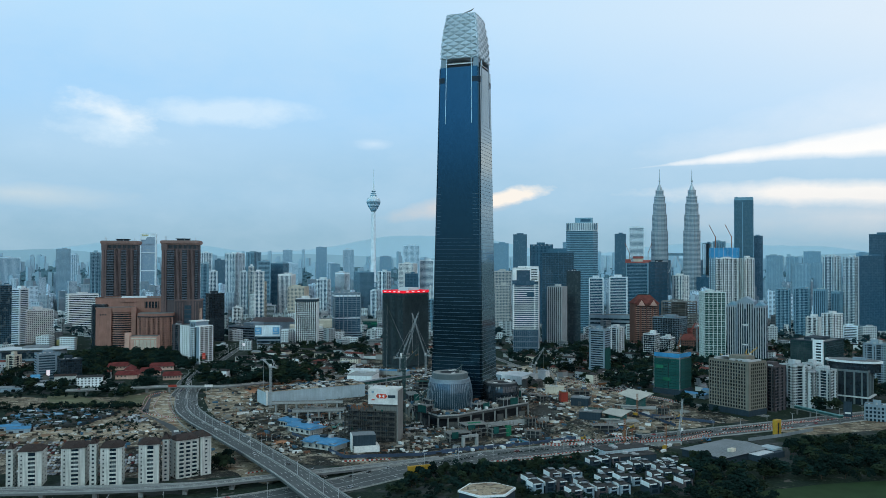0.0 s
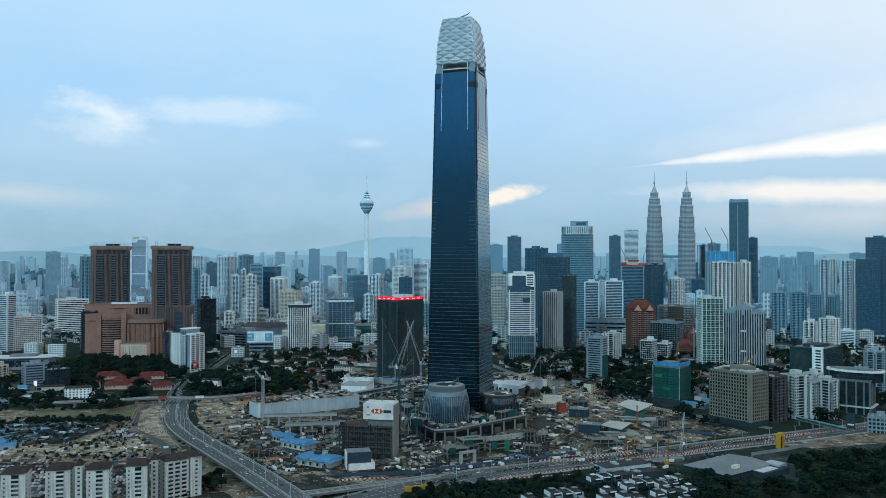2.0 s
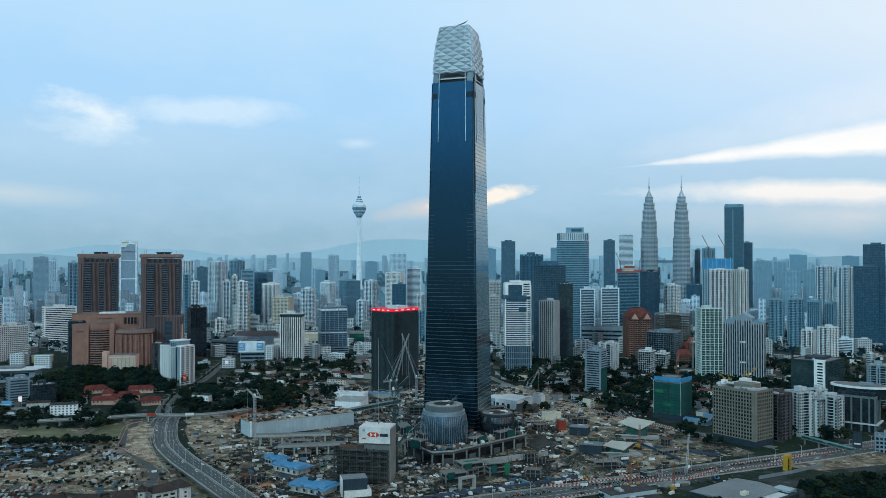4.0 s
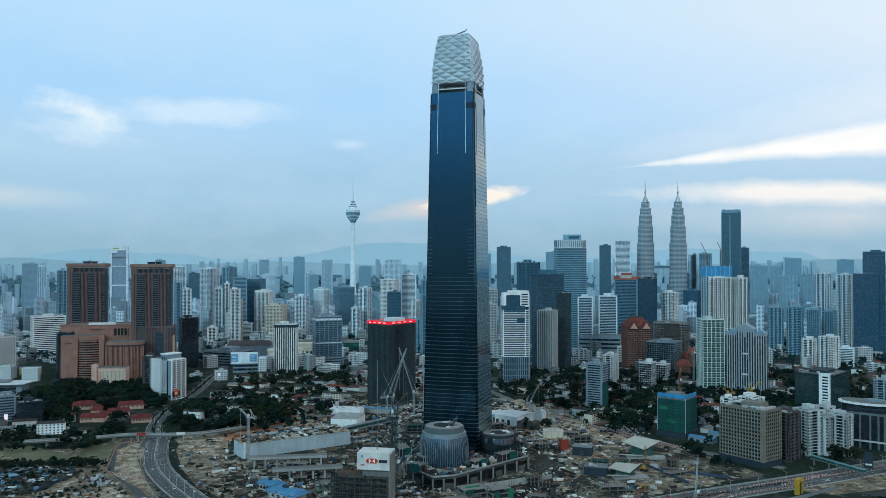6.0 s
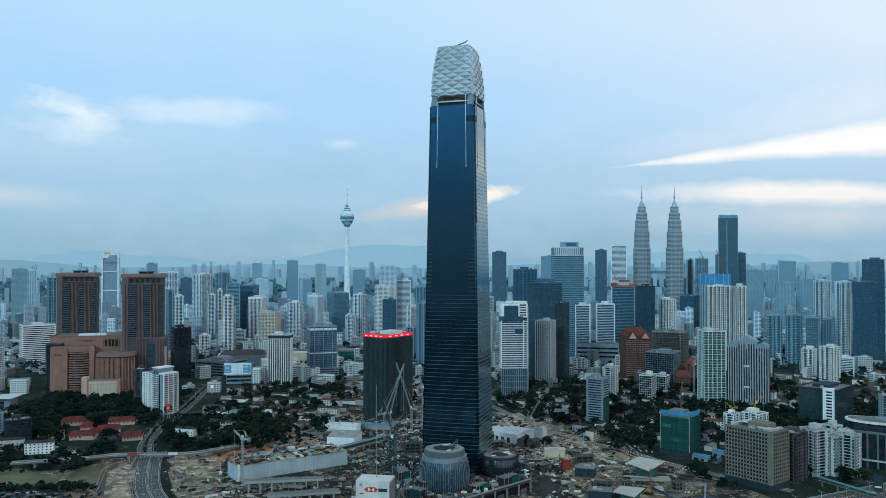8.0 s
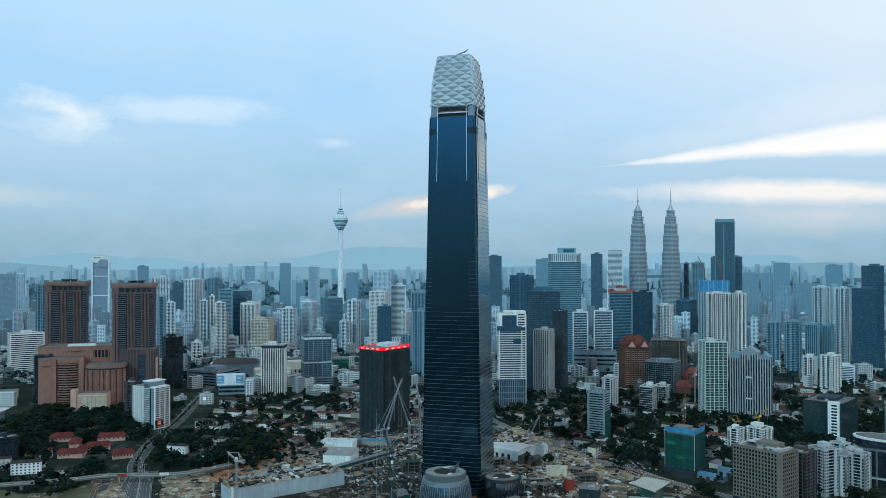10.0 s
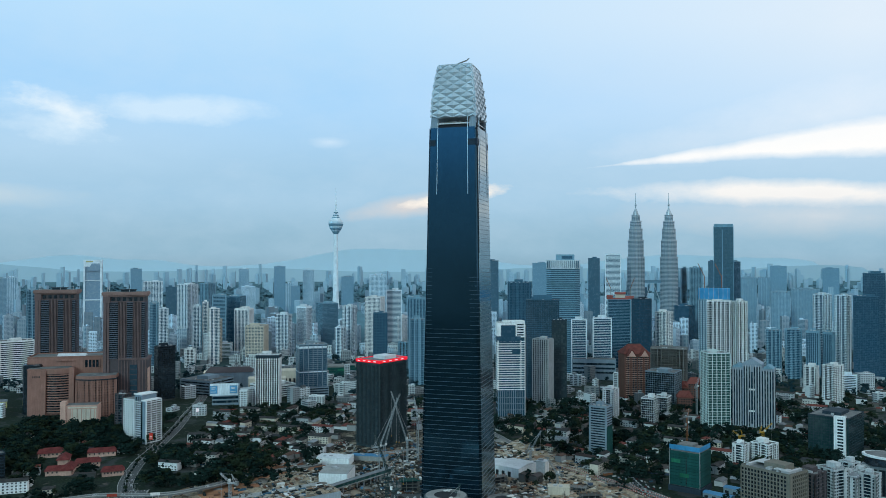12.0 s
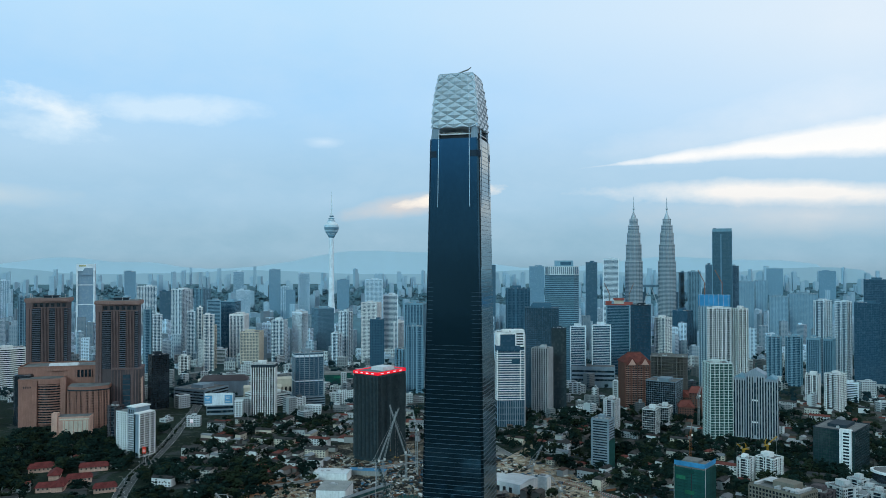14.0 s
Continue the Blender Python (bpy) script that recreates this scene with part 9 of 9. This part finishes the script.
# ---------------------------------------------------------------- trees
def crown_solid(s, x, y, z, r, h, seed, clumps, fine=1.0):
    """Many small crumpled leaf clumps round a lumpy crown."""
    q = random.Random(seed)
    lobes = [(q.uniform(-0.5, 0.5) * r, q.uniform(-0.5, 0.5) * r, z + h * q.uniform(0.35, 0.75), r * q.uniform(0.45, 0.7)) for _ in range(5)]
    for _ in range(clumps):
        lx, ly, lz, lr = q.choice(lobes)
        a, e = q.uniform(0, 6.283), q.uniform(-0.6, 1.35)
        rr = lr * q.uniform(0.72, 1.08)
        cx, cy, cz = x + lx + rr * math.cos(a) * math.cos(e), y + ly + rr * math.sin(a) * math.cos(e), lz + rr * math.sin(e) * 0.8
        k, m = len(s.v), r * q.uniform(0.20, 0.36) * fine
        for ax, ay, az in ((1, 0, 0), (-1, 0, 0), (0, 1, 0), (0, -1, 0), (0, 0, 0.7), (0, 0, -0.6)):
            s.v.append((cx + m * (ax + q.uniform(-0.5, 0.5)), cy + m * (ay + q.uniform(-0.5, 0.5)), cz + m * (az + q.uniform(-0.4, 0.4))))
        s.f += [(k, k + 2, k + 4), (k + 2, k + 1, k + 4), (k + 1, k + 3, k + 4), (k + 3, k, k + 4), (k + 2, k, k + 5), (k + 1, k + 2, k + 5), (k + 3, k + 1, k + 5), (k, k + 3, k + 5)]


def trunk_solid(h, r, seed):
    q = random.Random(seed)
    s = Solid().lathe([(0.035 * h, 0), (0.022 * h, h * 0.3), (0.015 * h, h * 0.55)], 7)
    for k in range(4):
        a = 1.57 * k + q.uniform(-0.5, 0.5)
        s.beam((0, 0, h * q.uniform(0.25, 0.45)), (r * 0.55 * math.cos(a), r * 0.55 * math.sin(a), h * q.uniform(0.6, 0.8)), 0.012 * h)
    return s


for x, y in ((-499, 293), (-470, 262), (-433, 241), (-452, 205), (-405, 262), (-505, 310), (-441, 269), (-438, 180), (-435, 294), (-445, 213), (-500, 298), (-388, 198)):
    claim(x, y, 34, 20)
    claim(x + 6, y - 26, 26, 30)
for x, y, r in ((118, 225, 40), (140, 170, 45), (160, 115, 45), (108, 290, 36), (188, 85, 30), (150, 260, 20)):
    claim(x, y, r, r)
for x, y, w, d in ((-600, 120, 46, 20), (-560, 95, 40, 16), (-520, 118, 30, 14), (-625, 70, 34, 18), (-578, 55, 52, 18), (-505, 150, 22, 12), (-640, 160, 30, 16), (-540, 145, 26, 14), (-680, 110, 40, 18), (-700, 200, 36, 20), (-655, 230, 30, 16)):
    claim(x, y, w * 0.7, d * 0.7)
TREES = []
for k in range(6):
    mat = LEAF if k % 3 else LEAF_B
    t = thing("tree", ("broad dark green tree with a dense uneven crown", "olive green roadside tree with an open crown", "tall dark green tree with a lumpy crown")[k % 3], "tree", 0, 0, -80, group="trees")
    part("trunk", trunk_solid(10, 4.5, k), BARK, t)
    s = Solid()
    crown_solid(s, 0, 0, 1.5, 4.8, 9.5, 100 + k, 130, 0.75)
    part("crown", s, mat, t)
    TREES.append(t)
placed = set()
rtree = random.Random(11)
tree_total = 0


def plant(x, y, size):
    global tree_total
    k = rtree.randrange(6)
    m = pose(x, y, -0.1, 0, 0, rtree.uniform(0, 360)) @ Matrix.Diagonal((size, size, size * rtree.uniform(0.85, 1.2), 1))
    if k in placed:
        ob = copy_thing(TREES[k], m)
        ob.matrix_basis = m
    else:
        TREES[k].matrix_basis = m
        placed.add(k)
    tree_total += 1


woods = [Solid() for _ in range(5)]
far_wood = Solid()


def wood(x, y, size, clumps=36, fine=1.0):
    # Trees further off take the leaf colours with painted haze.
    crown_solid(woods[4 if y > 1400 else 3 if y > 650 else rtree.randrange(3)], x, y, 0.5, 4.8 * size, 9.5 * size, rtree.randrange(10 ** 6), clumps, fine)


# single trees: the belt before the golf course, the highway's median, street rows
count = 0
while count < 80:
    x, y = rtree.uniform(160, 470), rtree.uniform(-335, -150)
    edge = -262 + 0.42 * (x - 180)
    if y > edge or not is_free(x, y, 4) or on_road(x, y):
        continue
    if 200 < x < 330 and y < -305:
        continue
    plant(x, y, rtree.uniform(0.8, 1.5))
    count += 1
hedge = Solid()
for p, ang in along(CROSS, 1.6):
    if -40 < p.x < 330 and noise.noise((p.x * 0.03, 4.0, 1.0)) > -0.25:
        a = radians(ang)
        crown_solid(hedge, p.x + rtree.uniform(-1.6, 1.6) * math.sin(a), p.y - rtree.uniform(-1.6, 1.6) * math.cos(a), 0, 1.3, 2.6, rtree.randrange(10 ** 6), 9)
for k in range(150):
    x = 12 + 0.56 * k
    crown_solid(hedge, x + rtree.uniform(-1, 1), -286 + 0.51 * (x - 12) + rtree.uniform(-1.5, 1.5), 0, 1.9, 3.4, rtree.randrange(10 ** 6), 9)
whole("median_hedge", hedge, LEAF, "dark clipped hedge and shrubs along the highway", "hedge", "stuff")
# rough thickets between the yards, the dry fields and the winding site road
rscrub = random.Random(77)
for (x0, x1, y0, y1), n, big, word in (((-552, -400, 40, 108), 210, 3.4, "dense dark thicket of small trees edging dry fields"), ((-496, -372, -58, -16), 120, 3.0, "dark row of bushes before crowded yards"),
                                      ((-416, -335, -140, -98), 60, 1.9, "low green scrub patches beside the sandy track"), ((-360, -298, -112, -68), 45, 1.7, "low green scrub beside the winding site road"),
                                      ((-222, -188, -300, -250), 50, 2.6, "dark trees and shrubs beside the flats"), ((-326, -276, -196, -160), 36, 1.8, "low weeds and shrubs behind the flats")):
    thicket = Solid()
    for _ in range(n):
        x, y = rscrub.uniform(x0, x1), rscrub.uniform(y0, y1)
        if on_road(x, y, 3) or noise.noise((x * 0.035, y * 0.05, 7.0)) < -0.08:
            continue
        r = big * rscrub.uniform(0.55, 1.25)
        crown_solid(thicket, x, y, -0.2, r, 1.7 * r, rscrub.randrange(10 ** 6), 26, 0.9)
    whole("scrub_thicket", thicket, LEAF, word, "shrubs", "stuff")
for p, ang in along(TSROAD, 13.0):
    if p.y < 640:
        plant(p.x + rtree.uniform(-0.6, 0.6), p.y, rtree.uniform(0.35, 0.55))
for k in range(46):
    x, y = rtree.uniform(-60, 60), 0
    x = -50 + 2.6 * k
    y = -292 + 0.42 * (x + 50) - rtree.uniform(8, 40)
    if is_free(x, y, 4) and not on_road(x, y, 0):
        plant(x, y, rtree.uniform(0.5, 0.95))
for k in range(14):
    x, y = -196 + rtree.uniform(-8, 10), -268 + rtree.uniform(-12, 12)
    if is_free(x, y, 3):
        plant(x, y, rtree.uniform(0.6, 1.0))

# woods and gardens further off, joined
ZONES = ((-620, -385, 190, 520, 1300), (-360, -215, 120, 300, 260), (-330, -150, 140, 600, 330), (-600, -380, 80, 150, 110), (-580, -345, -34, -14, 230), (-470, -385, 22, 60, 14), (100, 640, 100, 620, 1700), (250, 900, -60, 420, 700), (-900, -560, -60, 160, 120), (-250, 40, 420, 640, 170), (560, 1100, 300, 900, 360),
         (-1200, 600, 620, 1500, 900), (600, 1700, 700, 1700, 520), (-2000, 2200, 1500, 2400, 800), (-2700, 2800, 2300, 2900, 300), (-2800, 2900, 2900, 3750, 2600), (-640, -480, -230, -60, 90))
for _ in range(1500):
    x, y = rtree.uniform(150, 560), rtree.uniform(-420, -110)
    if y > -258 + 0.42 * (x - 180) or not is_free(x, y, 2) or on_road(x, y, 2) or (205 < x < 345 and -420 < y < -312):
        continue
    wood(x, y, rtree.uniform(0.8, 1.4), 52, 0.72)
for x0, x1, y0, y1, n in ((-440, -330, -185, -165, 30), (-420, -335, -60, -40, 20), (-345, -300, -140, -100, 14), (-470, -380, -130, -50, 120), (-240, -200, -150, -90, 10)):
    for _ in range(n):
        x, y = rtree.uniform(x0, x1), rtree.uniform(y0, y1)
        if is_free(x, y, 1) and not on_road(x, y, 0):
            wood(x, y, rtree.uniform(0.25, 0.55), 22)
for _ in range(900):
    x, y = rtree.uniform(-60, 200), rtree.uniform(-400, -236)
    if y > -300 + 0.42 * (x + 50) or not is_free(x, y, 1.5) or on_road(x, y, 1):
        continue
    wood(x, y, rtree.uniform(0.35, 0.8), 28)
for x0, x1, y0, y1, n in ZONES:
    for _ in range(n):
        x, y = rtree.uniform(x0, x1), rtree.uniform(y0, y1)
        if y > 2300:
            crown_solid(far_wood, x, y, rise(y) - 3, 16 * rtree.uniform(0.9, 2.4), 16, rtree.randrange(10 ** 6), 8, 1.4)
            continue
        # clustered, with gaps
        if noise.noise((x * 0.012, y * 0.012, 2.0)) < -0.3 or not is_free(x, y, 1.5) or on_road(x, y, 1):
            continue
        wood(x, y, rtree.uniform(0.5, 0.85) if y < 0 and x < -300 else rtree.uniform(0.8, 1.8) * (1.25 if y > 700 else 1.0), 38 if y < 560 else 18, 0.85 if y < 560 else 1.15)
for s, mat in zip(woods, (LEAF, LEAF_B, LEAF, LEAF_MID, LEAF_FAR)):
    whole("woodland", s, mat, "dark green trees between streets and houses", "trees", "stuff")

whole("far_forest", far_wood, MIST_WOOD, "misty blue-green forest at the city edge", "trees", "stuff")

# ---------------------------------------------------------------- low houses and further blocks
HOUSE_WALLS = (FLAT_W, WHITE_W, CREAM_W, PALE_FLAT)
HOUSE_ROOFS = (ROOF_DARK, ROOF_DARK, ROOF_DARK, ROOF_RED, ROOF_GREY, FLAT_ROOF, ROOF_DARK, ROOF_DARK)
ROOF_WORDS = {ROOF_DARK.name: "dark weathered", ROOF_RED.name: "red tiled", ROOF_GREY.name: "grey metal", FLAT_ROOF.name: "brown tiled"}
masters = {}


def small_house(x, y, turn, w, d, h, wall, roof):
    """A terrace or villa; alike ones share their meshes."""
    key = (wall.name, roof.name, w, d, h)
    if key not in masters:
        me_w = Solid().box(0, 0, 0, h, w, d).mesh("wall", wall)
        me_r = Solid().gable(0, 0, h, w, d, d * 0.24, 0.7, 0, 1.5 if h < 7 else 0).mesh("roof", roof)
        s = Solid()
        for k in range(max(1, int(h / 3.2))):
            for i in range(max(2, int(w / 4))):
                s.box(-w / 2 + (i + 0.5) * w / max(2, int(w / 4)), -d / 2 - 0.04, 0.9 + 3.2 * k, 2.4 + 3.2 * k, 1.9, 0.16)
        masters[key] = (me_w, me_r, s.mesh("window_row", GLASS))
    me_w, me_r, me_g = masters[key]
    b = thing("terrace_house" if w > 14 else "small_house", f"low {'terrace' if w > 14 else 'house'} with plain walls and a {ROOF_WORDS[roof.name]} roof", "house", x, y, 0, turn, "low houses")
    for n, me in (("wall", me_w), ("roof", me_r), ("window_row", me_g)):
        part(n, me, None, b, kind="stuff" if n == "window_row" else "")
    claim(x, y, w * 0.8, d * 0.8)


rh = random.Random(17)
made = 0
for zone, n, grid_turn in (((-330, -150, 290, 560), 70, -20), ((-330, -225, 180, 300), 4, -20), ((110, 420, 140, 520), 56, -38), ((300, 700, 120, 640), 26, -38), ((-520, -400, 120, 300), 4, 15), ((-700, -560, 240, 420), 24, 14), ((-140, 60, 430, 640), 50, -10)):
    tries = 0
    while n and tries < 4000:
        tries += 1
        x, y = rh.uniform(*zone[:2]), rh.uniform(*zone[2:])
        w, d, h = rh.choice(((18, 9, 9.6), (26, 10, 9.6), (11, 9, 6.4), (12, 10, 6.4), (30, 11, 12.8)))
        if not is_free(x, y, 0.42 * w) or on_road(x, y, 4):
            continue
        small_house(x, y, grid_turn + rh.choice((0, 0, 90)) + rh.uniform(-4, 4), w, d, h, rh.choice(HOUSE_WALLS), rh.choice(HOUSE_ROOFS))
        made += 1
        n -= 1
for x, y, t, w in ((-499, 293, 20, 30), (-470, 262, 105, 26), (-433, 241, 18, 28), (-452, 205, 12, 30), (-435, 294, 15, 34), (-445, 213, 100, 30), (-500, 298, 20, 22), (-388, 198, 18, 24)):
    b = thing("red_roofed_school", "low school block under a long red tiled roof", "school", x, y, 0, t, "school blocks")
    part("wall", Solid().box(0, 0, 0, 6, w, 12), ROSE_W, b)
    part("roof", Solid().gable(0, 0, 6, w, 13, 5, 1.4, 0, 3), ROOF_BRIGHT, b)
    for k in range(6):
        part("window", Solid().box(-w / 2 + 3 + k * (w - 6) / 5, -6.05, 3, 5, 1.6, 0.2), GLASS, b)
for x, y, w, d, h, t, roof, word in ((-600, 120, 46, 20, 6, 12, ROOF_DARK, "long dark"), (-560, 95, 40, 16, 5, 14, ROOF_GREY, "grey"), (-520, 118, 30, 14, 5, 10, ROOF_WHITE, "white"), (-625, 70, 34, 18, 6, 8, ROOF_PALE, "pale ribbed"), (-578, 55, 52, 18, 6, 10, ROOF_DARK, "long dark"), (-505, 150, 22, 12, 5, 22, ROOF_PALE, "pale ribbed"),
                                     (-640, 160, 30, 16, 6, 20, ROOF_WHITE, "white"), (-540, 145, 26, 14, 5, 16, ROOF_GREY, "grey"), (-680, 110, 40, 18, 6, 12, ROOF_PALE, "pale ribbed"), (-700, 200, 36, 20, 7, 14, ROOF_WHITE, "white"), (-655, 230, 30, 16, 7, 18, ROOF_PALE, "pale ribbed"), (-760, 300, 40, 22, 8, 20, ROOF_WHITE, "white"), (-720, 330, 34, 18, 8, 14, ROOF_GREY, "grey")):
    hall("yard_shed", f"low shed under a {word} metal roof", x, y, w, d, h, t, GREY_W, roof, 1.6)
hall("market_roof", "long white market roof among trees", -262, 168, 36, 14, 5, 10, CREAM_W, ROOF_WHITE, 1.5)


s_wall, s_roof, s_red = Solid(), Solid(), Solid()
for zone, n, gt in (((-330, -140, 230, 600), 260, -20), ((90, 640, 110, 660), 400, -38), ((-700, -400, 120, 430), 50, 15), ((560, 1000, 200, 720), 320, -35), ((-140, 60, 420, 700), 140, -10), ((-900, -560, 0, 240), 120, 20)):
    for _ in range(n):
        x, y = rh.uniform(*zone[:2]), rh.uniform(*zone[2:])
        if not is_free(x, y, 4) or on_road(x, y, 1):
            continue
        w, d, h, t = rh.uniform(7, 22), rh.uniform(6, 10), rh.uniform(3.5, 9), gt + rh.choice((0, 90)) + rh.uniform(-5, 5)
        s_wall.box(x, y, 0, h, w, d, t)
        (s_red if rh.random() < 0.16 else s_roof).gable(x, y, h, w, d, d * 0.22, 0.7, t, rh.choice((0, 1.5)))
        claim(x, y, w * 0.5, d * 0.5)
HOUSE_MIX = mixed_scrap("mixed_house_walls", ((0.52, 0.55, 0.56), (0.13, 0.13, 0.12), (0.34, 0.35, 0.34), (0.07, 0.075, 0.075), (0.68, 0.71, 0.71), (0.10, 0.10, 0.095)))
ROOF_MIX = mixed_scrap("mixed_house_roofs", ((0.05, 0.05, 0.05), (0.09, 0.08, 0.075), (0.16, 0.17, 0.18), (0.04, 0.045, 0.05), (0.11, 0.07, 0.055), (0.30, 0.33, 0.35)))
whole("house_walls", s_wall, HOUSE_MIX, "plain rendered walls of crowded low houses", "houses", "stuff")
whole("house_roofs", s_roof, ROOF_MIX, "dark weathered roofs of crowded low houses", "roofs", "stuff")
whole("house_red_roofs", s_red, ROOF_RED, "red tiled roofs among crowded low houses", "roofs", "stuff")


def facade(key, wall, pane, cell=3.6, low=0.22, high=1.75):
    """Rows of small windows for blocks that stay far off."""
    m = MATS[key] = bpy.data.materials.new(key)
    m.use_nodes = True
    n, l = m.node_tree.nodes, m.node_tree.links
    b = n["Principled BSDF"]
    b.inputs["Roughness"].default_value = 0.7
    tc = n.new("ShaderNodeTexCoord").outputs["Object"]
    sp = n.new("ShaderNodeSeparateXYZ")
    l.new(tc, sp.inputs[0])

    def m2(op, a, c):
        t = n.new("ShaderNodeMath")
        t.operation = op
        for k, v in enumerate((a, c)):
            if isinstance(v, float):
                t.inputs[k].default_value = v
            else:
                l.new(v, t.inputs[k])
        return t.outputs[0]
    rows = m2("GREATER_THAN", m2("FRACT", m2("DIVIDE", sp.outputs[2], cell), 0.0), 0.45)
    cols = m2("GREATER_THAN", m2("FRACT", m2("DIVIDE", m2("ADD", sp.outputs[0], sp.outputs[1]), cell * 1.3), 0.0), 0.35)
    up_ = n.new("ShaderNodeNewGeometry").outputs["Normal"]
    sn = n.new("ShaderNodeSeparateXYZ")
    l.new(up_, sn.inputs[0])
    side = m2("LESS_THAN", sn.outputs[2], 0.5)
    isl = n.new("ShaderNodeNewGeometry").outputs["Random Per Island"]
    tone = n.new("ShaderNodeMapRange")
    tone.inputs["To Min"].default_value, tone.inputs["To Max"].default_value = low, high
    l.new(isl, tone.inputs[0])
    sc = n.new("ShaderNodeVectorMath")
    sc.operation = "SCALE"
    sc.inputs[0].default_value = wall
    l.new(tone.outputs[0], sc.inputs["Scale"])
    mx = n.new("ShaderNodeMix")
    mx.data_type = "RGBA"
    l.new(m2("MULTIPLY", m2("MULTIPLY", rows, cols), side), mx.inputs[0])
    l.new(sc.outputs[0], mx.inputs[6])
    mx.inputs[7].default_value = (*pane, 1)
    l.new(mx.outputs[2], b.inputs["Base Color"])
    return m


# Outer, far and farthest facades have aerial haze mixed into their colours.
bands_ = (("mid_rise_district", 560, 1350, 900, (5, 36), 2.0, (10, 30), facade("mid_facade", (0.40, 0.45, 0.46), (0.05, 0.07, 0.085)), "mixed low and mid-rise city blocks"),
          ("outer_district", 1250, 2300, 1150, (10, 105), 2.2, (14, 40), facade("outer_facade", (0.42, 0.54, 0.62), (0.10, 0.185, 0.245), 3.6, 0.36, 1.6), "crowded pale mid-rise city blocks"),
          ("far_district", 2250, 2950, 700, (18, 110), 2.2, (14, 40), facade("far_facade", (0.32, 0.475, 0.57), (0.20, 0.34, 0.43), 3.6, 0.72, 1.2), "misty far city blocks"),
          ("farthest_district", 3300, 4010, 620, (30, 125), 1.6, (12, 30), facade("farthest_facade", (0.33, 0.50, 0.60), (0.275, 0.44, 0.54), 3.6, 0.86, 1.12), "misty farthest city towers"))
rf = random.Random(29)
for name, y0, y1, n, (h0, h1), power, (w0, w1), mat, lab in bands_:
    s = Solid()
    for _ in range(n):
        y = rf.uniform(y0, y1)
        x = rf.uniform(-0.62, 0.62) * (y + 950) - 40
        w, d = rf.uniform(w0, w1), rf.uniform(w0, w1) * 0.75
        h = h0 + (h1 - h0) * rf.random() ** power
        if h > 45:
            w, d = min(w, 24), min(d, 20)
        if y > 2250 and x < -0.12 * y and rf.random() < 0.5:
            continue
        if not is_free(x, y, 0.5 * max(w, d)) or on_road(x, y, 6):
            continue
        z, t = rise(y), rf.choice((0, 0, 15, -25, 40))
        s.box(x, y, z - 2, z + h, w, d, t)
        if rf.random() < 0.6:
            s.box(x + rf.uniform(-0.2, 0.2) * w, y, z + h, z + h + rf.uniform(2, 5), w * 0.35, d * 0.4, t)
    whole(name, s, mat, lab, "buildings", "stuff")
